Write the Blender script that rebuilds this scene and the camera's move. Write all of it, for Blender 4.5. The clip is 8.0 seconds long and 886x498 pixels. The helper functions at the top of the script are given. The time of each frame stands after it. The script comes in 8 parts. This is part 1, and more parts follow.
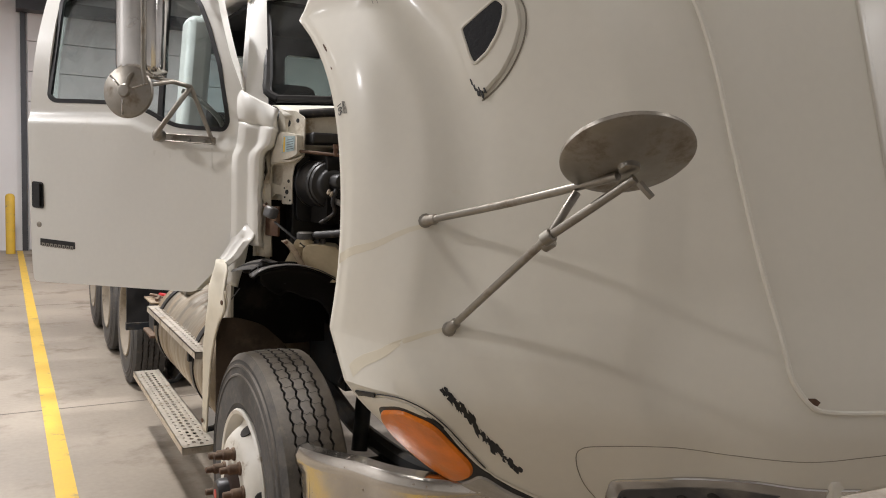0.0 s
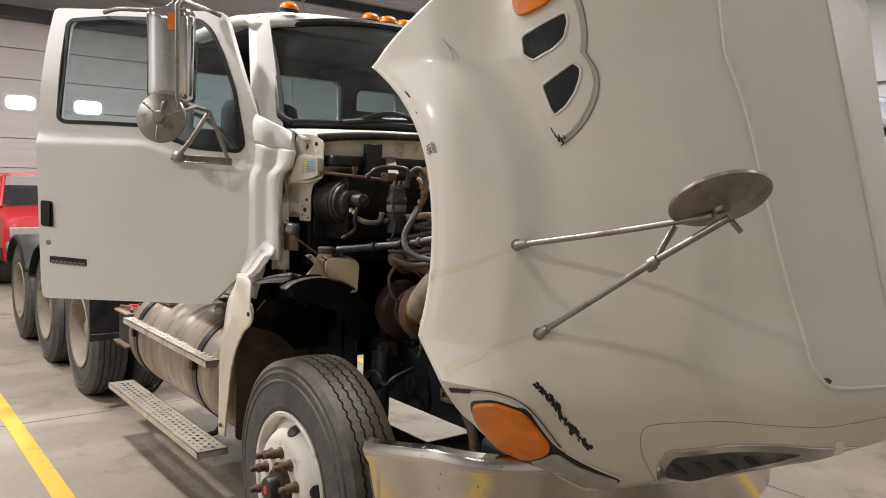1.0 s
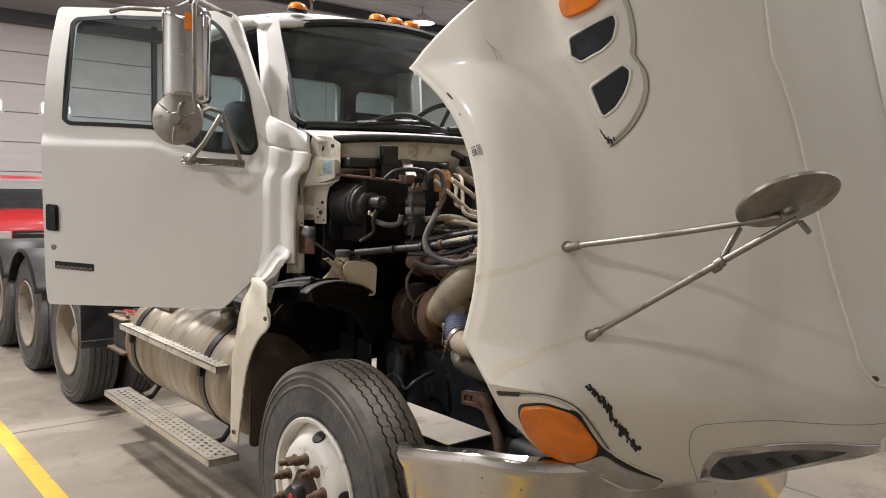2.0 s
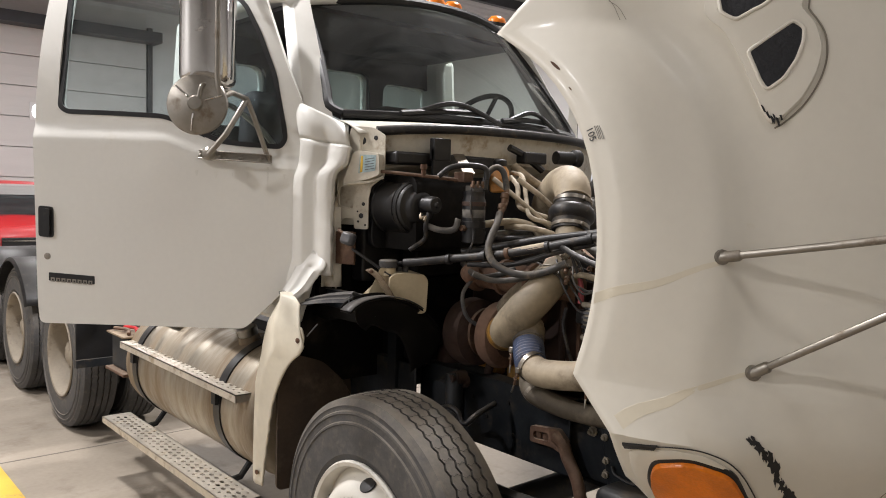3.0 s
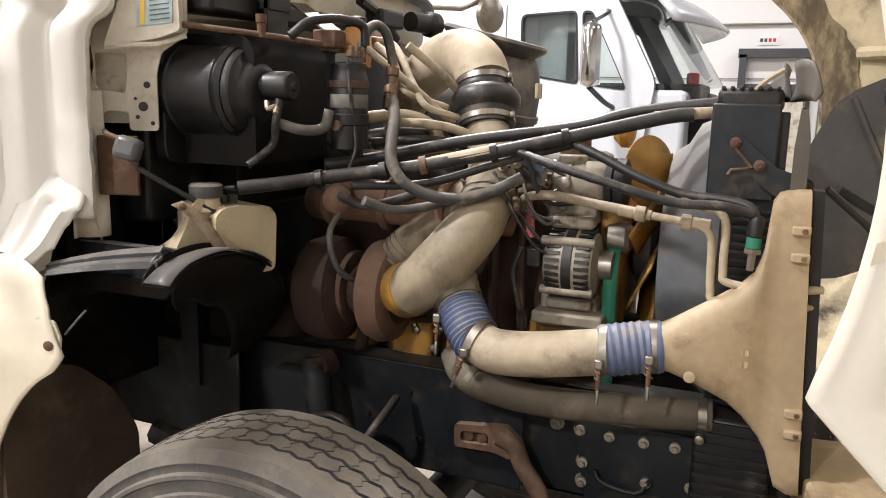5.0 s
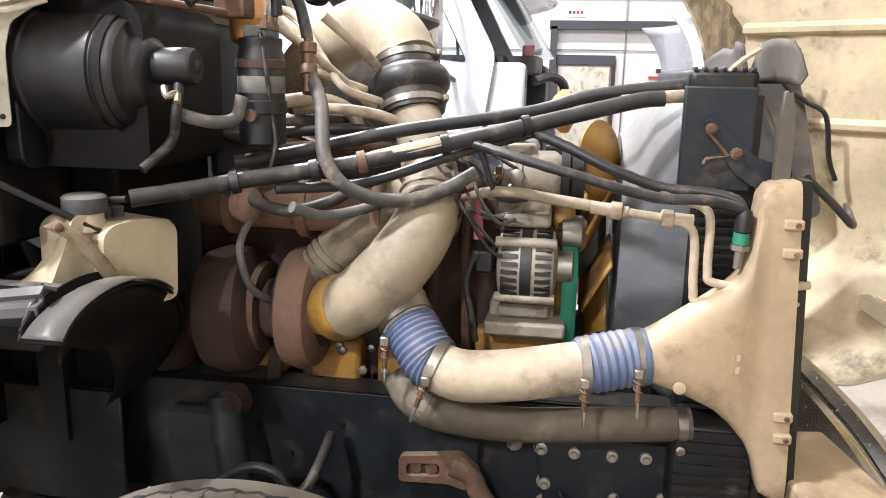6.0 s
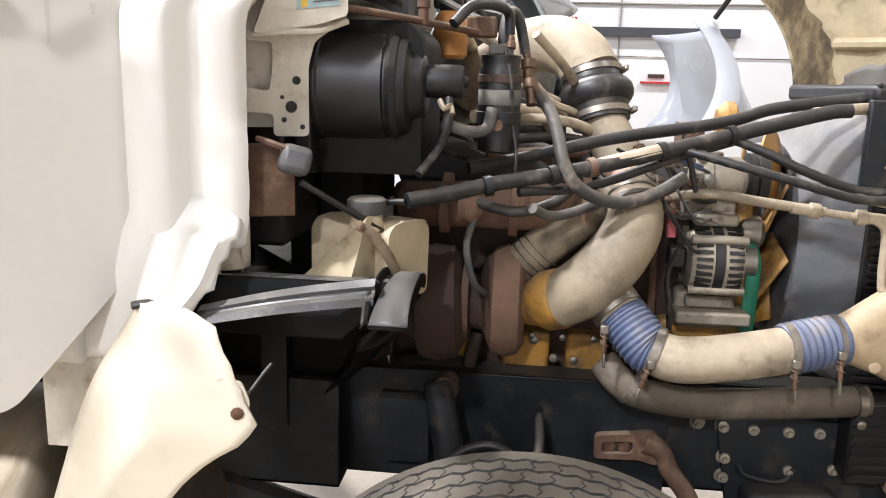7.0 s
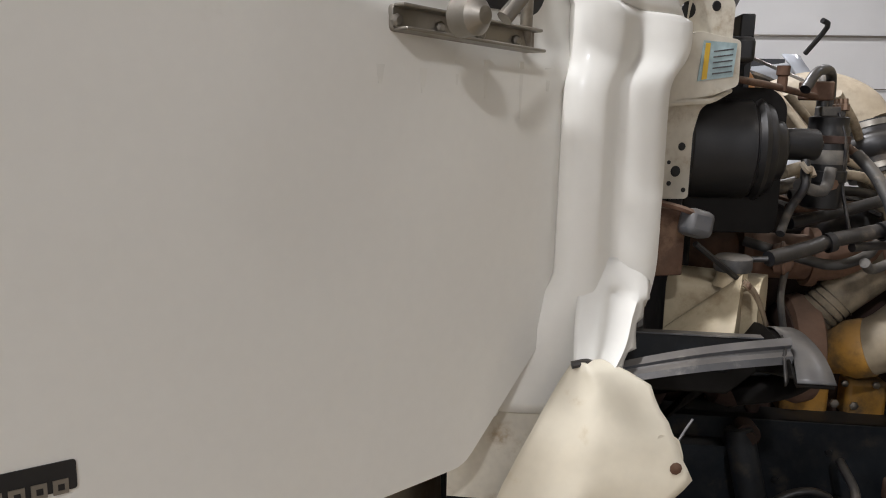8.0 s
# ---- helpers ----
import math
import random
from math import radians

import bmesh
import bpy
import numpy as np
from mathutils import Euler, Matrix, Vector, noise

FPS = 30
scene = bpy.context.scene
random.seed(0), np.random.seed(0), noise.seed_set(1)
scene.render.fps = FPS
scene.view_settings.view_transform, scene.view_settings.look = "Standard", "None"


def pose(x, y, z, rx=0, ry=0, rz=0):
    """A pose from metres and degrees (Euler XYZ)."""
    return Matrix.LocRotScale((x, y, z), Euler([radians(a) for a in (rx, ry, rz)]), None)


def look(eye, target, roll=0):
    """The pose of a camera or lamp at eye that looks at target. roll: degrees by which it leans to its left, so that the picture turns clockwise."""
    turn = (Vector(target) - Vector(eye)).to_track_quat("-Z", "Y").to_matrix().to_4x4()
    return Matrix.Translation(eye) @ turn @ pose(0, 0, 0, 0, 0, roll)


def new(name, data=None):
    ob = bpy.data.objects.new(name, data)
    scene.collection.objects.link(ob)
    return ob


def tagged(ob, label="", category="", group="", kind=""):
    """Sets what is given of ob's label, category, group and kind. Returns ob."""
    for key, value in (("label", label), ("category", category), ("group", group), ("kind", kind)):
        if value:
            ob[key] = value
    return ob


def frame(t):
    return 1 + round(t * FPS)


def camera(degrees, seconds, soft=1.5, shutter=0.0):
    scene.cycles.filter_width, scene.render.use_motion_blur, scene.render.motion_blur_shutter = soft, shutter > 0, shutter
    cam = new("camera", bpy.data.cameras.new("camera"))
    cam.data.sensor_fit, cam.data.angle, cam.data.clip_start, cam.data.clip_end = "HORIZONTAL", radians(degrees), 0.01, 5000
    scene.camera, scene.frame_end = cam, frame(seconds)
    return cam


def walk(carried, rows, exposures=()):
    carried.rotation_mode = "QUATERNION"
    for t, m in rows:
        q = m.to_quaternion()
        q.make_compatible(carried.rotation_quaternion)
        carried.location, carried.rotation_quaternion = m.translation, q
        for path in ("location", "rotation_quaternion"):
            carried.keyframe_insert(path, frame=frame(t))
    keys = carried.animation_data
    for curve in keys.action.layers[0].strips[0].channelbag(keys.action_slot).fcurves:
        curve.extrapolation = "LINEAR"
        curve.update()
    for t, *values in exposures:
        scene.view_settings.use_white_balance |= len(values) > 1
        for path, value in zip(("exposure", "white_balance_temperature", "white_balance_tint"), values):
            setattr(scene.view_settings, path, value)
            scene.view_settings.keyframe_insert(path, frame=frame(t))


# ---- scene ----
import functools

cam = camera(59.2, 8.0, soft=1.0, shutter=0.0)
PATH = [
    (0, (-1.794, -2.838, 1.692), (-0.815, -1.102, 1.522), 1.9),
    (0.5, (-2.146, -2.789, 1.74), (-1.025, -1.142, 1.567), 1.7),
    (1, (-2.456, -2.835, 1.77), (-1.233, -1.261, 1.602), 1.6),
    (1.5, (-2.619, -2.814, 1.777), (-1.344, -1.283, 1.61), 1.5),
    (1.7, (-2.64, -2.772, 1.771), (-1.355, -1.249, 1.605), 1.4),
    (2.8, (-2.545, -2.229, 1.751), (-1.242, -0.717, 1.606), 1.5),
    (3, (-2.508, -2.095, 1.722), (-1.2, -0.589, 1.582), 1.5),
    (3.5, (-2.435, -1.753, 1.686), (-1.041, -0.325, 1.542), 1.6),
    (4, (-2.279, -1.379, 1.645), (-0.717, -0.147, 1.438), 1.6),
    (4.5, (-2.158, -1.095, 1.623), (-0.487, -0.034, 1.337), 1.4),
    (5, (-2.066, -0.84, 1.648), (-0.258, -0.066, 1.284), 1.4),
    (5.2, (-2.029, -0.762, 1.656), (-0.166, -0.139, 1.276), 1.3),
    (6.3, (-1.873, -0.356, 1.67), (0.063, -0.113, 1.231), 1.5),
    (6.5, (-1.913, -0.259, 1.668), (0.026, -0.048, 1.229), 1.7),
    (7, (-2.117, 0.029, 1.68), (-0.173, 0.241, 1.26), 1.5),
    (7.5, (-2.215, 0.382, 1.704), (-0.268, 0.577, 1.293), 1.5),
    (8, (-2.253, 0.734, 1.74), (-0.298, 0.955, 1.38), 1.3),
]
EXPOSURES = [(0, -0.24, 6300, 10), (1.5, -0.2, 6250, 10), (3.0, -0.16, 6300, 10), (3.5, -0.14, 6350, 10), (4.5, 0.12, 6450, 10), (5.0, 0.45, 6400, 10), (5.2, 0.55, 6350, 10), (6.3, 1.12, 5950, 10), (6.5, 1.12, 5950, 10), (7.0, 0.72, 6000, 10), (7.5, -0.1, 6200, 10), (8.0, -0.35, 6050, 9)]
walk(cam, [(t, look(eye, target, roll)) for t, eye, target, roll in PATH], EXPOSURES)

# ---- world and light ----
world = bpy.data.worlds.new("world")
scene.world = world
world.use_nodes = True
world.node_tree.nodes["Background"].inputs["Color"].default_value = (0.8, 0.9, 1.0, 1)
world.node_tree.nodes["Background"].inputs["Strength"].default_value = 0.15


def area_lamp(name, m, sx, sy, watts, color):
    data = bpy.data.lights.new(name, "AREA")
    data.shape, data.size, data.size_y, data.energy, data.color = "RECTANGLE", sx, sy, watts, color
    ob = new(name, data)
    ob.matrix_world = m
    return ob


LAMP_WATTS = 210
LAMP_COLOR = (1.0, 0.957, 0.94)
LAMP_PLACES = [(-7.0, -3.4), (-7.0, 1.3), (-7.0, 6.0), (-2.1, -3.4), (-2.3, 2.3), (-2.1, 6.7), (-2.1, 10.7), (1.9, -3.4), (1.9, 1.35), (1.9, 6.0), (1.9, 10.7), (8.0, -3.4), (8.0, 1.3), (8.0, 6.0), (8.0, 10.7)]
LAMP_Z = 5.3
for lx, ly in LAMP_PLACES:
    front = ly < 0
    watts = LAMP_WATTS * ((0.1 if lx < -5 else 0.10 if lx < 0 else 0.18 if lx < 5 else 0.6) if front else (1.35 if ly < 3 else 0.5) if lx < -5 else 0.6 if lx > 5 else 1.5 if ly < 3 else 0.7)
    area_lamp("high_bay_light", pose(lx, ly, LAMP_Z - 0.09), 0.36, 1.5 if front else 0.36, watts, LAMP_COLOR)

# ---- materials ----


def material(name, color, rough=0.5, metal=0.0, vary=0.12, scale=6.0, bump=0.05, fine=60.0, dirt=None, dirt_amount=0.0,
             dirt_scale=3.0, coat=0.0, spec=0.5, island=0.0, streak=(1, 1, 1), dust=0.0):
    """A principled surface with variation at two scales, an optional second colour of dirt, and fine relief."""
    m = bpy.data.materials.new(name)
    m.use_nodes = True
    nt = m.node_tree
    b = nt.nodes["Principled BSDF"]
    b.inputs["Metallic"].default_value = metal
    b.inputs["Coat Weight"].default_value = coat
    b.inputs["Coat Roughness"].default_value = 0.12
    b.inputs["Specular IOR Level"].default_value = spec
    co = nt.nodes.new("ShaderNodeTexCoord")
    mp = nt.nodes.new("ShaderNodeMapping")
    mp.inputs["Scale"].default_value = streak
    nt.links.new(co.outputs["Object"], mp.inputs["Vector"])
    big = nt.nodes.new("ShaderNodeTexNoise")
    big.inputs["Scale"].default_value, big.inputs["Detail"].default_value = scale, 5
    nt.links.new(mp.outputs["Vector"], big.inputs["Vector"])
    small = nt.nodes.new("ShaderNodeTexNoise")
    small.inputs["Scale"].default_value, small.inputs["Detail"].default_value = fine, 3
    nt.links.new(mp.outputs["Vector"], small.inputs["Vector"])
    add = nt.nodes.new("ShaderNodeMath")
    add.operation = "MULTIPLY_ADD"
    add.inputs[1].default_value = 0.35
    nt.links.new(small.outputs["Fac"], add.inputs[0])
    nt.links.new(big.outputs["Fac"], add.inputs[2])
    ramp = nt.nodes.new("ShaderNodeMapRange")
    ramp.inputs["From Min"].default_value, ramp.inputs["From Max"].default_value = 0.2, 1.15
    ramp.inputs["To Min"].default_value, ramp.inputs["To Max"].default_value = 1 - vary, 1 + vary * 0.6
    ramp.interpolation_type = "SMOOTHERSTEP"
    nt.links.new(add.outputs[0], ramp.inputs["Value"])
    mul = nt.nodes.new("ShaderNodeVectorMath")
    mul.operation = "SCALE"
    mul.inputs[0].default_value = color
    nt.links.new(ramp.outputs["Result"], mul.inputs["Scale"])
    last = mul.outputs["Vector"]
    if island:
        info = nt.nodes.new("ShaderNodeObjectInfo")
        r2 = nt.nodes.new("ShaderNodeMapRange")
        r2.inputs["To Min"].default_value, r2.inputs["To Max"].default_value = 1 - island, 1 + island
        nt.links.new(info.outputs["Random"], r2.inputs["Value"])
        m2 = nt.nodes.new("ShaderNodeVectorMath")
        m2.operation = "SCALE"
        nt.links.new(last, m2.inputs[0])
        nt.links.new(r2.outputs["Result"], m2.inputs["Scale"])
        last = m2.outputs["Vector"]
    rough_from = None
    if dirt:
        n3 = nt.nodes.new("ShaderNodeTexNoise")
        n3.inputs["Scale"].default_value, n3.inputs["Detail"].default_value, n3.inputs["Roughness"].default_value = dirt_scale, 8, 0.65
        nt.links.new(mp.outputs["Vector"], n3.inputs["Vector"])
        r3 = nt.nodes.new("ShaderNodeMapRange")
        r3.interpolation_type = "SMOOTHSTEP"
        r3.inputs["From Min"].default_value = 0.62 - 0.3 * dirt_amount
        r3.inputs["From Max"].default_value = 0.74 - 0.1 * dirt_amount
        nt.links.new(n3.outputs["Fac"], r3.inputs["Value"])
        mix = nt.nodes.new("ShaderNodeMix")
        mix.data_type = "RGBA"
        nt.links.new(r3.outputs["Result"], mix.inputs["Factor"])
        nt.links.new(last, mix.inputs["A"])
        mix.inputs["B"].default_value = (*dirt, 1)
        last = mix.outputs["Result"]
        rough_from = r3.outputs["Result"]
    if dust:
        geo = nt.nodes.new("ShaderNodeNewGeometry")
        sep = nt.nodes.new("ShaderNodeSeparateXYZ")
        nt.links.new(geo.outputs["Normal"], sep.inputs[0])
        n4 = nt.nodes.new("ShaderNodeTexNoise")
        n4.inputs["Scale"].default_value, n4.inputs["Detail"].default_value, n4.inputs["Roughness"].default_value = 16, 7, 0.7
        nt.links.new(co.outputs["Object"], n4.inputs["Vector"])
        sm = nt.nodes.new("ShaderNodeMath")
        sm.operation = "MULTIPLY_ADD"
        sm.inputs[1].default_value = 1.6
        nt.links.new(n4.outputs["Fac"], sm.inputs[0])
        nt.links.new(sep.outputs["Z"], sm.inputs[2])
        r4 = nt.nodes.new("ShaderNodeMapRange")
        r4.inputs["From Min"].default_value, r4.inputs["From Max"].default_value = 0.75, 1.95
        r4.inputs["To Max"].default_value = dust
        nt.links.new(sm.outputs[0], r4.inputs["Value"])
        mixd = nt.nodes.new("ShaderNodeMix")
        mixd.data_type = "RGBA"
        nt.links.new(r4.outputs["Result"], mixd.inputs["Factor"])
        nt.links.new(last, mixd.inputs["A"])
        mixd.inputs["B"].default_value = (0.34, 0.285, 0.21, 1)
        last = mixd.outputs["Result"]
    nt.links.new(last, b.inputs["Base Color"])
    rr = nt.nodes.new("ShaderNodeMapRange")
    rr.inputs["From Min"].default_value, rr.inputs["From Max"].default_value = 0.1, 0.9
    rr.inputs["To Min"].default_value, rr.inputs["To Max"].default_value = max(0.02, rough * 0.85), min(1, rough * 1.2)
    nt.links.new(big.outputs["Fac"], rr.inputs["Value"])
    if rough_from:
        mx = nt.nodes.new("ShaderNodeMix")
        nt.links.new(rough_from, mx.inputs["Factor"])
        nt.links.new(rr.outputs["Result"], mx.inputs["A"])
        mx.inputs["B"].default_value = max(0.7, rough)
        nt.links.new(mx.outputs["Result"], b.inputs["Roughness"])
        if metal:
            mt = nt.nodes.new("ShaderNodeMath")
            mt.operation = "MULTIPLY_ADD"
            mt.inputs[1].default_value, mt.inputs[2].default_value = -0.8 * metal, metal
            nt.links.new(rough_from, mt.inputs[0])
            nt.links.new(mt.outputs[0], b.inputs["Metallic"])
    else:
        nt.links.new(rr.outputs["Result"], b.inputs["Roughness"])
    if bump:
        bp = nt.nodes.new("ShaderNodeBump")
        bp.inputs["Strength"].default_value, bp.inputs["Distance"].default_value = bump, 0.01
        nt.links.new(add.outputs[0], bp.inputs["Height"])
        nt.links.new(bp.outputs["Normal"], b.inputs["Normal"])
    return m


def glass(name, color, rough=0.0, dust=0.0):
    m = bpy.data.materials.new(name)
    m.use_nodes = True
    nt = m.node_tree
    b = nt.nodes["Principled BSDF"]
    out = nt.nodes["Material Output"]
    b.inputs["Base Color"].default_value, b.inputs["Roughness"].default_value = (0.35, 0.36, 0.34, 1), 0.6
    tr = nt.nodes.new("ShaderNodeBsdfTransparent")
    tr.inputs["Color"].default_value = (*color, 1)
    gl = nt.nodes.new("ShaderNodeBsdfGlossy")
    gl.inputs["Roughness"].default_value = rough
    fr = nt.nodes.new("ShaderNodeFresnel")
    fr.inputs["IOR"].default_value = 1.5
    mix = nt.nodes.new("ShaderNodeMixShader")
    nt.links.new(fr.outputs[0], mix.inputs[0])
    nt.links.new(tr.outputs[0], mix.inputs[1])
    nt.links.new(gl.outputs[0], mix.inputs[2])
    n = nt.nodes.new("ShaderNodeTexNoise")
    n.inputs["Scale"].default_value, n.inputs["Detail"].default_value = 9, 6
    r = nt.nodes.new("ShaderNodeMapRange")
    r.inputs["From Min"].default_value, r.inputs["From Max"].default_value = 0.35, 0.8
    r.inputs["To Min"].default_value, r.inputs["To Max"].default_value = dust * 0.4, dust * 1.5
    nt.links.new(n.outputs["Fac"], r.inputs["Value"])
    m2 = nt.nodes.new("ShaderNodeMixShader")
    nt.links.new(r.outputs["Result"], m2.inputs[0])
    nt.links.new(mix.outputs[0], m2.inputs[1])
    nt.links.new(b.outputs[0], m2.inputs[2])
    nt.links.new(m2.outputs[0], out.inputs["Surface"])
    return m


def glow(name, color, strength):
    m = bpy.data.materials.new(name)
    m.use_nodes = True
    b = m.node_tree.nodes["Principled BSDF"]
    b.inputs["Base Color"].default_value = (*color, 1)
    b.inputs["Emission Color"].default_value, b.inputs["Emission Strength"].default_value = (*color, 1), strength
    return m


CREAM = material("aged_cream_paint", (0.69, 0.655, 0.565), 0.42, vary=0.05, scale=2.2, bump=0.015, fine=40, coat=0.10, dirt=(0.52, 0.43, 0.27), dirt_amount=-0.1, dirt_scale=1.6)
WHITE = material("white_cab_paint", (0.73, 0.715, 0.665), 0.34, vary=0.05, scale=1.2, bump=0.008, fine=50, coat=0.2, dirt=(0.60, 0.56, 0.48), dirt_amount=-0.05, dirt_scale=1.5)
HOOD_IN = material("hood_inner_laminate", (0.55, 0.46, 0.30), 0.7, vary=0.25, scale=7, bump=0.35, fine=45, dirt=(0.045, 0.032, 0.018), dirt_amount=0.45, dirt_scale=4)
FLANGE = material("dull_primer_paint", (0.60, 0.56, 0.47), 0.6, vary=0.2, scale=8, bump=0.05, dirt=(0.3, 0.22, 0.13), dirt_amount=0.42, dirt_scale=9)
BLACK = material("black_plastic", (0.009, 0.009, 0.010), 0.42, vary=0.35, scale=9, bump=0.08, dirt_amount=0.15, dirt_scale=12, dirt=(0.04, 0.035, 0.03), dust=0.05, spec=0.45)
BLACK_SOFT = material("black_rubber_hose", (0.013, 0.013, 0.015), 0.42, vary=0.3, scale=14, bump=0.06, dirt=(0.085, 0.07, 0.055), dirt_amount=0.3, dirt_scale=16, dust=0.12, spec=0.5)
FRAME = material("black_chassis_paint", (0.010, 0.013, 0.017), 0.5, vary=0.4, scale=6, bump=0.12, dirt_amount=0.3, dirt_scale=9, dirt=(0.05, 0.04, 0.03), dust=0.10, spec=0.35)
RUBBER = material("worn_tyre_rubber", (0.060, 0.058, 0.057), 0.66, vary=0.35, scale=10, bump=0.2, fine=90, dirt_amount=0.3, dirt_scale=22, dirt=(0.10, 0.09, 0.078), dust=0.42)
CHROME = material("pitted_chrome", (0.62, 0.61, 0.59), 0.12, 1.0, vary=0.1, scale=8, bump=0.02, dirt=(0.28, 0.22, 0.15), dirt_amount=0.14, dirt_scale=9)
CHROME_DULL = material("rust_stained_chrome_bumper", (0.55, 0.52, 0.47), 0.17, 1.0, vary=0.15, scale=6, bump=0.02, dirt=(0.20, 0.12, 0.06), dirt_amount=0.02, dirt_scale=38)
STEEL = material("dull_steel", (0.30, 0.28, 0.245), 0.38, 0.9, vary=0.2, scale=12, bump=0.04, dirt=(0.17, 0.13, 0.09), dirt_amount=0.4, dirt_scale=12, dust=0.3)
ALU = material("scuffed_aluminium", (0.40, 0.36, 0.29), 0.38, 0.85, vary=0.25, scale=5, bump=0.06, dirt_amount=0.8, dirt_scale=4, streak=(0.35, 1.6, 0.35), dirt=(0.21, 0.155, 0.095))
RUST = material("rusted_iron", (0.095, 0.048, 0.028), 0.85, vary=0.4, scale=14, bump=0.3, dirt_amount=0.4, dirt_scale=9, dust=0.3, dirt=(0.19, 0.115, 0.07))
RUST_DARK = material("heat_browned_cast_iron", (0.052, 0.028, 0.020), 0.8, vary=0.4, scale=9, bump=0.25, dirt=(0.10, 0.06, 0.042), dirt_amount=0.25, dirt_scale=6, dust=0.08)
BEIGE = material("dusty_beige_pipe_paint", (0.43, 0.355, 0.25), 0.6, vary=0.28, scale=9, bump=0.1, dirt_amount=0.5, dirt_scale=7, dirt=(0.13, 0.10, 0.065), dust=0.25)
DUSTY_PIPE = material("grimy_olive_pipe_paint", (0.30, 0.245, 0.165), 0.62, vary=0.35, scale=7, bump=0.1, dirt_amount=0.6, dirt_scale=5, dirt=(0.095, 0.075, 0.048), dust=0.25)
RUST_WARM = material("heat_scaled_manifold_iron", (0.20, 0.115, 0.075), 0.8, vary=0.35, scale=10, bump=0.25, dirt=(0.10, 0.055, 0.035), dirt_amount=0.4, dirt_scale=8, dust=0.15)
TAN = material("tan_cast_aluminium", (0.39, 0.30, 0.185), 0.6, vary=0.28, scale=5, bump=0.14, dirt=(0.17, 0.115, 0.065), dirt_amount=0.36, dirt_scale=5)
YELLOW_ENGINE = material("yellow_engine_enamel", (0.44, 0.225, 0.035), 0.5, vary=0.2, scale=8, bump=0.05, dirt=(0.09, 0.06, 0.03), dirt_amount=0.62, dirt_scale=7, dust=0.3)
GREY_DUSTY = material("dusty_grey_plastic", (0.06, 0.06, 0.062), 0.65, vary=0.2, scale=5, bump=0.03, dirt=(0.17, 0.155, 0.13), dirt_amount=0.45, dirt_scale=5, dust=0.3)
BLUE_HOSE = material("blue_silicone_hose", (0.085, 0.115, 0.205), 0.5, vary=0.25, scale=9, bump=0.05, dirt=(0.20, 0.18, 0.16), dirt_amount=0.5, dirt_scale=9, dust=0.2)
HOSE_GREY = material("grey_rubber_hose", (0.042, 0.042, 0.042), 0.55, vary=0.25, scale=12, bump=0.05, dirt=(0.24, 0.20, 0.15), dirt_amount=0.4, dirt_scale=10, dust=0.3)
SHROUD = material("dusty_moulded_shroud", (0.095, 0.10, 0.11), 0.6, vary=0.2, scale=4, bump=0.03, dirt=(0.26, 0.235, 0.20), dirt_amount=0.35, dirt_scale=4, dust=0.4)
STRIP = material("worn_grey_rubber_seal", (0.075, 0.077, 0.083), 0.36, vary=0.25, scale=9, bump=0.08, dirt=(0.24, 0.23, 0.215), dirt_amount=0.3, dirt_scale=14, dust=0.25)
MUD_STRAP = material("rust_stained_strap", (0.26, 0.20, 0.13), 0.65, vary=0.3, scale=20, bump=0.1, dirt=(0.10, 0.05, 0.025), dirt_amount=0.55, dirt_scale=16)
CASTING = material("grimy_cast_aluminium", (0.30, 0.265, 0.205), 0.55, 0.15, vary=0.35, scale=14, bump=0.2, dirt=(0.10, 0.075, 0.05), dirt_amount=0.45, dirt_scale=14, dust=0.3)
MUD = material("dried_mud", (0.065, 0.045, 0.030), 0.9, vary=0.35, scale=8, bump=0.3, dirt=(0.11, 0.082, 0.058), dirt_amount=0.3, dirt_scale=6)
JOINT = material("filled_saw_cut", (0.17, 0.15, 0.125), 0.8, vary=0.2, scale=5, bump=0.02)
# near-black: the liner's own colour, and painted shade for sheets filling recesses
VOID = material("black_liner_and_recess_fill", (0.009, 0.008, 0.0072), 0.55, vary=0.4, scale=7, bump=0.08, dirt=(0.03, 0.025, 0.02), dirt_amount=0.3, dirt_scale=5, spec=0.12)
FLARE_PAINT = material("yellowed_cream_paint", (0.69, 0.635, 0.51), 0.58, vary=0.12, scale=3, bump=0.03, fine=40, coat=0.05, dirt=(0.50, 0.41, 0.26), dirt_amount=0.08, dirt_scale=5)
LOWER_HOSE = material("dusty_brown_rubber", (0.09, 0.072, 0.05), 0.75, vary=0.3, scale=9, bump=0.08, dirt=(0.17, 0.14, 0.10), dirt_amount=0.4, dirt_scale=6, dust=0.25)
CHARRED = material("peeling_dark_laminate", (0.10, 0.075, 0.045), 0.8, vary=0.5, scale=9, bump=0.4, dirt=(0.36, 0.28, 0.16), dirt_amount=0.7, dirt_scale=11, streak=(1, 1, 0.35))
STEP = material("worn_step_aluminium", (0.56, 0.51, 0.43), 0.42, 0.55, vary=0.2, scale=8, bump=0.06, dirt=(0.30, 0.24, 0.16), dirt_amount=0.35, dirt_scale=9)
STREAK = material("grey_water_streak", (0.695, 0.68, 0.625), 0.4, vary=0.12, scale=9, bump=0.01)
SHIELD = material("dusty_dark_shield_plastic", (0.06, 0.057, 0.055), 0.6, vary=0.25, scale=6, bump=0.05, dirt=(0.12, 0.10, 0.075), dirt_amount=0.35, dirt_scale=5, dust=0.15)
BAFFLE = material("dusty_brown_baffle_rubber", (0.085, 0.073, 0.060), 0.7, vary=0.25, scale=8, bump=0.06, dirt=(0.16, 0.135, 0.10), dirt_amount=0.3, dirt_scale=7)
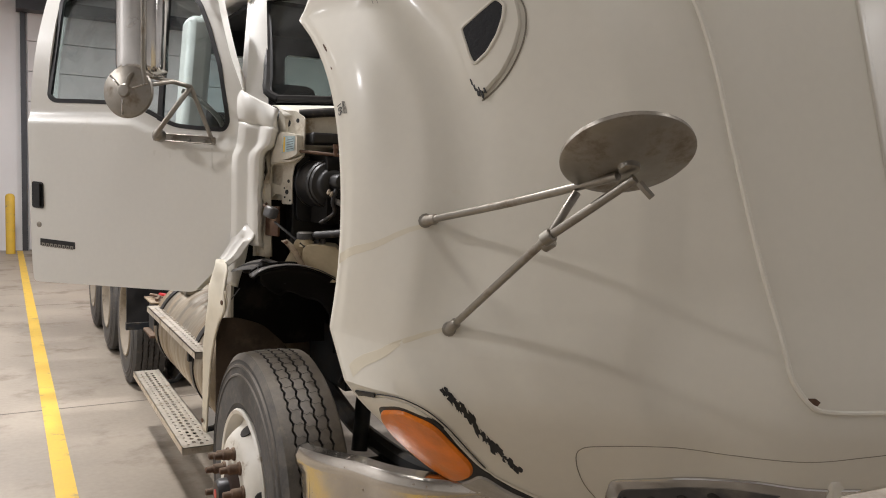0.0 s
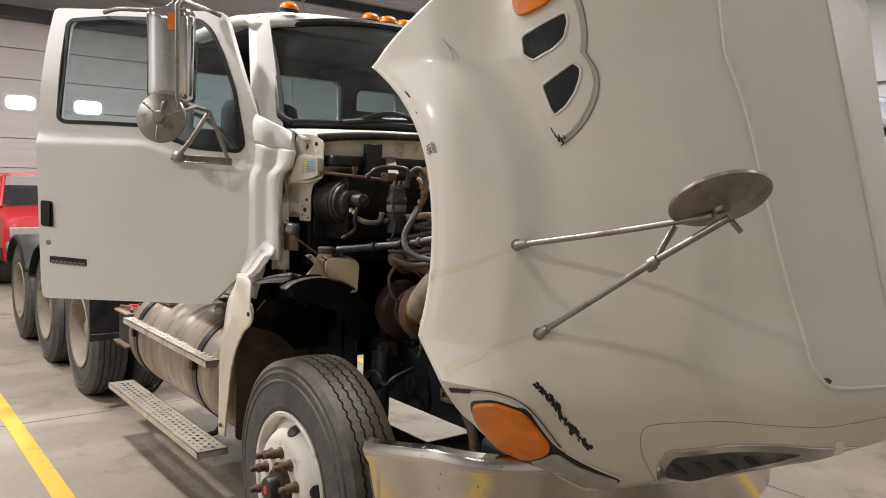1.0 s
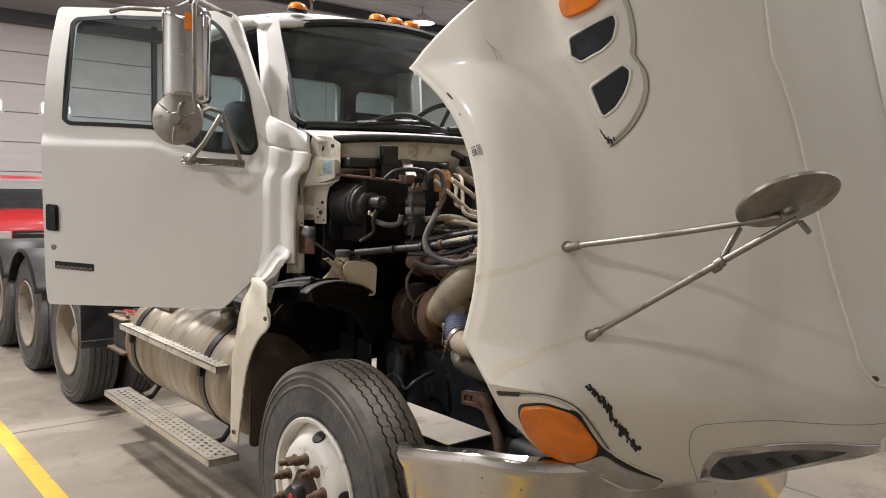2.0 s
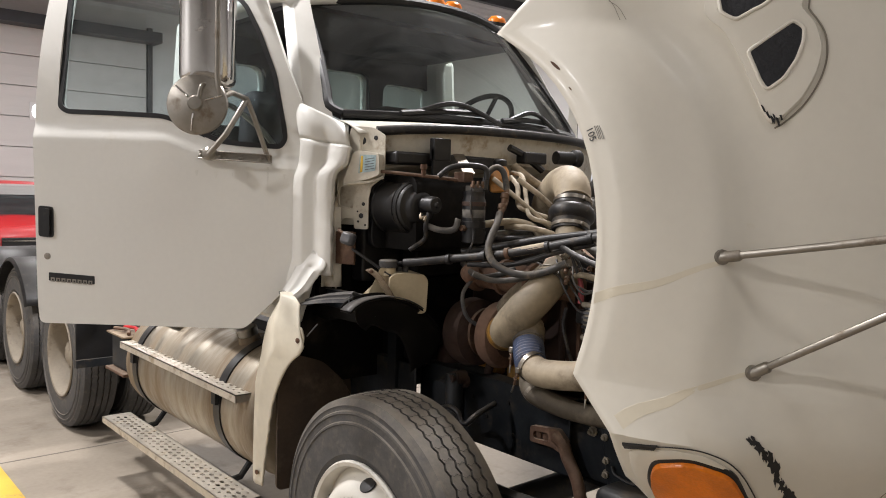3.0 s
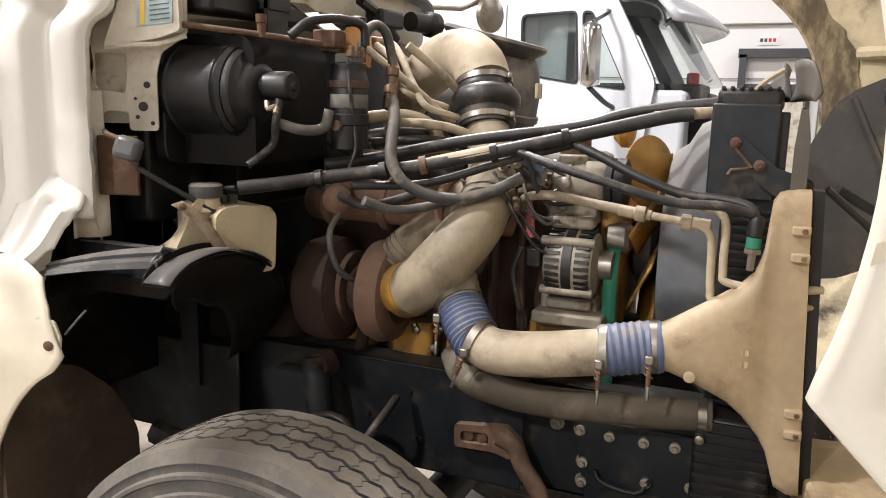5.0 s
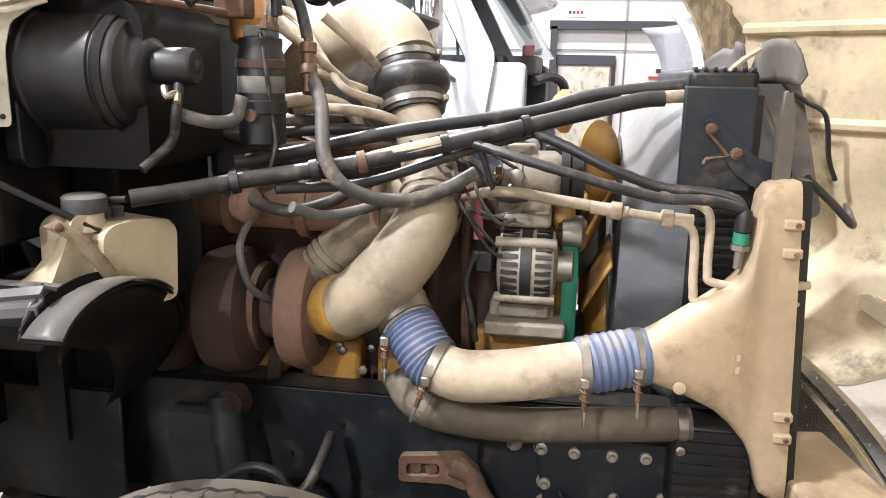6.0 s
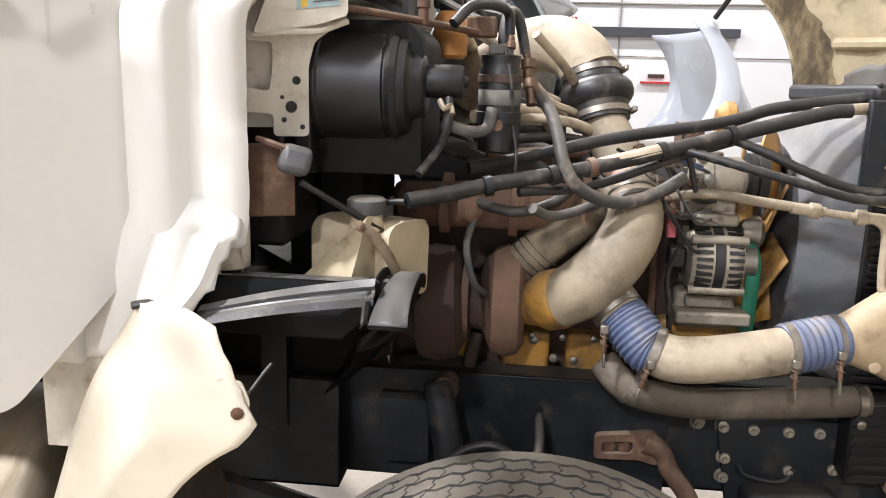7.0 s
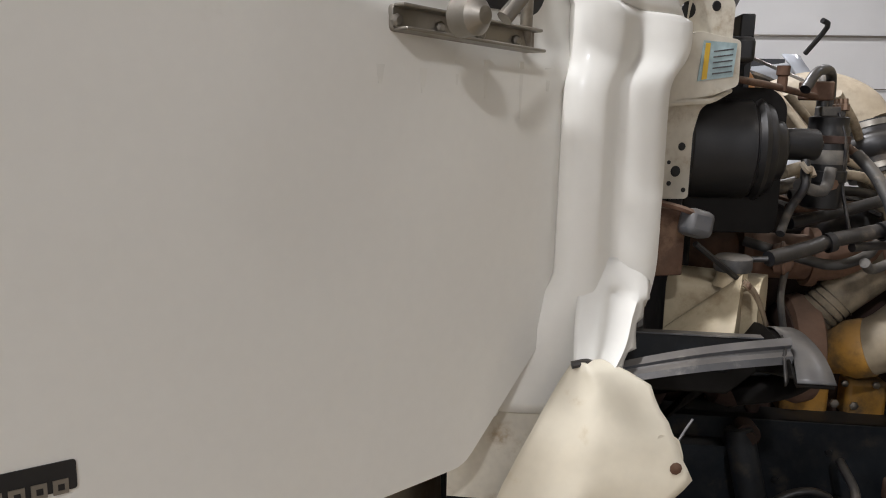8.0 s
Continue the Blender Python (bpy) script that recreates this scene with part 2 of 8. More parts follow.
VENT_MESH = material("black_vent_mesh", (0.012, 0.013, 0.016), 0.7, vary=0.5, scale=90, bump=0.5, fine=300)
SEAM = material("grey_gap_and_shadow_line", (0.24, 0.215, 0.17), 0.7, vary=0.2, scale=20, bump=0.02)
STAIN = material("yellow_water_stain", (0.665, 0.61, 0.48), 0.4, vary=0.06, scale=3, bump=0.01)
GREEN = material("green_drive_belt", (0.02, 0.17, 0.10), 0.6, vary=0.2, scale=9, bump=0.03)
ORANGE = material("amber_lens", (0.80, 0.21, 0.008), 0.3, vary=0.3, scale=11, bump=0.25, fine=160, coat=0.12, spec=0.3)
CLEAR_LENS = material("hazed_clear_lens", (0.40, 0.38, 0.34), 0.25, vary=0.2, scale=14, bump=0.15, fine=150, coat=0.4)
RESERVOIR = material("yellowed_tank_plastic", (0.50, 0.42, 0.28), 0.5, vary=0.2, scale=6, bump=0.02, dirt_amount=0.45, dirt_scale=6, dirt=(0.26, 0.19, 0.11))
COPPER = material("brown_hose_fitting", (0.16, 0.095, 0.06), 0.5, 0.5, vary=0.25, scale=20, bump=0.05, dust=0.3)
RED = material("red_truck_paint", (0.50, 0.012, 0.016), 0.4, vary=0.06, scale=3, bump=0.01, coat=0.15)
WHITE_TRUCK = material("glossy_silver_white_paint", (0.50, 0.52, 0.56), 0.25, vary=0.03, scale=3, bump=0.008, coat=0.6)
CONCRETE = material("worn_sealed_concrete", (0.31, 0.265, 0.21), 0.45, vary=0.28, scale=1.1, bump=0.05, fine=30, dirt=(0.19, 0.156, 0.118), dirt_amount=0.4, dirt_scale=1.7)
YELLOW_LINE = material("worn_yellow_floor_paint", (0.68, 0.44, 0.05), 0.5, vary=0.12, scale=5, bump=0.04, dirt=(0.36, 0.28, 0.13), dirt_amount=0.25, dirt_scale=9)
WALL = material("white_wall_panel", (0.74, 0.73, 0.72), 0.5, vary=0.05, scale=1.5, bump=0.02)
DOOR_PANEL = material("white_sectional_door_panel", (0.66, 0.64, 0.62), 0.45, vary=0.07, scale=2, bump=0.03, streak=(0.3, 1, 2))
CEILING = material("white_ribbed_liner", (0.52, 0.51, 0.53), 0.4, vary=0.06, scale=2, bump=0.02)
DARK_STEEL = material("dark_grey_steel", (0.06, 0.062, 0.068), 0.5, 0.3, vary=0.2, scale=5, bump=0.03)
CLOTH = material("dark_grey_seat_cloth", (0.03, 0.03, 0.034), 0.9, vary=0.25, scale=30, bump=0.2)
GLASS = glass("tinted_cab_glass", (0.86, 0.93, 0.94), dust=0.06)
GLASS_WS = glass("tinted_windscreen_glass", (0.52, 0.60, 0.57), dust=0.05)
MIRROR = material("mirror_glass", (0.8, 0.8, 0.8), 0.03, 1.0, vary=0.02, bump=0)
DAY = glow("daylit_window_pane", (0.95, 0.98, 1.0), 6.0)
TUBE = glow("lit_lamp_diffuser", (1.0, 0.95, 0.86), 4.0)

# ---- builders ----


def part(name, bm, mat, parent=None, label="", smooth=True, bevel=0.0):
    me = bpy.data.meshes.new(name)
    bm.normal_update()
    bm.to_mesh(me)
    bm.free()
    for mm in (mat if isinstance(mat, (list, tuple)) else [mat]):
        me.materials.append(mm)
    if smooth:
        for p in me.polygons:
            p.use_smooth = True
        me.set_sharp_from_angle(angle=radians(38))
    ob = new(name, me)
    if parent:
        ob.parent = parent
    if bevel:
        md = ob.modifiers.new("bevel", "BEVEL")
        md.width, md.segments, md.limit_method, md.angle_limit = bevel, 2, "ANGLE", radians(40)
    return tagged(ob, label)


def thing(name, label, category, group="", kind="", place=None):
    ob = new(name)
    ob.empty_display_size = 0.2
    if place:
        ob.matrix_world = place
    return tagged(ob, label, category, group, kind)


def add_box(bm, c, s, rot=(0, 0, 0), mi=0):
    m = pose(*c, *rot) @ Matrix.Diagonal((*s, 1))
    r = bmesh.ops.create_cube(bm, size=1, matrix=m)
    for f in {f for v in r["verts"] for f in v.link_faces}:
        f.material_index = mi
    return r["verts"]


def box(c, s, rot=(0, 0, 0)):
    bm = bmesh.new()
    add_box(bm, c, s, rot)
    return bm


def frame_at(p, axis):
    return Matrix.Translation(p) @ Vector(axis).to_track_quat("Z", "Y").to_matrix().to_4x4()


def add_lathe(bm, p, axis, prof, n=28, mi=0, cap=True):
    """Turns a profile of (distance along the axis, radius) round the axis."""
    m = frame_at(p, axis)
    rings = []
    for d, r in prof:
        rings.append([bm.verts.new(m @ Vector((r * math.cos(2 * math.pi * i / n), r * math.sin(2 * math.pi * i / n), d))) for i in range(n)])
    for a, b in zip(rings, rings[1:]):
        for i in range(n):
            f = bm.faces.new((a[i], a[(i + 1) % n], b[(i + 1) % n], b[i]))
            f.material_index = mi
    if cap:
        for ring, flip in ((rings[0], True), (rings[-1], False)):
            f = bm.faces.new(list(reversed(ring)) if flip else ring)
            f.material_index = mi
    return rings


def lathe(p, axis, prof, n=28, cap=True):
    bm = bmesh.new()
    add_lathe(bm, p, axis, prof, n, 0, cap)
    bmesh.ops.recalc_face_normals(bm, faces=bm.faces)
    return bm


def rod(a, b, r, n=14):
    a, b = Vector(a), Vector(b)
    return lathe(a, b - a, [(0, r * 0.9), (min(r * 0.15, 0.003), r), ((b - a).length - min(r * 0.15, 0.003), r), ((b - a).length, r * 0.9)], n)


def spline(pts, per=8):
    """A smooth curve through the points; each may carry a radius as its fourth value."""
    P = [np.array(p, float) for p in pts]
    P = [2 * P[0] - P[1]] + P + [2 * P[-1] - P[-2]]
    out = []
    for i in range(1, len(P) - 2):
        p0, p1, p2, p3 = P[i - 1:i + 3]
        for k in range(per):
            t = k / per
            out.append(0.5 * (2 * p1 + (p2 - p0) * t + (2 * p0 - 5 * p1 + 4 * p2 - p3) * t * t + (3 * p1 - p0 - 3 * p2 + p3) * t ** 3))
    out.append(P[-2])
    return out


def add_tube(bm, pts, r, n=12, per=8, mi=0, wave=0.0, smooth=True):
    c = spline([tuple(p) + ((r,) if len(p) == 3 else ()) for p in pts], per) if smooth and len(pts) > 2 else [np.array(tuple(p) + ((r,) if len(p) == 3 else ())) for p in pts]
    C = [Vector(p[:3]) for p in c]
    rings, ref = [], None
    for i, p in enumerate(C):
        d = (C[min(i + 1, len(C) - 1)] - C[max(i - 1, 0)]).normalized()
        if ref is None:
            ref = d.orthogonal().normalized()
        ref = (ref - d * ref.dot(d)).normalized()
        side = d.cross(ref)
        rr = c[i][3] * (1 + (wave if i % 2 else 0))
        rings.append([bm.verts.new(p + float(rr) * (math.cos(2 * math.pi * k / n) * ref + math.sin(2 * math.pi * k / n) * side)) for k in range(n)])
    for a, b in zip(rings, rings[1:]):
        for k in range(n):
            bm.faces.new((a[k], a[(k + 1) % n], b[(k + 1) % n], b[k])).material_index = mi
    bm.faces.new(list(reversed(rings[0]))).material_index = mi
    bm.faces.new(rings[-1]).material_index = mi


def tube(pts, r, n=12, per=8, wave=0.0, smooth=True):
    bm = bmesh.new()
    add_tube(bm, pts, r, n, per, 0, wave, smooth)
    bmesh.ops.recalc_face_normals(bm, faces=bm.faces)
    return bm


def add_slab(bm, m, poly, depth, holes=(), mi=0):
    """A plate: a polygon in the x, y plane of m, with holes, given a depth along m's z."""
    loops = []
    for pl in (poly, *holes):
        vs = [bm.verts.new(m @ Vector((x, y, 0))) for x, y in pl]
        loops.append([bm.edges.new((vs[i], vs[(i + 1) % len(vs)])) for i in range(len(vs))])
    edges = [e for lp in loops for e in lp]
    made = bmesh.ops.triangle_fill(bm, use_beauty=True, use_dissolve=False, edges=edges)
    faces = [g for g in made["geom"] if isinstance(g, bmesh.types.BMFace)]
    ext = bmesh.ops.extrude_face_region(bm, geom=faces)
    vs = [g for g in ext["geom"] if isinstance(g, bmesh.types.BMVert)]
    bmesh.ops.translate(bm, verts=vs, vec=m.to_3x3() @ Vector((0, 0, depth)))
    bmesh.ops.recalc_face_normals(bm, faces=bm.faces)


def slab(m, poly, depth, holes=()):
    bm = bmesh.new()
    add_slab(bm, m, poly, depth, holes)
    return bm


def rounded(pts, r, n=4):
    """A polygon with its corners rounded."""
    out = []
    k = len(pts)
    for i in range(k):
        p, a, b = (Vector(pts[j]) for j in (i, i - 1, (i + 1) % k))
        u, v = (a - p), (b - p)
        q = min(r, u.length * 0.45, v.length * 0.45)
        s, e = p + u.normalized() * q, p + v.normalized() * q
        for j in range(n + 1):
            t = j / n
            c = s.lerp(p, t).lerp(p.lerp(e, t), t)
            out.append((c.x, c.y))
    return out


def grid_mesh(rows, close=False):
    bm = bmesh.new()
    V = [[bm.verts.new(p) for p in row] for row in rows]
    for a, b in zip(V, V[1:]):
        n = len(a)
        for i in range(n if close else n - 1):
            bm.faces.new((a[i], a[(i + 1) % n], b[(i + 1) % n], b[i]))
    return bm


def mirror_x(bm):
    d = bmesh.ops.duplicate(bm, geom=list(bm.verts) + list(bm.edges) + list(bm.faces))
    vs = [g for g in d["geom"] if isinstance(g, bmesh.types.BMVert)]
    for v in vs:
        v.co.x = -v.co.x
    bmesh.ops.reverse_faces(bm, faces=[g for g in d["geom"] if isinstance(g, bmesh.types.BMFace)])
    bmesh.ops.remove_doubles(bm, verts=bm.verts, dist=0.0008)
    return bm

# ---- the workshop ----
XL, XR, YF, YB, HZ = -9.5, 11.0, -8.0, 15.5, 5.6


def structure(name, bm, mat, label, category, smooth=False):
    return tagged(part(name, bm, mat, None, "", smooth), label, category, "", "structure")


structure("floor", box(((XL + XR) / 2, (YF + YB) / 2, -0.1), (XR - XL + 1, YB - YF + 1, 0.2)), CONCRETE, "worn sealed grey concrete workshop floor with stains", "floor")
structure("wall_back", box(((XL + XR) / 2, YB + 0.1, HZ / 2), (XR - XL + 0.4, 0.2, HZ)), WALL, "white metal panelled workshop end wall", "wall")
structure("wall_far_side", box((XR + 0.1, (YF + YB) / 2, HZ / 2), (0.2, YB - YF, HZ)), WALL, "bright white workshop side wall", "wall")
structure("wall_near_side", box((XL - 0.1, (YF + YB) / 2, HZ / 2), (0.2, YB - YF, HZ)), WALL, "white workshop side wall", "wall")
structure("wall_front", box(((XL + XR) / 2, YF - 0.1, HZ / 2), (XR - XL + 0.4, 0.2, HZ)), WALL, "white workshop front wall", "wall")


def ribbed(x0, x1, y0, y1, z, pitch, h):
    bm = bmesh.new()
    n = int((y1 - y0) / pitch)
    prof = []
    for i in range(n):
        y = y0 + i * pitch
        prof += [(y, 0), (y + pitch * 0.55, 0), (y + pitch * 0.65, h), (y + pitch * 0.9, h)]
    prof.append((y1, 0))
    a = [bm.verts.new((x0, y, z + d)) for y, d in prof]
    b = [bm.verts.new((x1, y, z + d)) for y, d in prof]
    for i in range(len(a) - 1):
        bm.faces.new((a[i], a[i + 1], b[i + 1], b[i]))
    return bm


structure("ceiling", ribbed(XL, XR, YF, YB, HZ, 0.30, 0.035), CEILING, "white ribbed metal ceiling liner", "ceiling")
structure("ceiling_deck", box(((XL + XR) / 2, (YF + YB) / 2, HZ + 0.2), (XR - XL + 0.4, YB - YF + 0.4, 0.2)), DARK_STEEL, "dark steel roof deck", "ceiling")
# painted lines
for i, (x, y0, y1) in enumerate(((-1.53, -7.9, 15.3), (1.58, -7.9, 15.3))):
    structure("floor_line", box((x, (y0 + y1) / 2, 0.002), (0.105, y1 - y0, 0.004)), YELLOW_LINE, "worn yellow painted bay line on the floor", "floor line")
# overhead lamps
for lx, ly in LAMP_PLACES:
    if ly < 0:
        lamp = thing("ceiling_light", "long white steel workshop light with lit diffuser", "light", "ceiling lights", "", pose(lx, ly, LAMP_Z))
        part("housing", box((0, 0, 0.0), (0.42, 1.6, 0.10)), WALL, lamp, bevel=0.01)
        part("diffuser", box((0, 0, -0.062), (0.36, 1.5, 0.02)), TUBE, lamp, "lit diffuser")
        for d in (-0.6, 0.6):
            part("hanger", rod((0, d, 0.05), (0, d, HZ - LAMP_Z + 0.02), 0.006, 8), STEEL, lamp)
        continue
    lamp = thing("ceiling_light", "round white steel high bay light with lit diffuser", "light", "ceiling lights", "", pose(lx, ly, LAMP_Z))
    part("housing", lathe((0, 0, 0.14), (0, 0, -1), [(0, 0.05), (0.03, 0.11), (0.10, 0.20), (0.19, 0.27), (0.20, 0.27)], 28), WALL, lamp)
    part("diffuser", lathe((0, 0, -0.058), (0, 0, -1), [(0, 0.255), (0.012, 0.25), (0.014, 0.1)], 28), TUBE, lamp, "lit diffuser")
    part("hanger", rod((0, 0, 0.13), (0, 0, HZ - LAMP_Z + 0.02), 0.008, 8), STEEL, lamp)

# ---- the truck: body ----
truck = thing("semi_truck", "white conventional road tractor with tilted hood and open passenger door", "truck")


def hood_edge(z):
    """How far back the wheel arch side of the tilted hood reaches at a height."""
    if z > 2.149:
        return -0.593 - 1.29 * (z - 2.149)
    if z < 1.297:
        return -0.897 - 1.0 * (1.297 - z)
    d = z - 1.60
    return -0.955 + (0.62 * d * d + 1.9 * d ** 4 if d > 0 else 0.64 * d * d)


def hood_sink(f, z):
    """How far the hood lies inside its smooth outline, by the share f of the way to the centre: a crease behind the fender, a hollow, a second crease."""
    at = (0.0, 0.018, 0.036, 0.17, 0.19, 0.21, 0.235, 0.26, 0.285, 0.33, 0.40, 0.48, 0.53, 0.56, 0.60, 0.65, 0.70, 1.0)
    deep = (0.007, 0.006, 0.0, 0.0, 0.003, 0.012, 0.023, 0.028, 0.028, 0.022, 0.014, 0.010, 0.012, 0.022, 0.037, 0.046, 0.048, 0.048)
    k = min(1.0, max(0.0, (z - 1.10) / 0.35))
    low = max(0.0, 1.36 - z) / 0.18
    return float(np.interp(f, at, deep)) * (0.55 + 0.85 * k) + 0.026 * low * low * min(1.0, f / 0.2)


@functools.lru_cache(maxsize=None)
def hood_row(z, n=91):
    """The hood's outline at a height, from the wheel arch round the shoulder to the centre line."""
    e = np.array((-1.047, hood_edge(min(z, 2.149))))
    s = np.array((-0.924 - 0.03 * min(0.3, max(0.0, 1.9 - z)), -1.20 + (0.24 if z < 1.62 else 0.33) * (z - 1.62)))
    g = np.array((-0.415 - 0.165 * (z - 1.45), -1.784 + 0.265 * (z - 1.45)))
    c = np.array((0.0, g[1] - 0.12))
    out = np.array((-0.7, -0.7)) * np.interp(z, (1.2, 1.6, 2.0), (0.012, 0.02, 0.035))
    ctrl = [e, e * 0.5 + s * 0.5 + (-0.014, -0.004), s, s * 0.72 + g * 0.28 + out, s * 0.36 + g * 0.64 + out * 0.6, g, g * 0.5 + c * 0.5 + (0, -0.012), c]
    pts = spline([(p[0], p[1], z) for p in ctrl], 16)
    d = np.cumsum([0] + [np.linalg.norm(b - a) for a, b in zip(pts, pts[1:])])
    u = np.linspace(0, d[-1], n)
    flat = [Vector([np.interp(t, d, [p[k] for p in pts]) for k in range(3)]) for t in u]
    row = []
    for i, p in enumerate(flat):
        t = (flat[min(i + 1, n - 1)] - flat[max(i - 1, 0)]).normalized()
        row.append(p + Vector((-t.y, t.x, 0)) * hood_sink(i / (n - 1), z))
    return row


def hood_point(u, w):
    """A place on the hood: u from the wheel arch (0) to the centre line (1); w is the height, and below 1.18 it runs round under the nose to 0.98."""
    z = (max(w, 1.18) + max(0.0, w - 2.2) * 0.76 * u) * 100
    j = int(z)
    row, above = hood_row(j / 100), hood_row((j + 1) / 100)
    k = min(max(u, 0), 1) * (len(row) - 1)
    i = min(int(k), len(row) - 2)
    p = row[i].lerp(row[i + 1], k - i).lerp(above[i].lerp(above[i + 1], k - i), z - j)
    if w < 1.18:
        v = (1.18 - w) / 0.2
        at = (0, 0.08, 0.16, 0.25, 0.42, 0.65, 1)
        dx = np.interp(u, at, (0.16, 0.21, 0.23, 0.22, 0.19, 0.09, 0))
        dy = np.interp(u, at, (0.06, 0.10, 0.12, 0.09, 0.11, 0.04, 0.05))
        dz = np.interp(u, at, (-0.16, -0.24, -0.29, -0.31, -0.27, -0.20, -0.15))
        p = p + Vector((dx * (0.85 * v + 0.15 * v * v), dy * (0.6 * v + 0.4 * v * v), dz * (1.15 * v - 0.15 * v * v)))
    return p


def hood_cut(w):
    """Where the hood begins at a height: its upper rear corner is cut away."""
    if w <= 2.149:
        return 0.0
    return next((u for u in np.linspace(0, 0.6, 241) if hood_point(u, w).y <= hood_edge(hood_point(u, w).z)), 0.6)


def hood_normal(u, w):
    n = (hood_point(min(u + 0.02, 1), w) - hood_point(max(u - 0.02, 0), w)).cross(hood_point(u, w + 0.015) - hood_point(u, w - 0.015)).normalized()
    return -n if n.dot(Vector((-0.6, -0.75, -0.2))) < 0 else n


zs = sorted(set([*np.linspace(1.18, 1.29, 4), 1.297, *np.linspace(1.33, 2.13, 19), 2.149, 2.17, *np.linspace(2.2, 2.37, 6)]))
FOOT = lambda u: float(np.interp(u, (0, 0.03, 0.06, 0.11, 0.43, 0.575, 0.69, 0.86, 1.0), (0.99, 0.96, 0.91, 0.895, 0.893, 0.94, 0.983, 1.008, 1.015)))
bm = mirror_x(grid_mesh([[hood_point(k / 90, FOOT(k / 90) + (1.18 - FOOT(k / 90)) * f) for k in range(91)] for f in np.linspace(0, 1, 10)[:-1]] + [[hood_point(hood_cut(w) + (1 - hood_cut(w)) * k / 90, w) for k in range(91)] for w in zs]))
bmesh.ops.recalc_face_normals(bm, faces=bm.faces)
hood = part("hood", bm, [CREAM, HOOD_IN], truck, "aged cream fibreglass hood tilted forward, with chipped paint")
sol = hood.modifiers.new("shell", "SOLIDIFY")
sol.thickness, sol.offset, sol.material_offset = 0.012, -1, 1


def hood_patch(outline, lift, depth, inset=0.0, n=10):
    """A plate that follows the hood inside an outline of (u, w): its top lies lift above the paint, its rim goes depth down."""
    c = np.mean(outline, axis=0)
    loop = []
    for i in range(len(outline)):
        a, b = np.array(outline[i]), np.array(outline[(i + 1) % len(outline)])
        loop += [a + (b - a) * k / 4 for k in range(4)]
    bm = bmesh.new()
    rings = []
    for f, up in ((1.0, lift - depth), (1.0, lift * 0.6), (0.97, lift), *((1 - (k + 1) / (n + 1), lift) for k in range(n - 1))):
        ring = []
        for q in loop:
            p = c + (q - c) * f
            ring.append(bm.verts.new(hood_point(*p) + hood_normal(*p) * up))
        rings.append(ring)
    for a, b in zip(rings, rings[1:]):
        for i in range(len(a)):
            bm.faces.new((a[i], a[(i + 1) % len(a)], b[(i + 1) % len(a)], b[i]))
    bm.faces.new(rings[-1])
    bmesh.ops.recalc_face_normals(bm, faces=bm.faces)
    return bm


def hood_line(path, r, lift=0.0, per=8, n=8):
    pts = [p[:2] for p in spline([(u, w, 0) for u, w in path], per)]
    return tube([hood_point(u, w) + hood_normal(u, w) * lift for u, w in pts], r, n, 1, smooth=False)


def rounded_uw(pts, r=0.02):
    return rounded(pts, r, 4)


# raised bead round the hood's centre, and the panel seam above the grille
part("bead", hood_line([(0.70, 2.37), (0.698, 2.29), (0.695, 2.12), (0.69, 1.95), (0.692, 1.79), (0.712, 1.58), (0.741, 1.40), (0.754, 1.305), (0.775, 1.247), (0.81, 1.231), (0.90, 1.226), (1.0, 1.224)], 0.006, 0.001), CREAM, hood, "raised moulding line")
part("bead_rust", hood_patch([(0.772, 1.262), (0.785, 1.262), (0.792, 1.254), (0.785, 1.246), (0.775, 1.250)], 0.004, 0.006, n=3), RUST, hood, "rust stain at the moulding's corner")
part("seam", hood_line([(0.432, 0.91), (0.415, 0.985), (0.402, 1.04), (0.402, 1.09), (0.415, 1.12), (0.456, 1.131), (0.55, 1.138), (0.65, 1.125), (0.78, 1.12), (0.92, 1.125), (1.0, 1.13)], 0.0013, -0.0004), SEAM, hood, "fine panel seam")
# turn signal in the corner of the hood
part("lamp_surround", hood_patch(rounded_uw([(0.025, 1.145), (0.088, 1.168), (0.15, 1.168), (0.19, 1.142), (0.228, 1.06), (0.358, 0.955), (0.30, 0.905), (0.188, 0.903), (0.106, 0.905), (0.056, 0.925), (0.032, 0.98), (0.022, 1.055)]), 0.005, 0.02), CREAM, hood, "cream lamp surround with black chipped edge")
part("lamp_gap", hood_patch(rounded_uw([(0.050, 1.10), (0.062, 1.142), (0.119, 1.162), (0.186, 1.150), (0.222, 1.065), (0.352, 0.950), (0.315, 0.908), (0.235, 0.940), (0.178, 0.975), (0.12, 0.968), (0.066, 0.963), (0.046, 1.055)]), 0.0065, 0.02), BLACK, hood, "black rubber gasket")
part("turn_signal", hood_patch(rounded_uw([(0.058, 1.105), (0.069, 1.135), (0.119, 1.155), (0.181, 1.144), (0.213, 1.072), (0.204, 1.045), (0.128, 0.978), (0.072, 0.972), (0.054, 1.055)]), 0.017, 0.03), ORANGE, hood, "amber ribbed turn signal lens")
part("side_lamp", hood_patch(rounded_uw([(0.218, 1.05), (0.262, 1.01), (0.345, 0.95), (0.312, 0.914), (0.238, 0.947), (0.185, 0.982), (0.15, 0.985)]), 0.012, 0.03), CLEAR_LENS, hood, "hazed clear lens")
part("gasket_line", hood_line([(0.018, 1.152), (0.088, 1.173), (0.15, 1.173), (0.194, 1.146), (0.232, 1.064)], 0.0016, 0.003), BLACK, hood)
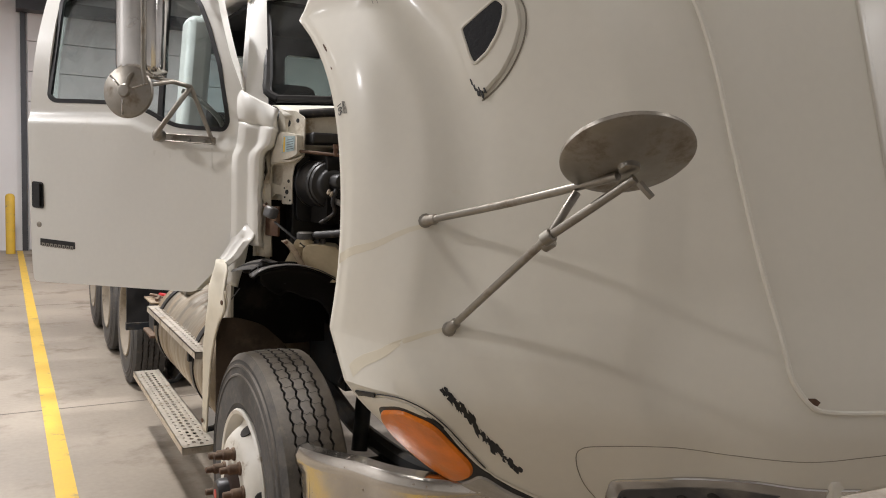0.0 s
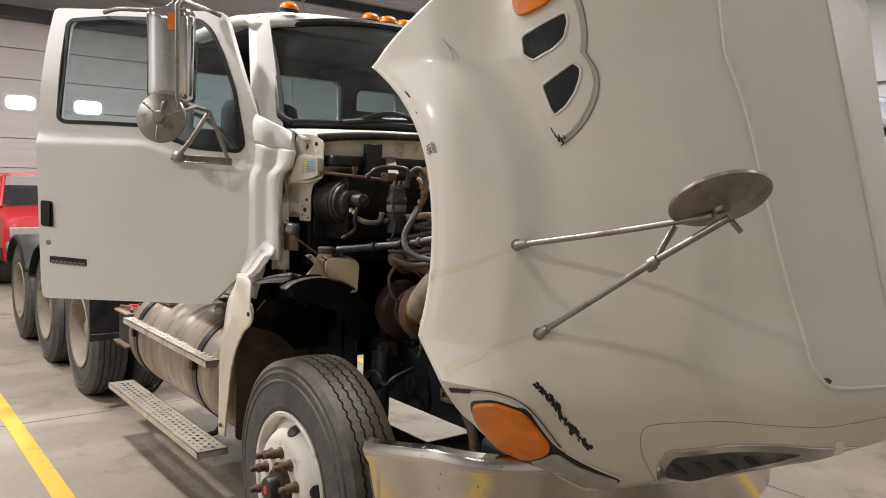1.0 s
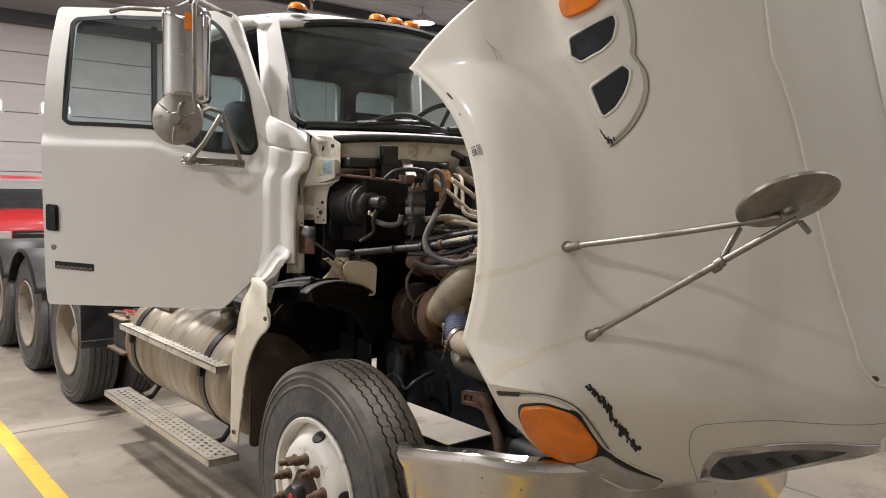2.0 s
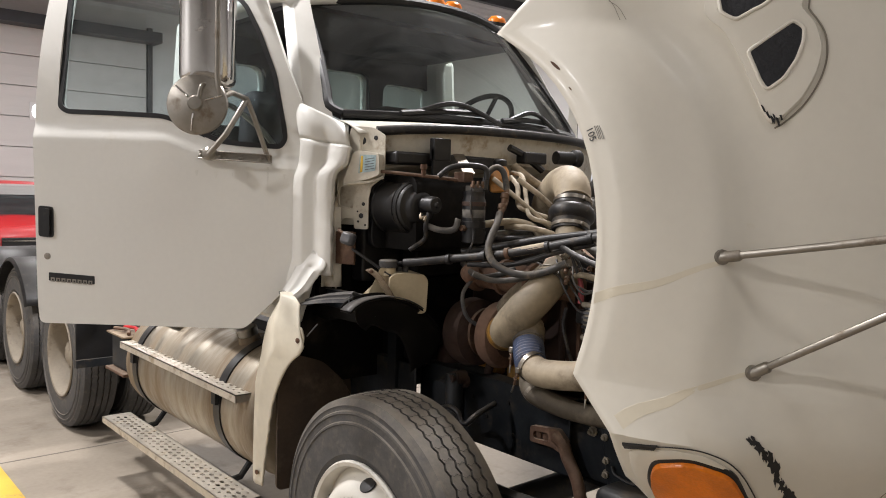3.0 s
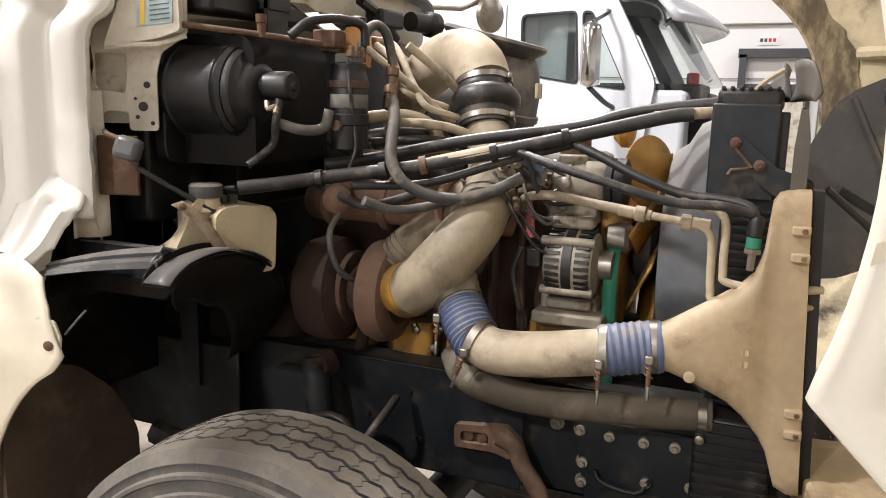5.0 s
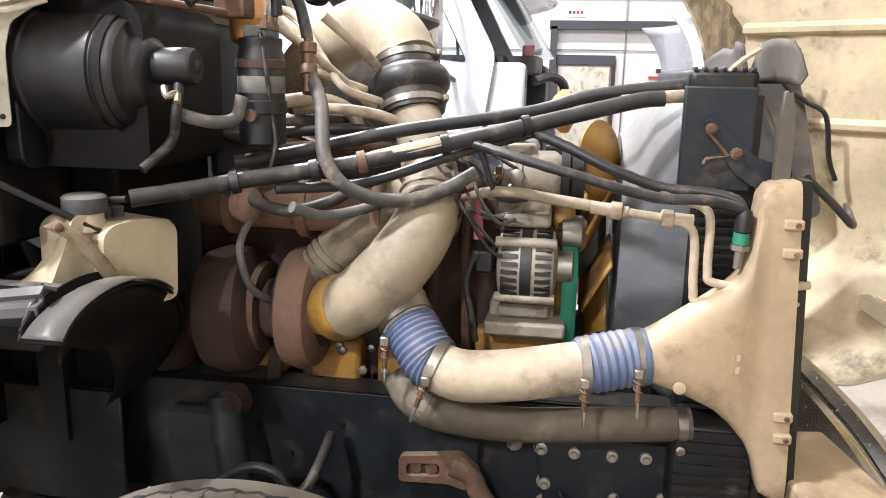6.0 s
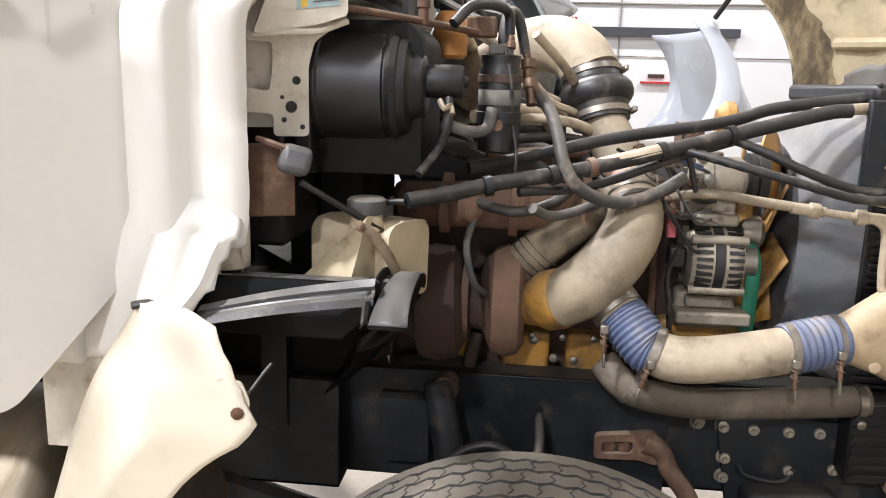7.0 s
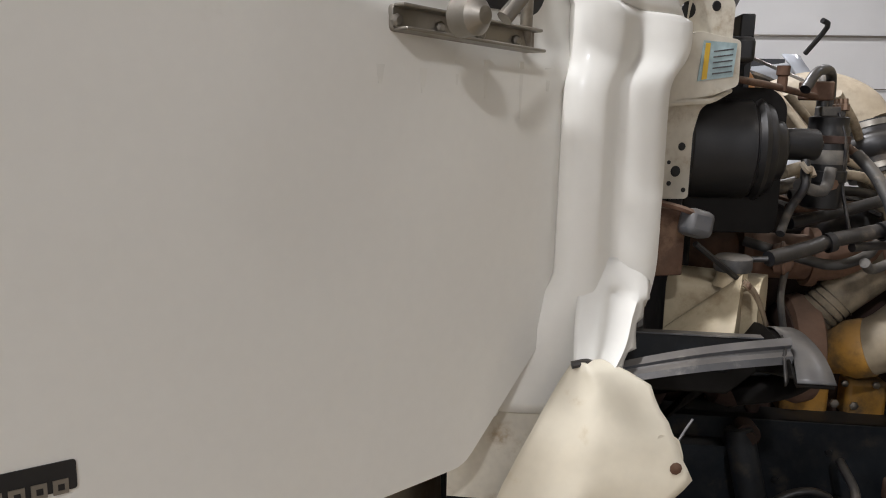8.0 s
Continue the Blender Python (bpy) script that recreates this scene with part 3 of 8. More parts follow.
part("gasket_chip", hood_patch([(0.018, 1.158), (0.04, 1.165), (0.075, 1.172), (0.07, 1.163), (0.045, 1.158), (0.02, 1.146)], 0.0062, 0.006, n=3), BLACK, hood, "bare black chipped edge")
# vents with amber marker
part("vent_bezel", hood_patch(rounded_uw([(0.300, 2.322), (0.306, 2.283), (0.320, 2.203), (0.316, 2.108), (0.302, 2.044), (0.290, 1.98), (0.287, 1.925), (0.293, 1.894), (0.312, 1.907), (0.350, 1.947), (0.388, 2.002), (0.420, 2.06), (0.440, 2.116), (0.446, 2.19), (0.440, 2.251), (0.420, 2.325)], 0.012), 0.014, 0.03, n=14), CREAM, hood, "raised vent surround with chipped tip")
VENTS = [[(0.336, 2.203), (0.415, 2.252), (0.421, 2.232), (0.414, 2.188), (0.394, 2.156), (0.347, 2.130), (0.341, 2.15)], [(0.320, 2.058), (0.414, 2.122), (0.418, 2.106), (0.402, 2.076), (0.375, 2.036), (0.342, 1.996), (0.309, 1.970), (0.308, 1.995)]]
for ring in VENTS:
    loop = rounded_uw(ring, 0.011)
    part("vent_mesh", hood_patch(loop, 0.0152, 0.02), VENT_MESH, hood, "black mesh vent opening")
    part("vent_rim", tube([hood_point(u, w) + hood_normal(u, w) * 0.0145 for u, w in (*loop, loop[0])], 0.0045, 8, 1, smooth=False), CREAM, hood, "rolled cream rim of the vent")
# grey line drawn as the shadow along the vent surround's right edge
part("vent_shadow_gap", hood_line([(0.297, 1.888), (0.317, 1.903), (0.355, 1.943), (0.394, 1.999), (0.426, 2.058), (0.446, 2.115), (0.452, 2.19), (0.446, 2.252), (0.426, 2.33)], 0.002, 0.0012), SEAM, hood)
part("marker_light", hood_patch(rounded_uw([(0.318, 2.285), (0.327, 2.31), (0.352, 2.325), (0.405, 2.32), (0.398, 2.288), (0.381, 2.267), (0.344, 2.25), (0.326, 2.252)], 0.02), 0.030, 0.03), ORANGE, hood, "amber side marker lens")
# grille corner
part("grille_trim", hood_patch(rounded_uw([(0.433, 0.925), (0.430, 1.0), (0.45, 1.055), (0.556, 1.07), (0.681, 1.065), (0.80, 1.042), (0.88, 1.022), (0.70, 0.998), (0.58, 0.952), (0.49, 0.905)], 0.015), 0.006, 0.03), CHROME, hood, "tarnished chrome grille trim")
part("grille_mesh", hood_patch(rounded_uw([(0.448, 0.95), (0.447, 0.995), (0.463, 1.035), (0.556, 1.048), (0.64, 1.045), (0.72, 1.03), (0.66, 1.0), (0.575, 0.965), (0.495, 0.925)], 0.012), 0.0075, 0.01), GREY_DUSTY, hood, "dark slotted grille corner")
for k in range(4):
    u0 = 0.456 + 0.0462 * k
    part("grille_slot", hood_patch(rounded_uw([(u0, 1.012 + 0.005 * k), (u0 + 0.012, 1.016 + 0.006 * k), (u0 + 0.040, 0.968 + 0.008 * k), (u0 + 0.022, 0.966 + 0.008 * k)], 0.008), 0.0095, 0.01), BLACK, hood)
# water stains running from the wheel arch to the mirror stalks
for (u0, w0), (u1, w1) in (((0.004, 1.485), (0.19, 1.585)), ((0.03, 1.205), (0.25, 1.345))):
    pts = [(u0 + (u1 - u0) * f, w0 + (w1 - w0) * f + 0.004 * math.sin(9 * f)) for f in np.linspace(0, 1, 9)]
    part("water_stain", hood_patch([(u, w + 0.015 * (1 - 0.6 * i / 8)) for i, (u, w) in enumerate(pts)] + [(u, w - 0.012 * (1 - 0.6 * i / 8)) for i, (u, w) in reversed(list(enumerate(pts)))], 0.0004, 0.001, n=12), STAIN, hood, "faint yellow water stain")
# chips through the paint
rnd = random.Random(4)
for k in range(46):
    f = k / 45
    u0, w0 = 0.224 + 0.057 * f + 0.012 * f * f + rnd.uniform(-0.004, 0.004), 1.205 - 0.142 * f + rnd.uniform(-0.007, 0.007)
    r = rnd.uniform(0.003, 0.0105) * (0.5 if 0.44 < f < 0.54 else 1.0)
    part("paint_chip", hood_patch([(u0 + 0.55 * r * math.cos(a) * rnd.uniform(0.3, 1.3), w0 + 1.2 * r * math.sin(a) * rnd.uniform(0.3, 1.3)) for a in np.linspace(0, 2 * math.pi, 12)[:-1]], 0.0012, 0.004, n=3), BLACK, hood, "bare black chip in the paint")
for u0, w0, r in ((0.291, 1.93, 0.005), (0.294, 1.918, 0.006), (0.298, 1.905, 0.006), (0.305, 1.903, 0.006), (0.312, 1.909, 0.005), (0.302, 1.912, 0.004)):
    part("paint_chip", hood_patch([(u0 + 0.5 * r * math.cos(a) * rnd.uniform(0.4, 1.3), w0 + 1.8 * r * math.sin(a) * rnd.uniform(0.4, 1.3)) for a in np.linspace(0, 2 * math.pi, 9)[:-1]], 0.0150, 0.004, n=3), BLACK, hood)
for u0, w0, r in ((0.028, 2.045, 0.008), (0.02, 1.985, 0.003)):
    part("rust_spot", hood_patch([(u0 + 0.5 * r * math.cos(a), w0 + 1.6 * r * math.sin(a)) for a in np.linspace(0, 2 * math.pi, 9)[:-1]], 0.001, 0.004, n=3), RUST, hood, "small rust spot")
for d in (0, 0.008):
    part("scratch", hood_line([(0.180 + d, 2.213 - 2 * d), (0.194 + d, 2.187 - d), (0.204 + d, 2.15)], 0.0006, 0.0004), SEAM, hood, "light scratch in the paint")
def surface_text(body, u, w, size, mat, parent):
    """A stencilled number on the hood, reading downwards."""
    data = bpy.data.curves.new("stencil", "FONT")
    data.body, data.size, data.extrude, data.align_x, data.align_y = body, size, 0.0004, "CENTER", "CENTER"
    ob = new("stencil", data)
    p, q, n = hood_point(u, w), hood_point(u, w - 0.01), hood_normal(u, w)
    x = (q - p).normalized()
    n = n if n.x < 0 else -n
    y = n.cross(x).normalized()
    ob.matrix_world = Matrix.Translation(p + n * 0.002) @ Matrix((x, y, x.cross(y))).transposed().to_4x4()
    data.materials.append(mat)
    ob.parent = parent
    ob.matrix_parent_inverse = parent.matrix_world.inverted()
    return ob


surface_text("105", 0.016, 1.872, 0.024, GREY_DUSTY, hood)
for k in range(4):
    part("stencil_bar", hood_line([(0.027 + 0.003 * k, 1.892), (0.027 + 0.003 * k, 1.860)], 0.0006, 0.001), GREY_DUSTY, hood)
# fender mirror on its stalks
cu, cl = hood_point(0.193, 1.60), hood_point(0.26, 1.35)
MIRROR_AXIS = Vector((-0.22, -0.50, -0.84)).normalized()
fender_mirror = part("fender_mirror", lathe((-0.846, -1.80, 1.748), MIRROR_AXIS, [(-0.012, 0.112), (-0.008, 0.117), (0.0, 0.118), (0.005, 0.112), (0.012, 0.07), (0.018, 0.03), (0.022, 0.02), (0.03, 0.018), (0.034, 0.012)], 56), STEEL, hood, "round brushed steel convex fender mirror")
part("mirror_glass", lathe((-0.846, -1.80, 1.748), MIRROR_AXIS, [(-0.011, 0.110), (-0.018, 0.07), (-0.021, 0.001)], 40), MIRROR, fender_mirror)
mj = Vector((-0.858, -1.822, 1.703))
part("stalk", tube([cu, cu.lerp(mj, 0.5) + Vector((0, 0, 0.004)), mj + Vector((0, 0.03, 0.01))], 0.0085, 12), STEEL, fender_mirror)
sj = Vector((-0.917, -1.677, 1.597))
part("stalk", tube([cl, sj, mj, mj + (mj - sj) * 0.06], 0.0085, 12, smooth=False), STEEL, fender_mirror)
part("stalk_brace", rod(sj, cu.lerp(mj, 0.80), 0.008), STEEL, fender_mirror)
for p in (sj, sj + Vector((0.012, 0.016, -0.012))):
    part("collar", lathe(p, mj - sj, [(-0.012, 0.012), (-0.01, 0.014), (0.01, 0.014), (0.012, 0.012)], 16), STEEL, fender_mirror)
part("bolt", rod(mj + Vector((0.012, -0.01, 0.0)), mj + Vector((0.03, -0.025, -0.025)), 0.007, 6), STEEL, fender_mirror)
for c, d in ((cu, mj - cu), (cl, sj - cl)):
    part("clip", lathe(c - d.normalized() * 0.012, d, [(0, 0.009), (0.004, 0.013), (0.05, 0.013), (0.056, 0.009)], 10), STEEL, fender_mirror)
    part("clip_base", lathe(c - Vector((-0.004, -0.005, 0)), (-0.6, -0.75, 0), [(0, 0.018), (0.012, 0.017), (0.014, 0.01)], 12), STEEL, fender_mirror)

# ---- the truck: cab ----
DH = Vector((-0.915, 0.735, 0))
DU = Vector((-0.763, 0.646, 0)).normalized()
DN = Vector((-0.646, -0.763, 0)).normalized()


def door_m(out=0.0):
    """A plane on the open door: x along the door from its hinge, y up, z outwards."""
    return Matrix.Translation(DH + DN * out) @ Matrix((DU, Vector((0, 0, 1)), DN)).transposed().to_4x4()


def door_pt(s, z, out=0.0):
    return DH + DU * s + DN * out + Vector((0, 0, z))


def inset(poly, d):
    """A polygon drawn in by a distance."""
    area = sum(a[0] * b[1] - b[0] * a[1] for a, b in zip(poly, poly[1:] + poly[:1]))
    out = []
    for i, q in enumerate(poly):
        a, b = Vector(poly[i - 1]), Vector(poly[(i + 1) % len(poly)])
        t = (b - a).normalized() * (1 if area > 0 else -1)
        out.append((q[0] - t.y * d, q[1] + t.x * d))
    return out


def door_skin(t, z):
    """How far the door's skin swells outwards: a rounded shoulder below the window, leaning in above it."""
    sill = float(np.interp(t, (0.18, 0.33, 0.48), (1.875, 1.925, 1.975)))
    k = min(1.0, max(0.0, (sill - z) / 0.075))
    k = k * k * (3 - 2 * k)
    return 0.024 * k * (0.35 + 0.65 * (z - 1.15) / 0.8) - 0.35 * max(0, z - 1.98) ** 2


win = rounded([(0.912, 2.03), (0.88, 2.006), (0.70, 2.004), (0.49, 1.998), (0.40, 1.966), (0.33, 1.932), (0.26, 1.902), (0.16, 1.893), (0.012, 1.886), (-0.014, 1.925), (-0.006, 1.985), (0.036, 2.188), (0.107, 2.361), (0.176, 2.485), (0.24, 2.538), (0.707, 2.542), (0.885, 2.526), (0.908, 2.50)], 0.03, 3)
win_in = inset(win, 0.019)
outline = rounded([(0.988, 1.155), (0.995, 1.24), (1.003, 2.0), (0.98, 2.578), (0.14, 2.576), (0.108, 2.521), (-0.002, 2.229), (-0.086, 2.042), (-0.108, 1.975), (-0.101, 1.85), (-0.076, 1.745), (-0.066, 1.44), (-0.049, 1.352), (0.154, 1.15)], 0.025, 4)
bm = bmesh.new()
add_slab(bm, door_m(-0.07), outline, 0.07, [win])
for z in (*np.linspace(1.22, 1.80, 9), *np.linspace(1.83, 2.03, 15), *np.linspace(2.1, 2.52, 7)):
    bmesh.ops.bisect_plane(bm, geom=list(bm.verts) + list(bm.edges) + list(bm.faces), plane_co=(0, 0, z), plane_no=(0, 0, 1))
for t in np.linspace(-0.02, 0.96, 15):
    bmesh.ops.bisect_plane(bm, geom=list(bm.verts) + list(bm.edges) + list(bm.faces), plane_co=door_pt(t, 0), plane_no=DU)
inv = door_m().inverted()
for v in bm.verts:
    q = inv @ v.co
    v.co += DN * door_skin(q.x, q.y)
door = part("door", bm, WHITE, truck, "open white cab door with dented skin and window", bevel=0.005)


def on_door(bm):
    for v in bm.verts:
        q = inv @ v.co
        v.co += DN * min(0.0, door_skin(q.x, q.y))
    return bm


part("window_seal", on_door(slab(door_m(-0.012), win, 0.016, [win_in])), BLACK, door, "black rubber window seal")
part("window_glass", on_door(slab(door_m(-0.03), win, 0.005)), GLASS, door, "tinted side window glass")
part("window_divider", on_door(slab(door_m(-0.016), [(0.322, 1.925), (0.345, 1.935), (0.368, 2.53), (0.345, 2.53)], 0.02)), BLACK, door)
part("inner_trim", slab(door_m(-0.10), [(0.94, 1.22), (0.95, 1.97), (0.45, 1.97), (0.30, 1.88), (0.06, 1.86), (0.06, 1.42), (0.20, 1.22)], 0.028), GREY_DUSTY, door)
part("grab_handle", tube([door_pt(0.06, 1.90, -0.10), door_pt(0.12, 1.97, -0.13), door_pt(0.22, 2.05, -0.13), door_pt(0.28, 2.08, -0.10)], 0.012, 8, 5), STEEL, door, "inner steel grab handle")
badge = part("badge", slab(door_m(0.006), rounded([(0.763, 1.318), (0.948, 1.330), (0.948, 1.364), (0.763, 1.352)], 0.004), 0.008), BLACK, door, "black maker badge with silver bars")
for k in range(8):
    s0 = 0.940 - 0.0217 * k
    part("badge_bar", slab(door_m(0.014), [(s0 - 0.016, 1.2645 + 0.065 * s0), (s0, 1.2645 + 0.065 * s0 + 0.001), (s0, 1.2815 + 0.065 * s0 + 0.001), (s0 - 0.016, 1.2815 + 0.065 * s0)], 0.001, [[(s0 - 0.012, 1.2690 + 0.065 * s0), (s0 - 0.005, 1.2695 + 0.065 * s0), (s0 - 0.005, 1.2770 + 0.065 * s0), (s0 - 0.012, 1.2765 + 0.065 * s0)]]), STEEL, badge)
handle = part("handle", slab(door_m(0.010), rounded([(0.925, 1.505), (0.985, 1.51), (0.985, 1.635), (0.925, 1.63)], 0.014), 0.012), BLACK, door, "recessed black door handle", bevel=0.003)
part("paddle", slab(door_m(0.022), rounded([(0.935, 1.515), (0.96, 1.517), (0.96, 1.625), (0.935, 1.622)], 0.008), 0.012), BLACK, handle, bevel=0.003)
part("lock", lathe(door_pt(0.953, 1.43, 0.009), DN, [(-0.01, 0.015), (0.004, 0.015), (0.006, 0.012), (0.007, 0.004)], 20), STEEL, door)
# water streaks under the mirror foot
rnd = random.Random(8)
for k in range(6):
    s0, z0, h = 0.0 + 0.07 * k + rnd.uniform(-0.01, 0.01), 1.815 - rnd.uniform(0, 0.01), rnd.uniform(0.03, 0.09)
    w0 = rnd.uniform(0.004, 0.011)
    part("water_streak", slab(door_m(door_skin(s0, z0 - 0.03) - 0.0004), [(s0 - w0, z0), (s0 + w0, z0), (s0 + w0 * 0.3, z0 - h), (s0 - w0 * 0.2, z0 - h)], 0.0006), STREAK, door)
# door mirror
mirror = part("door_mirror", tube([(-1.219, 0.779, 1.852), (-1.175, 0.72, 1.93), (-1.07, 0.76, 2.075)], 0.011, 10, smooth=False), STEEL, door, "chrome west coast mirror on tubular bracket")
part("brace", tube([(-0.972, 0.755, 1.835), (-1.04, 0.752, 2.0), (-1.07, 0.76, 2.075)], 0.010, 10, smooth=False), STEEL, mirror)
part("foot_plate", slab(door_m(0.020), rounded([(0.045, 1.826), (0.335, 1.838), (0.335, 1.874), (0.045, 1.862)], 0.008), 0.010), STEEL, mirror, bevel=0.003)
part("foot_flange", slab(door_m(0.028), [(0.047, 1.826), (0.333, 1.838), (0.333, 1.843), (0.047, 1.831)], 0.030), STEEL, mirror, bevel=0.002)
part("foot_flange", slab(door_m(0.028), [(0.047, 1.857), (0.333, 1.869), (0.333, 1.874), (0.047, 1.862)], 0.022), STEEL, mirror, bevel=0.002)
for s in (0.09, 0.17, 0.25, 0.33):
    part("bolt", lathe(door_pt(s, 1.838 + 0.041 * s, 0.029), DN, [(0, 0.009), (0.006, 0.009), (0.009, 0.005)], 8), STEEL, mirror)
part("foot", lathe((-1.19, 0.83, 1.857), DN, [(-0.01, 0.028), (0.02, 0.026), (0.035, 0.012)], 16), STEEL, mirror)
mc = Vector((-1.297, 0.62, 2.29))
ma = Vector((-0.80, 0.60, 0)).normalized()
mm = Matrix.Translation(mc) @ Matrix((ma, Vector((0, 0, 1)), Vector((-0.60, -0.80, 0)))).transposed().to_4x4()
bm = bmesh.new()
W_ = rounded([(-0.095, -0.205), (0.095, -0.205), (0.095, 0.205), (-0.095, 0.205)], 0.04, 5)
rings = []
for d, f in ((-0.05, 0.96), (-0.045, 1.0), (0.0, 1.0), (0.04, 0.93), (0.062, 0.75), (0.07, 0.4), (0.072, 0.1)):
    rings.append([bm.verts.new(mm @ Vector((x * f, y * (1 - (1 - f) * 0.35), d))) for x, y in W_])
for a, b in zip(rings, rings[1:]):
    for i in range(len(a)):
        bm.faces.new((a[i], a[(i + 1) % len(a)], b[(i + 1) % len(a)], b[i]))
bm.faces.new(rings[-1])
bm.faces.new(list(reversed(rings[0])))
bmesh.ops.recalc_face_normals(bm, faces=bm.faces)
part("mirror_shell", bm, CHROME, mirror, "polished stainless mirror housing")
part("mirror_reflector", box(mm @ Vector((-0.03, 0.13, 0.069)), (0.03, 0.03, 0.07), (0, 0, -40)), ORANGE, mirror, "red orange reflector")
part("upper_arm", tube([door_pt(0.72, 2.556, -0.10), door_pt(0.62, 2.566, -0.06), door_pt(0.42, 2.56, -0.04), mm @ Vector((-0.02, 0.225, 0.0))], 0.011, 8, 4), STEEL, mirror, "upper mirror arm on the door frame")
part("upper_arm", tube([door_pt(0.14, 2.55, -0.10), door_pt(0.20, 2.57, -0.05), mm @ Vector((-0.055, 0.23, 0.03))], 0.010, 8, 4), STEEL, mirror)
part("mirror_pole", tube([mm @ Vector((-0.055, 0.235, 0.03)), mm @ Vector((-0.055, 0.20, 0.085)), mm @ Vector((-0.055, -0.18, 0.085)), mm @ Vector((-0.06, -0.25, 0.08)), (-1.16, 0.70, 2.085), (-1.07, 0.76, 2.075)], 0.010, 10, smooth=False), STEEL, mirror)
cc = Vector((-1.352, 0.575, 2.015))
conv = part("convex_mirror", lathe(cc, (-0.60, -0.78, 0.05), [(-0.012, 0.09), (-0.01, 0.104), (0.0, 0.107), (0.008, 0.103), (0.022, 0.065), (0.030, 0.028), (0.040, 0.022), (0.042, 0.001)], 40), STEEL, mirror, "round brushed steel convex mirror")
for a in (20, 140, 260):
    q = frame_at(cc, (-0.60, -0.78, 0.05))
    part("rib", rod(q @ Vector((0.035 * math.cos(radians(a)), 0.035 * math.sin(radians(a)), 0.030)), q @ Vector((0.095 * math.cos(radians(a)), 0.095 * math.sin(radians(a)), 0.0125)), 0.004, 8), CHROME, conv)
part("mount", tube([cc + Vector((-0.01, -0.03, 0.02)), cc + Vector((0.02, -0.02, 0.07)), (-1.16, 0.70, 2.085)], 0.009, 8), STEEL, conv)

# hinge pillar with pressed ribs
prof = [(-0.83, 0.875), (-0.87, 0.87), (-0.898, 0.855), (-0.908, 0.80), (-0.908, 0.74), (-0.905, 0.685), (-0.901, 0.655), (-0.898, 0.635), (-0.894, 0.622), (-0.886, 0.611), (-0.875, 0.603), (-0.865, 0.597), (-0.859, 0.591), (-0.857, 0.584), (-0.858, 0.574), (-0.858, 0.556), (-0.853, 0.530), (-0.846, 0.514), (-0.837, 0.507), (-0.825, 0.512), (-0.808, 0.530)]
rows = []
for q in np.linspace(0, 1, 64):
    z = 1.40 + 0.68 * q
    k = 1 / (1 + math.exp(-(z - 1.815) / 0.012))
    low = max(0.0, 1.50 - z) / 0.10
    row = []
    for i, (x, y) in enumerate(prof):
        f = i / (len(prof) - 1)
        edge = max(0.0, (f - 0.82) / 0.18)
        tear = edge * (0.012 * noise.noise(Vector((z * 22, 0.3, 2))) + 0.006 * noise.noise(Vector((z * 60, 1.3, 5))))
        g = min(1.0, max(0.0, (0.62 - f) / 0.22))
        zz = z - 0.13 * f * max(0.0, q - 0.7) / 0.3 - (0.20 * g + 0.015 * f) * (1 - q) ** 3 + edge * 0.012 * noise.noise(Vector((f * 30, z * 14, 3)))
        wide = min(1.0, max(0.0, (1.46 - zz) / 0.24)) ** 1.3
        y = 0.615 + (y - 0.615) * (0.30 + 0.70 * wide) if y > 0.615 else y
        row.append((x + (0.045 + 0.25 * max(0, z - 1.84) ** 1.2) * k * (0.35 + 0.65 * f) + 0.012 * low * f + tear + 0.9 * max(0, z - 1.94) ** 1.4, y + 0.75 * max(0, z - 1.92) * (0.6 + 0.4 * f) - 0.042 * k * f ** 0.5 + 0.015 * low * low * f, zz))
    rows.append(row)
rows = rows[:51]
pillar = part("hinge_pillar", grid_mesh(rows), WHITE, truck, "ribbed white cowl side panel with torn edge")
md = pillar.modifiers.new("sheet", "SOLIDIFY")
md.thickness, md.offset = 0.005, 0
top = spline([(-0.858, 0.775, 2.09), (-0.862, 0.70, 2.075), (-0.842, 0.635, 2.05), (-0.80, 0.585, 2.02), (-0.735, 0.545, 1.985)], 5)
grid = []
for f in np.linspace(0, 1, 10):
    row = []
    for i, q in enumerate(rows[-1]):
        k = i / (len(rows[-1]) - 1) * (len(top) - 1)
        j = min(int(k), len(top) - 2)
        t = Vector(top[j]).lerp(Vector(top[j + 1]), k - j)
        q = Vector(q)
        row.append(q.lerp(t, f) + Vector((-0.7, -0.6, 0.35)) * 0.016 * math.sin(math.pi * f))
    grid.append(row)
cap = part("cowl_corner", grid_mesh(grid), WHITE, truck, "rounded white corner below the windscreen pillar")
md = cap.modifiers.new("sheet", "SOLIDIFY")
md.thickness, md.offset = 0.005, 0
rows = []
for z in np.linspace(1.34, 1.66, 12):
    rows.append([(-0.842 + 0.075 * f + 0.008 * math.sin(8 * f + 5 * z), 0.560 + 0.014 * math.sin(6 * f) - 0.02 * f, z) for f in np.linspace(0, 1, 10)])
sk = part("inner_skirt", grid_mesh(rows), FLANGE, pillar, "bent cream inner flange")
md = sk.modifiers.new("sheet", "SOLIDIFY")
md.thickness = 0.004
# boxes coloured black to put shade into the gap between door and pillar
part("hinge_post", box((-0.828, 0.735, 1.60), (0.05, 0.15, 0.70)), BLACK, truck, bevel=0.01)
part("pillar_post", box((-0.77, 0.82, 1.60), (0.12, 0.16, 0.80)), FRAME, truck, bevel=0.02)
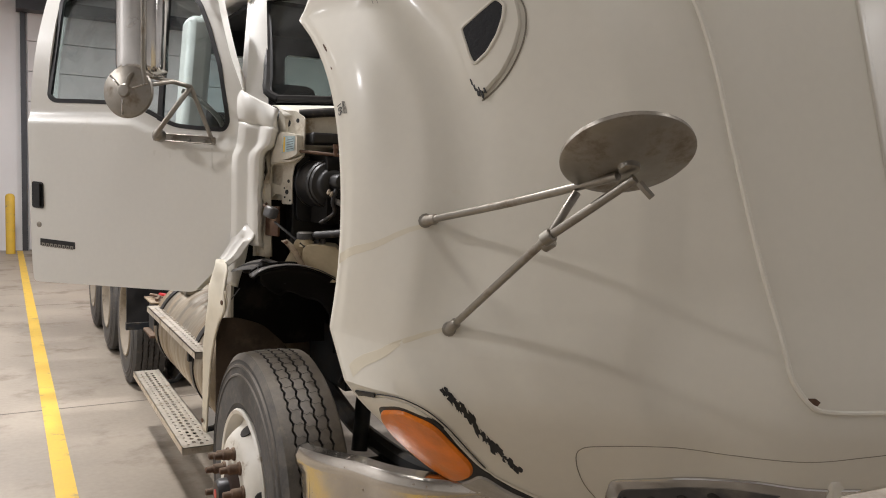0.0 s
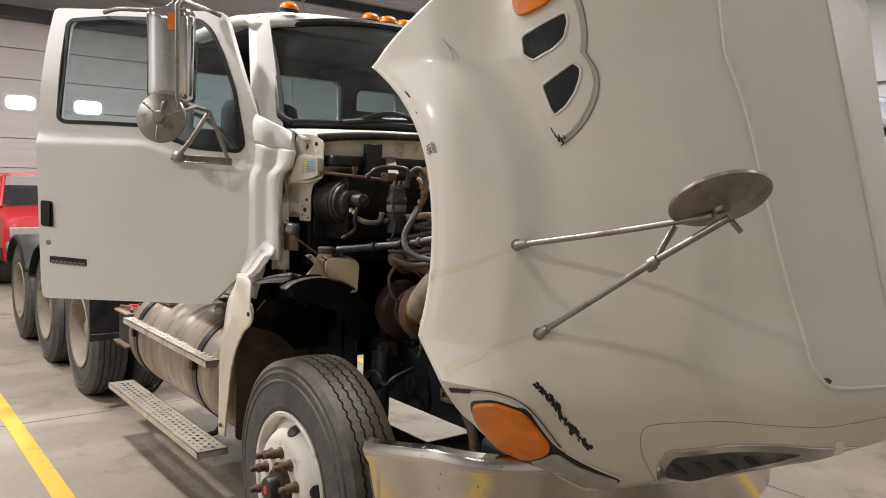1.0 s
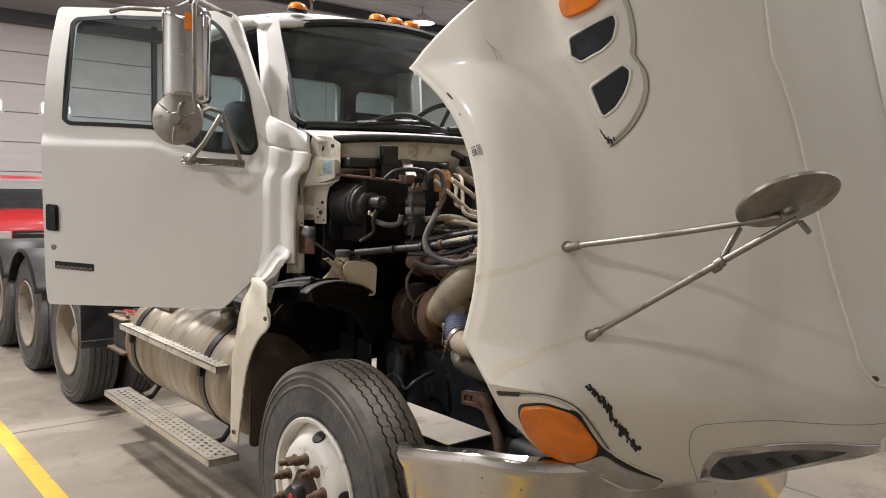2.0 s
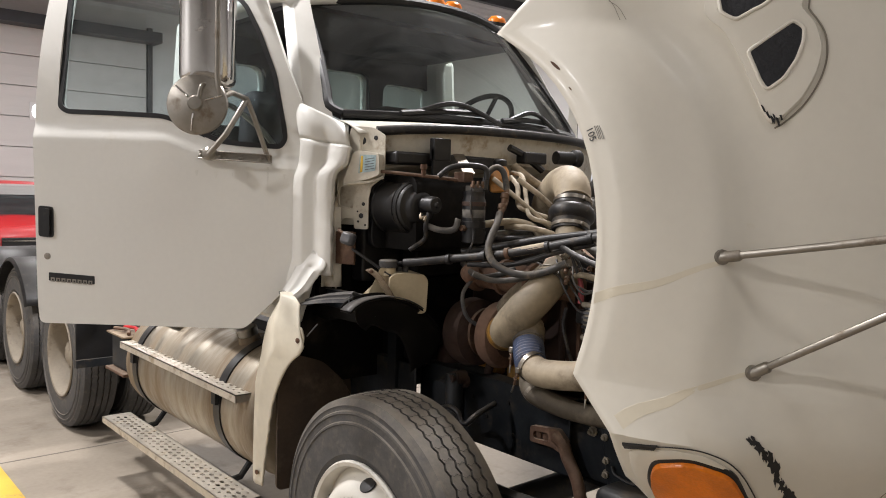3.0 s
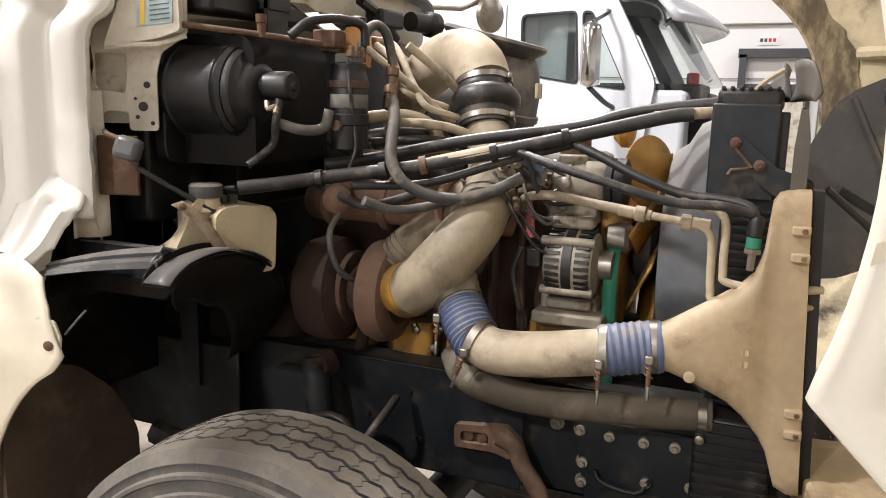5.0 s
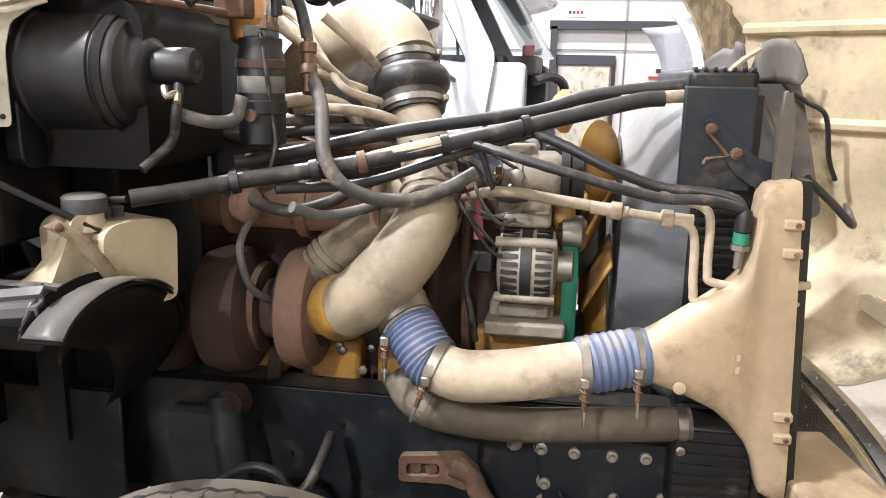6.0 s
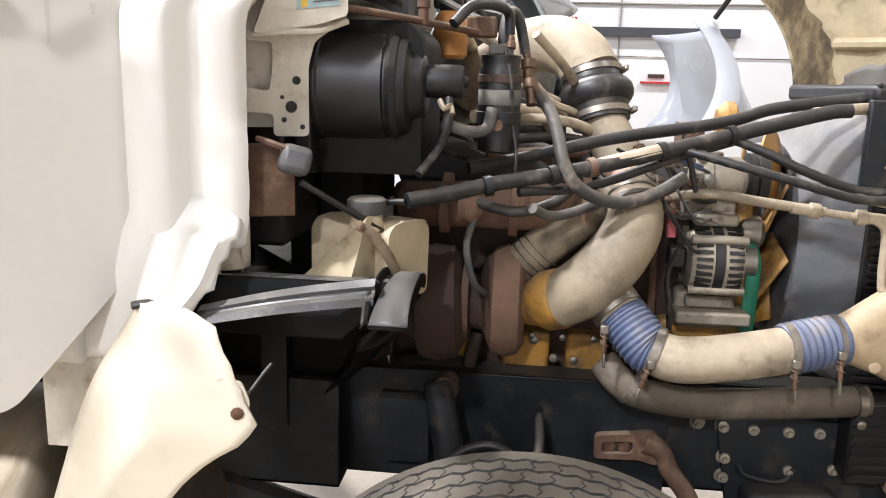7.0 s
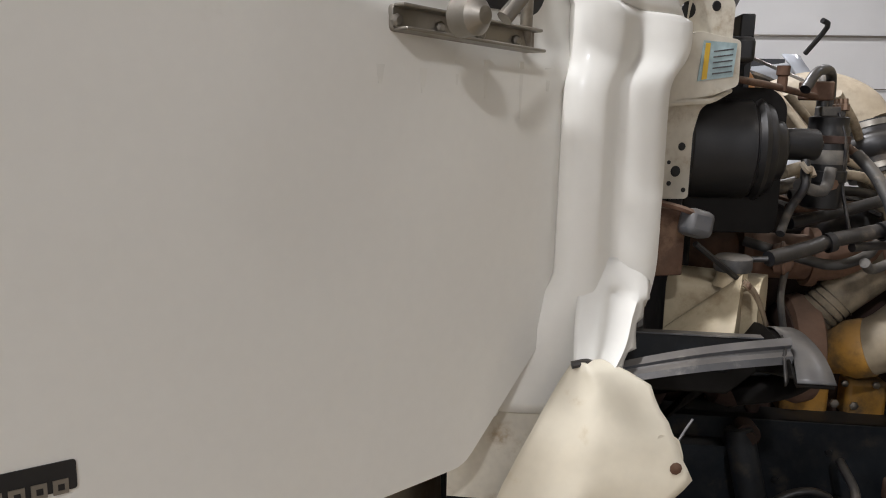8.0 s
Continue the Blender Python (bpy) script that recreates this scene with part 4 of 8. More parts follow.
# A-pillars, roof, sides
for s in (-1, 1):
    rows = []
    for f in np.linspace(0, 1, 12):
        o = Vector((s * (-0.845 + 0.135 * f) * -1 * -1, 0.66 + 0.36 * f, 1.98 + 0.62 * f))
        o.x = s * (0.845 - 0.135 * f)
        w = 0.055
        rows.append([o + Vector((s * 0.012, 0.10, 0)), o + Vector((s * 0.02, 0.05, 0)), o + Vector((s * 0.015, 0.0, 0)), o + Vector((-s * 0.03, -0.045, 0)), o + Vector((-s * (0.075 - 0.04 * f), -0.05 - 0.02 * (1 - f), 0)), o + Vector((-s * (0.085 - 0.04 * f), 0.0, 0)), o + Vector((-s * 0.06, 0.08, 0))])
    part("windscreen_pillar", grid_mesh(rows, True), WHITE, truck)
    part("rear_corner", box((s * 0.86, 1.84, 1.90), (0.14, 0.22, 1.36), (0, -s * 4, 0)), WHITE, truck, bevel=0.04)
    part("roof_rail", tube([(s * 0.70, 1.03, 2.580), (s * 0.755, 1.25, 2.598), (s * 0.79, 1.9, 2.57)], 0.03, 10), WHITE, truck)
    part("sill", box((s * 0.84, 1.30, 1.25), (0.16, 1.05, 0.14)), WHITE, truck, bevel=0.02)
rows = []
for f in np.linspace(0, 1, 16):
    y = 0.985 + 0.98 * f
    row = []
    for g in np.linspace(-1, 1, 25):
        front = 0.10 * (1 - g * g) * (1 - f) ** 2
        h = 2.60 + 0.065 * (1 - abs(g) ** 3) + 0.035 * math.sin(math.pi * min(1, f * 1.3) * 0.8) - 0.05 * max(0, 0.12 - f) / 0.12
        row.append((0.76 * g, y - front, h - 0.06 * max(0, f - 0.9) * 10 * 0.3))
    rows.append(row)
roof = part("cab_roof", grid_mesh(rows), WHITE, truck)
md = roof.modifiers.new("sheet", "SOLIDIFY")
md.thickness, md.offset = 0.03, -1
for x in (-0.54, -0.06, 0.06, 0.18, 0.54):
    y = 1.06 - 0.09 * (1 - (x / 0.76) ** 2)
    lt = part("marker_light", lathe((x, y, 2.655 + 0.02 * (1 - abs(x))), (0, -0.2, 1), [(0, 0.05), (0.018, 0.047), (0.032, 0.034), (0.038, 0.012), (0.039, 0.001)], 20), ORANGE, roof, "amber cab roof marker light")
    part("base", lathe((x, y, 2.64 + 0.02 * (1 - abs(x))), (0, -0.2, 1), [(0, 0.052), (0.018, 0.052)], 20), BLACK, lt)
part("lifting_eye", tube([(-0.487, 0.96, 2.66), (-0.495, 0.95, 2.70), (-0.52, 0.95, 2.725), (-0.50, 0.95, 2.755), (-0.47, 0.95, 2.735), (-0.485, 0.95, 2.71)], 0.006, 8), STEEL, roof)
# windscreen
def screen(g, f, out=0.0):
    """The windscreen: g from side to side (-1 to 1), f from its foot to its head."""
    x = g * (0.775 - 0.105 * f)
    y = 0.52 + 0.40 * f + (0.0 if abs(g) < 0.01 else 0.12 * abs(g) ** 2.6) - 0.07 * (1 - abs(g) ** 2) - 0.02 * math.sin(math.pi * f)
    return Vector((x, y - out, 2.035 + (0.525 + 0.055 * (1 - g * g)) * f + 0.01 * (1 - g * g)))


ws = part("windscreen", grid_mesh([[screen(g, f) for g in np.linspace(-0.97, 0.97, 25)] for f in np.linspace(0.03, 0.98, 10)]), GLASS_WS, truck, "tinted windscreen with wiper marks")
loop = [screen(g, 0.0) for g in np.linspace(-0.93, 0.93, 14)] + [screen(0.985, f) for f in np.linspace(0.06, 0.94, 8)] + [screen(g, 1.0) for g in np.linspace(0.93, -0.93, 14)] + [screen(-0.985, f) for f in np.linspace(0.94, 0.06, 8)]
part("windscreen_seal", tube([*loop, loop[0]], 0.022, 8, 2), BLACK, ws, "black rubber windscreen seal")
part("screen_foot", grid_mesh([[screen(g, 0.0) + Vector((0, -0.03, -0.015)) for g in np.linspace(-0.95, 0.95, 20)], [screen(g, 0.0) + Vector((0, 0.02, 0.02)) for g in np.linspace(-0.95, 0.95, 20)]]), BLACK, ws)
for p, q in ((-0.62, -0.02), (0.05, 0.55)):
    a, b = screen(p, 0.03, 0.03), screen(q, 0.05, 0.035)
    wp = part("wiper", tube([a + Vector((0.02, 0, 0.0)), a.lerp(b, 0.5) + Vector((0, -0.02, 0.045)), b + Vector((0, -0.03, -0.035))], 0.011, 8), BLACK, truck, "black wiper arm and blade")
    part("blade", tube([a.lerp(b, k) + Vector((0, -0.008, 0.012 * math.sin(math.pi * k))) for k in (-0.08, 0.3, 0.6, 0.85)], 0.012, 6), BLACK, wp)
# cowl
rows = []
for f in np.linspace(0, 1, 8):
    row = []
    for g in np.linspace(-1, 1, 31):
        a = screen(g * 0.97, 0.0) + Vector((0, -0.03, -0.03))
        lip = Vector((g * 0.74, 0.30 + 0.16 * abs(g) ** 3, 1.985 - 0.035 * abs(g) ** 3))
        p = a.lerp(lip, f)
        p.z += 0.012 * math.sin(math.pi * f)
        row.append(p)
    rows.append(row)
cowl = part("cowl", grid_mesh(rows), CREAM, truck, "cream cowl panel below the windscreen")
md = cowl.modifiers.new("sheet", "SOLIDIFY")
md.thickness = 0.004
part("cowl_seal", tube([(g * 0.735, 0.292 + 0.16 * abs(g) ** 3, 1.992 - 0.035 * abs(g) ** 3) for g in np.linspace(-0.93, 1, 16)], 0.02, 10, 3), BLACK_SOFT, truck, "black rubber hood seal along the cowl lip")
part("cowl_front", grid_mesh([[(g * 0.735, 0.305 + 0.16 * abs(g) ** 3, 1.975 - 0.035 * abs(g) ** 3) for g in np.linspace(-1, 1, 21)], [(g * 0.72, 0.33 + 0.14 * abs(g) ** 3, 1.86 - 0.04 * abs(g)) for g in np.linspace(-1, 1, 21)], [(g * 0.72, 0.47, 1.80) for g in np.linspace(-1, 1, 21)]]), FLANGE, truck, "cream painted firewall top")
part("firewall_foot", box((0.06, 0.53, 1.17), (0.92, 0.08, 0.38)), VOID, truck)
part("firewall", box((0, 0.53, 1.59), (1.38, 0.08, 0.46)), BLACK, truck, bevel=0.01)
part("lower_firewall", box((0, 0.60, 1.02), (0.9, 0.06, 0.3)), FRAME, truck)
# back wall with two windows, interior
wl = rounded([(-0.78, 2.06), (-0.40, 2.06), (-0.40, 2.40), (-0.78, 2.40)], 0.07, 5)
wc = rounded([(-0.30, 2.04), (0.30, 2.04), (0.30, 2.44), (-0.30, 2.44)], 0.06, 5)
wr = [(-x, y) for x, y in wl]
back = part("cab_back", slab(Matrix(((1, 0, 0, 0), (0, 0, 1, 1.90), (0, 1, 0, 0), (0, 0, 0, 1))), [(-0.90, 1.2), (0.90, 1.2), (0.80, 2.58), (-0.80, 2.58)], 0.06, [wl, wc, wr]), WHITE, truck)
for w in (wl, wc, wr):
    part("rear_window", slab(Matrix(((1, 0, 0, 0), (0, 0, 1, 1.93), (0, 1, 0, 0), (0, 0, 0, 1))), w, 0.005), GLASS, back, "rear cab window")
part("headliner", box((0, 1.45, 2.55), (1.42, 0.86, 0.02)), CLOTH, truck)
part("back_trim", slab(Matrix(((1, 0, 0, 0), (0, 0, 1, 1.86), (0, 1, 0, 0), (0, 0, 0, 1))), [(-0.85, 1.2), (0.85, 1.2), (0.78, 2.55), (-0.78, 2.55)], 0.03, [wl, wc, wr]), CLOTH, truck)
part("cab_floor", box((0, 1.25, 1.22), (1.55, 1.3, 0.05)), BLACK, truck)
part("dashboard", box((0, 0.72, 1.88), (1.42, 0.32, 0.26)), BLACK, truck, bevel=0.05)
for x in (-0.42, 0.42):
    st = part("seat", box((x, 1.35, 1.55), (0.50, 0.50, 0.16)), CLOTH, truck, "dark cloth cab seat", bevel=0.05)
    part("backrest", box((x, 1.66, 1.90), (0.48, 0.14, 0.66), (8, 0, 0)), CLOTH, st, bevel=0.06)
    part("seat_base", box((x, 1.38, 1.35), (0.4, 0.4, 0.24)), BLACK, st)
bm = bmesh.new()
q = frame_at((0.42, 1.02, 2.08), (0, 0.75, 0.66))
add_tube(bm, [q @ Vector((0.22 * math.cos(a), 0.22 * math.sin(a), 0)) for a in np.linspace(0, 2 * math.pi, 33)], 0.014, 8, 1)
wheel_s = part("steering_wheel", bm, BLACK, truck)
part("column", rod((0.42, 1.02, 2.08), (0.42, 0.75, 1.80), 0.035), BLACK, wheel_s)
for a in (90, 210, 330):
    part("spoke", rod(q @ Vector((0, 0, -0.02)), q @ Vector((0.22 * math.cos(radians(a)), 0.22 * math.sin(radians(a)), 0)), 0.012, 8), BLACK, wheel_s)
# driver's door, open like the other
DM = Matrix.Diagonal((-1, 1, 1, 1)) @ door_m(-0.05)
dd = part("driver_door", slab(DM, outline, 0.05, [win]), WHITE, truck, "open white driver's door", bevel=0.004)
part("window_seal", slab(DM @ Matrix.Translation((0, 0, 0.04)), win, 0.014, [win_in]), BLACK, dd)
part("window_glass", slab(DM @ Matrix.Translation((0, 0, 0.02)), win, 0.005), GLASS, dd)
# mirror on the driver's side
dm = part("driver_mirror", box((1.30, 0.42, 2.38), (0.18, 0.10, 0.46), (0, 0, -20)), CHROME, truck, "chrome mirror on the driver's side", bevel=0.035)
part("arm", tube([(1.30, 0.40, 2.12), (1.2, 0.5, 2.06), (0.95, 0.72, 2.05)], 0.011, 8, smooth=False), STEEL, dm)
part("arm", tube([(1.30, 0.42, 2.64), (1.34, 0.36, 2.3), (1.26, 0.44, 2.09)], 0.009, 8, smooth=False), STEEL, dm)
part("round_mirror", lathe((1.28, 0.40, 2.04), (-0.4, -0.9, 0), [(0, 0.08), (0.02, 0.075), (0.04, 0.03), (0.042, 0.001)], 24), STEEL, dm)

# ---- the truck: chassis ----
for s in (-1, 1):
    bm = bmesh.new()
    for x, y, hx, hy in ((0.43, 3.75, 0.045, 6.6), (0.34, 0.1, 0.045, 0.85), (0.30, -0.55, 0.045, 0.75)):
        add_box(bm, (s * x, y, 0.855), (0.010, hy, 0.28))
        for z in (0.72, 0.99):
            add_box(bm, (s * (x - 0.04), y, z), (0.09, hy, 0.010))
    part("frame_rail", bm, FRAME, truck, "black steel chassis rail", bevel=0.003)
for y in (0.30, 2.6, 4.5, 5.8, 7.0):
    part("crossmember", box((0, y, 0.86), (0.80, 0.12, 0.16)), FRAME, truck)


def tyre(x, y, s, r=0.515, w=0.26, zig=0.004):
    """A road tyre with ribbed tread; x is its outer face, s the side it faces."""
    n = 150
    prof = [(0.03, 0.283, 0), (0.012, 0.30, 0), (0.007, 0.318, 0), (0.003, 0.322, 0), (0.004, 0.34, 0), (0.0, 0.385, 0), (0.002, 0.42, 0), (-0.002, 0.424, 0), (-0.001, 0.430, 0), (0.004, 0.434, 0), (0.005, 0.455, 0), (0.001, 0.459, 0), (0.003, 0.466, 0), (0.010, 0.470, 0), (0.012, 0.482, 0), (0.010, 0.486, 0), (0.016, r - 0.020, 0), (0.026, r - 0.005, 0)]
    inner = w - 0.052
    for k in range(4):
        c = 0.026 + inner * (0.20 + 0.2 * k)
        prof += [(c - 0.0045, r - 0.001 + (0.003 if k in (1, 2) else 0), 1), (c - 0.003, r - 0.020, 1), (c + 0.003, r - 0.020, 1), (c + 0.0045, r - 0.001 + (0.003 if k in (1, 2) else 0), 1)]
    prof += [(w - a, b, 0) for a, b, _ in reversed(prof[:18])]
    bm = bmesh.new()
    rings = []
    for d, rad, z in prof:
        rings.append([bm.verts.new((x - s * (d + z * zig * (1 if i % 2 else -1)), y + rad * math.cos(2 * math.pi * i / n), r + rad * math.sin(2 * math.pi * i / n))) for i in range(n)])
    for a, b in zip(rings, rings[1:]):
        for i in range(n):
            bm.faces.new((a[i], a[(i + 1) % n], b[(i + 1) % n], b[i]))
    bmesh.ops.recalc_face_normals(bm, faces=bm.faces)
    return bm


WHEEL_WHITE = material("white_wheel_paint", (0.66, 0.63, 0.56), 0.4, vary=0.08, scale=8, bump=0.03, dirt=(0.25, 0.18, 0.11), dirt_amount=0.12, dirt_scale=9)
WHEEL_DIRTY = material("dusty_brown_wheel_paint", (0.26, 0.22, 0.165), 0.65, vary=0.2, scale=8, bump=0.05, dirt=(0.12, 0.09, 0.06), dirt_amount=0.3, dirt_scale=7)


def wheel(y, s, front):
    r = 0.515
    x = s * (1.03 if front else 0.965)
    hub = part("front_wheel" if front else "drive_wheel", lathe((x - s * 0.10, y, r), (s, 0, 0), [(-0.05, 0.10), (0.10, 0.095), (0.12, 0.085), (0.15, 0.075), (0.155, 0.05)] if front else [(-0.15, 0.12), (-0.04, 0.11), (-0.02, 0.10), (0.03, 0.09), (0.05, 0.05)], 28), RUST_DARK if front else WHEEL_DIRTY, truck, "worn front wheel with white steel rim" if front else "dusty drive axle wheel")
    part("tyre", tyre(x, y, s), RUBBER, hub, "worn ribbed road tyre")
    if front and s < 0:
        cut = random.Random(5)
        bm = bmesh.new()
        for rib in range(1, 4):
            c = 0.026 + 0.208 * (0.10 + 0.2 * rib)
            for k in range(64):
                a = 2 * math.pi * (k + 0.33 * rib) / 64 + cut.uniform(-0.006, 0.006)
                rr = 0.516 + (0.0022 if rib == 2 else 0.0010)
                pts = [(x - s * (c + d), y + rr * math.cos(a + e), r + rr * math.sin(a + e)) for d, e in ((-0.018, -0.012), (-0.006, 0.006), (0.005, -0.008), (0.018, 0.010))]
                add_tube(bm, pts, 0.0007, 4, 1, smooth=False)
        tagged(part("tread_sipes", bm, BLACK, hub, "fine zigzag cuts across the tread ribs"), kind="stuff")
    m = WHEEL_WHITE if front else WHEEL_DIRTY
    if front:
        prof = [(-0.13, 0.275), (-0.02, 0.276), (0.002, 0.283), (0.006, 0.296), (-0.002, 0.302), (-0.012, 0.30), (-0.02, 0.292)]
        part("rim", lathe((x, y, r), (s, 0, 0), prof, 64, False), m, hub, "cream white steel rim")
        bm = bmesh.new()
        R = [(-0.05, 0.275), (-0.045, 0.262), (-0.03, 0.245), (0.005, 0.222), (0.022, 0.205), (0.028, 0.19), (0.028, 0.10), (0.0, 0.095)]
        add_lathe(bm, (x, y, r), (s, 0, 0), R, 64, 0, False)
        part("disc", bm, m, hub, "white wheel disc")
        for k in range(5):
            a = 2 * math.pi * (k + 0.35) / 5
            p = Vector((x + s * -0.012, y + 0.235 * math.cos(a), r + 0.235 * math.sin(a)))
            part("hand_hole", lathe(p, (s * 0.6, 0.8 * math.cos(a), 0.8 * math.sin(a)), [(0.0, 0.030), (0.004, 0.028), (0.005, 0.02)], 16), BLACK, hub)
        part("hub_cap", lathe((x + s * 0.045, y, r), (s, 0, 0), [(0, 0.055), (0.04, 0.052), (0.05, 0.045), (0.052, 0.02)], 20), BLACK, hub)
        part("cap_badge", lathe((x + s * 0.096, y, r), (s, 0, 0), [(0, 0.018), (0.003, 0.016)], 16), RED, hub)
    else:
        prof = [(-0.005, 0.30), (0.004, 0.294), (0.0, 0.283), (-0.02, 0.272), (-0.14, 0.262), (-0.15, 0.24), (-0.155, 0.10)]
        part("rim", lathe((x, y, r), (s, 0, 0), prof, 48, False), m, hub)
        part("tyre", tyre(x - s * 0.33, y, s), RUBBER, hub, "inner dual tyre")
    for k in range(10):
        a = 2 * math.pi * (k + 0.5) / 10
        p = Vector((x + s * (0.026 if front else -0.15), y + 0.1425 * math.cos(a), r + 0.1425 * math.sin(a)))
        bm = bmesh.new()
        add_lathe(bm, p, (s, 0, 0), [(0, 0.026), (0.01, 0.024), (0.012, 0.019), (0.045, 0.019), (0.05, 0.013), (0.075 if front else 0.06, 0.012), (0.077 if front else 0.062, 0.009)], 10)
        part("wheel_nut", bm, RUST if front else WHEEL_DIRTY, hub, "rusty wheel stud and nut")
    return hub


for s in (-1, 1):
    wheel(0.0, s, True)
    for y in (3.81, 5.12, 6.40):
        wheel(y, s, False)
part("front_axle", rod((-0.95, 0, 0.50), (0.95, 0, 0.50), 0.06), FRAME, truck)
for y in (3.81, 5.12, 6.40):
    part("drive_axle", rod((-0.8, y, 0.515), (0.8, y, 0.515), 0.11), FRAME, truck)
# black half fenders over the drive wheels
for y in (5.12, 6.40):
    rows = []
    for a in np.linspace(25, 155, 22):
        c, d = math.cos(radians(a)), math.sin(radians(a))
        rows.append([(-1.0, y + 0.56 * c, 0.515 + 0.56 * d), (-0.985, y + 0.585 * c, 0.515 + 0.585 * d), (-0.36, y + 0.585 * c, 0.515 + 0.585 * d)])
    fd = part("half_fender", grid_mesh(rows), BLACK, truck, "black plastic half fender over the drive wheel")
    md = fd.modifiers.new("sheet", "SOLIDIFY")
    md.thickness = 0.008
part("quarter_panel", box((-0.715, 3.19, 0.79), (0.63, 0.02, 0.46)), BLACK, truck, bevel=0.004)
part("quarter_bracket", box((-0.84, 3.13, 0.94), (0.05, 0.12, 0.05)), FRAME, truck)
for x in (-0.87, -0.82):
    part("bolt", lathe((x, 3.178, 0.90), (0, -1, 0), [(0, 0.012), (0.006, 0.011)], 8), STEEL, truck)
part("quarter_rail", box((-0.715, 3.18, 0.57), (0.64, 0.05, 0.05)), FRAME, truck)
# fuel tank
TX, TZ, TR = -0.655, 0.70, 0.30
tank = part("fuel_tank", lathe((TX, 0.92, TZ), (0, 1, 0), [(0, 0.16), (0.012, 0.25), (0.03, 0.285), (0.05, TR), *((0.05 + 0.05 * k, TR + (0.0030 if k % 2 else 0) + 0.0012 * math.sin(2.3 * k)) for k in range(1, 30)), (1.55, TR), (1.58, 0.285), (1.60, 0.25), (1.61, 0.16)], 56), ALU, truck, "scuffed aluminium cylindrical fuel tank with straps")
for y in (1.22, 2.28):
    part("strap", lathe((TX, y, TZ), (0, 1, 0), [(0, TR + 0.001), (0.001, TR + 0.009), (0.065, TR + 0.009), (0.066, TR + 0.001)], 56, False), BLACK, tank, "black tank strap")
    part("hanger", box((TX + 0.16, y + 0.03, TZ - 0.02), (0.30, 0.07, 0.60)), FRAME, tank, bevel=0.005)
    part("step_arm", tube([(-0.76, y + 0.03, 0.46), (-0.84, y + 0.03, 0.36), (-1.04, y + 0.03, 0.335)], 0.016, 8, smooth=False), FRAME, tank)
    part("step_arm", box((-0.90, y + 0.03, 0.77), (0.16, 0.04, 0.08)), FRAME, tank)
cap = part("filler_neck", lathe((-0.74, 1.36, 0.985), (-0.35, 0, 1), [(0, 0.055), (0.03, 0.05), (0.032, 0.045)], 24), ALU, tank)
part("cap", lathe((-0.745, 1.36, 1.01), (-0.35, 0, 1), [(0, 0.048), (0.008, 0.05), (0.04, 0.05), (0.045, 0.044)], 12), STEEL, cap)


def step_plate(x0, x1, y0, y1, z, flange):
    """A stepped tread plate with punched holes and a turned down front edge."""
    holes = []
    ny = int((y1 - y0 - 0.06) / 0.055)
    for i in range(ny):
        for j, (w, hx, hy) in enumerate(((0.22, 0.007, 0.009), (0.42, 0.011, 0.017), (0.62, 0.011, 0.017), (0.82, 0.007, 0.009))):
            cx, cy = x0 + (x1 - x0) * w, y0 + 0.04 + 0.055 * (i + (0.5 if j % 2 else 0))
            holes.append([(cx + hx * math.cos(a), cy + hy * math.sin(a)) for a in np.linspace(0, 2 * math.pi, 7)[:-1]])
    bm = slab(Matrix.Translation((0, 0, z - 0.004)), [(x0, y0), (x1, y0), (x1, y1), (x0, y1)], 0.004, holes)
    add_box(bm, (x0 + 0.002, (y0 + y1) / 2, z - flange / 2), (0.004, y1 - y0, flange))
    add_box(bm, ((x0 + x1) / 2, y0 + 0.002, z - flange / 2), (x1 - x0, 0.004, flange))
    add_box(bm, (x1 - 0.002, (y0 + y1) / 2, z - flange / 2), (0.004, y1 - y0, flange))
    return bm


part("lower_step", step_plate(-1.07, -0.91, 0.91, 2.53, 0.388, 0.035), STEP, truck, "perforated aluminium step plate", smooth=False)
part("upper_step", step_plate(-1.0, -0.84, 0.98, 2.44, 0.833, 0.035), STEP, truck, "perforated aluminium step plate", smooth=False)
seb = part("step_end_box", box((-0.80, 2.62, 0.735), (0.28, 0.28, 0.20)), FRAME, truck, "dark box behind the step with rusty trays", bevel=0.008)
part("box_tray", box((-0.81, 2.62, 0.622), (0.33, 0.31, 0.018)), RUST, seb, "rusty lower tray", bevel=0.004)
part("box_lid", box((-0.81, 2.62, 0.842), (0.32, 0.30, 0.012)), MUD_STRAP, seb, "rust stained lid", bevel=0.003)
for k in range(4):
    part("box_hose", tube([(-0.93 + 0.05 * k, 2.50, 0.86 + 0.008 * k), (-0.90 + 0.045 * k, 2.60, 0.868 + 0.006 * k), (-0.93 + 0.06 * k, 2.74, 0.862)], 0.011, 8, 4), (RUST, RED, BLACK_SOFT, MUD_STRAP)[k], seb)
part("deck_plate", step_plate(-0.84, 0.84, 2.0, 2.62, 0.99, 0.03), STEEL, truck, "grey checker deck plate", smooth=False)
for k in range(6):
    y = 2.15 + 0.09 * k
    part("air_line", tube([(-0.80, y, 1.0), (-0.5, y + 0.06, 1.03), (-0.2, y - 0.03, 1.02)], 0.012, 8, 4), (RUST, RED, BLACK_SOFT)[k % 3], truck)
part("fifth_wheel", lathe((0, 5.0, 1.02), (0, 0, 1), [(0, 0.45), (0.05, 0.46), (0.06, 0.40)], 30), RUST_DARK, truck)
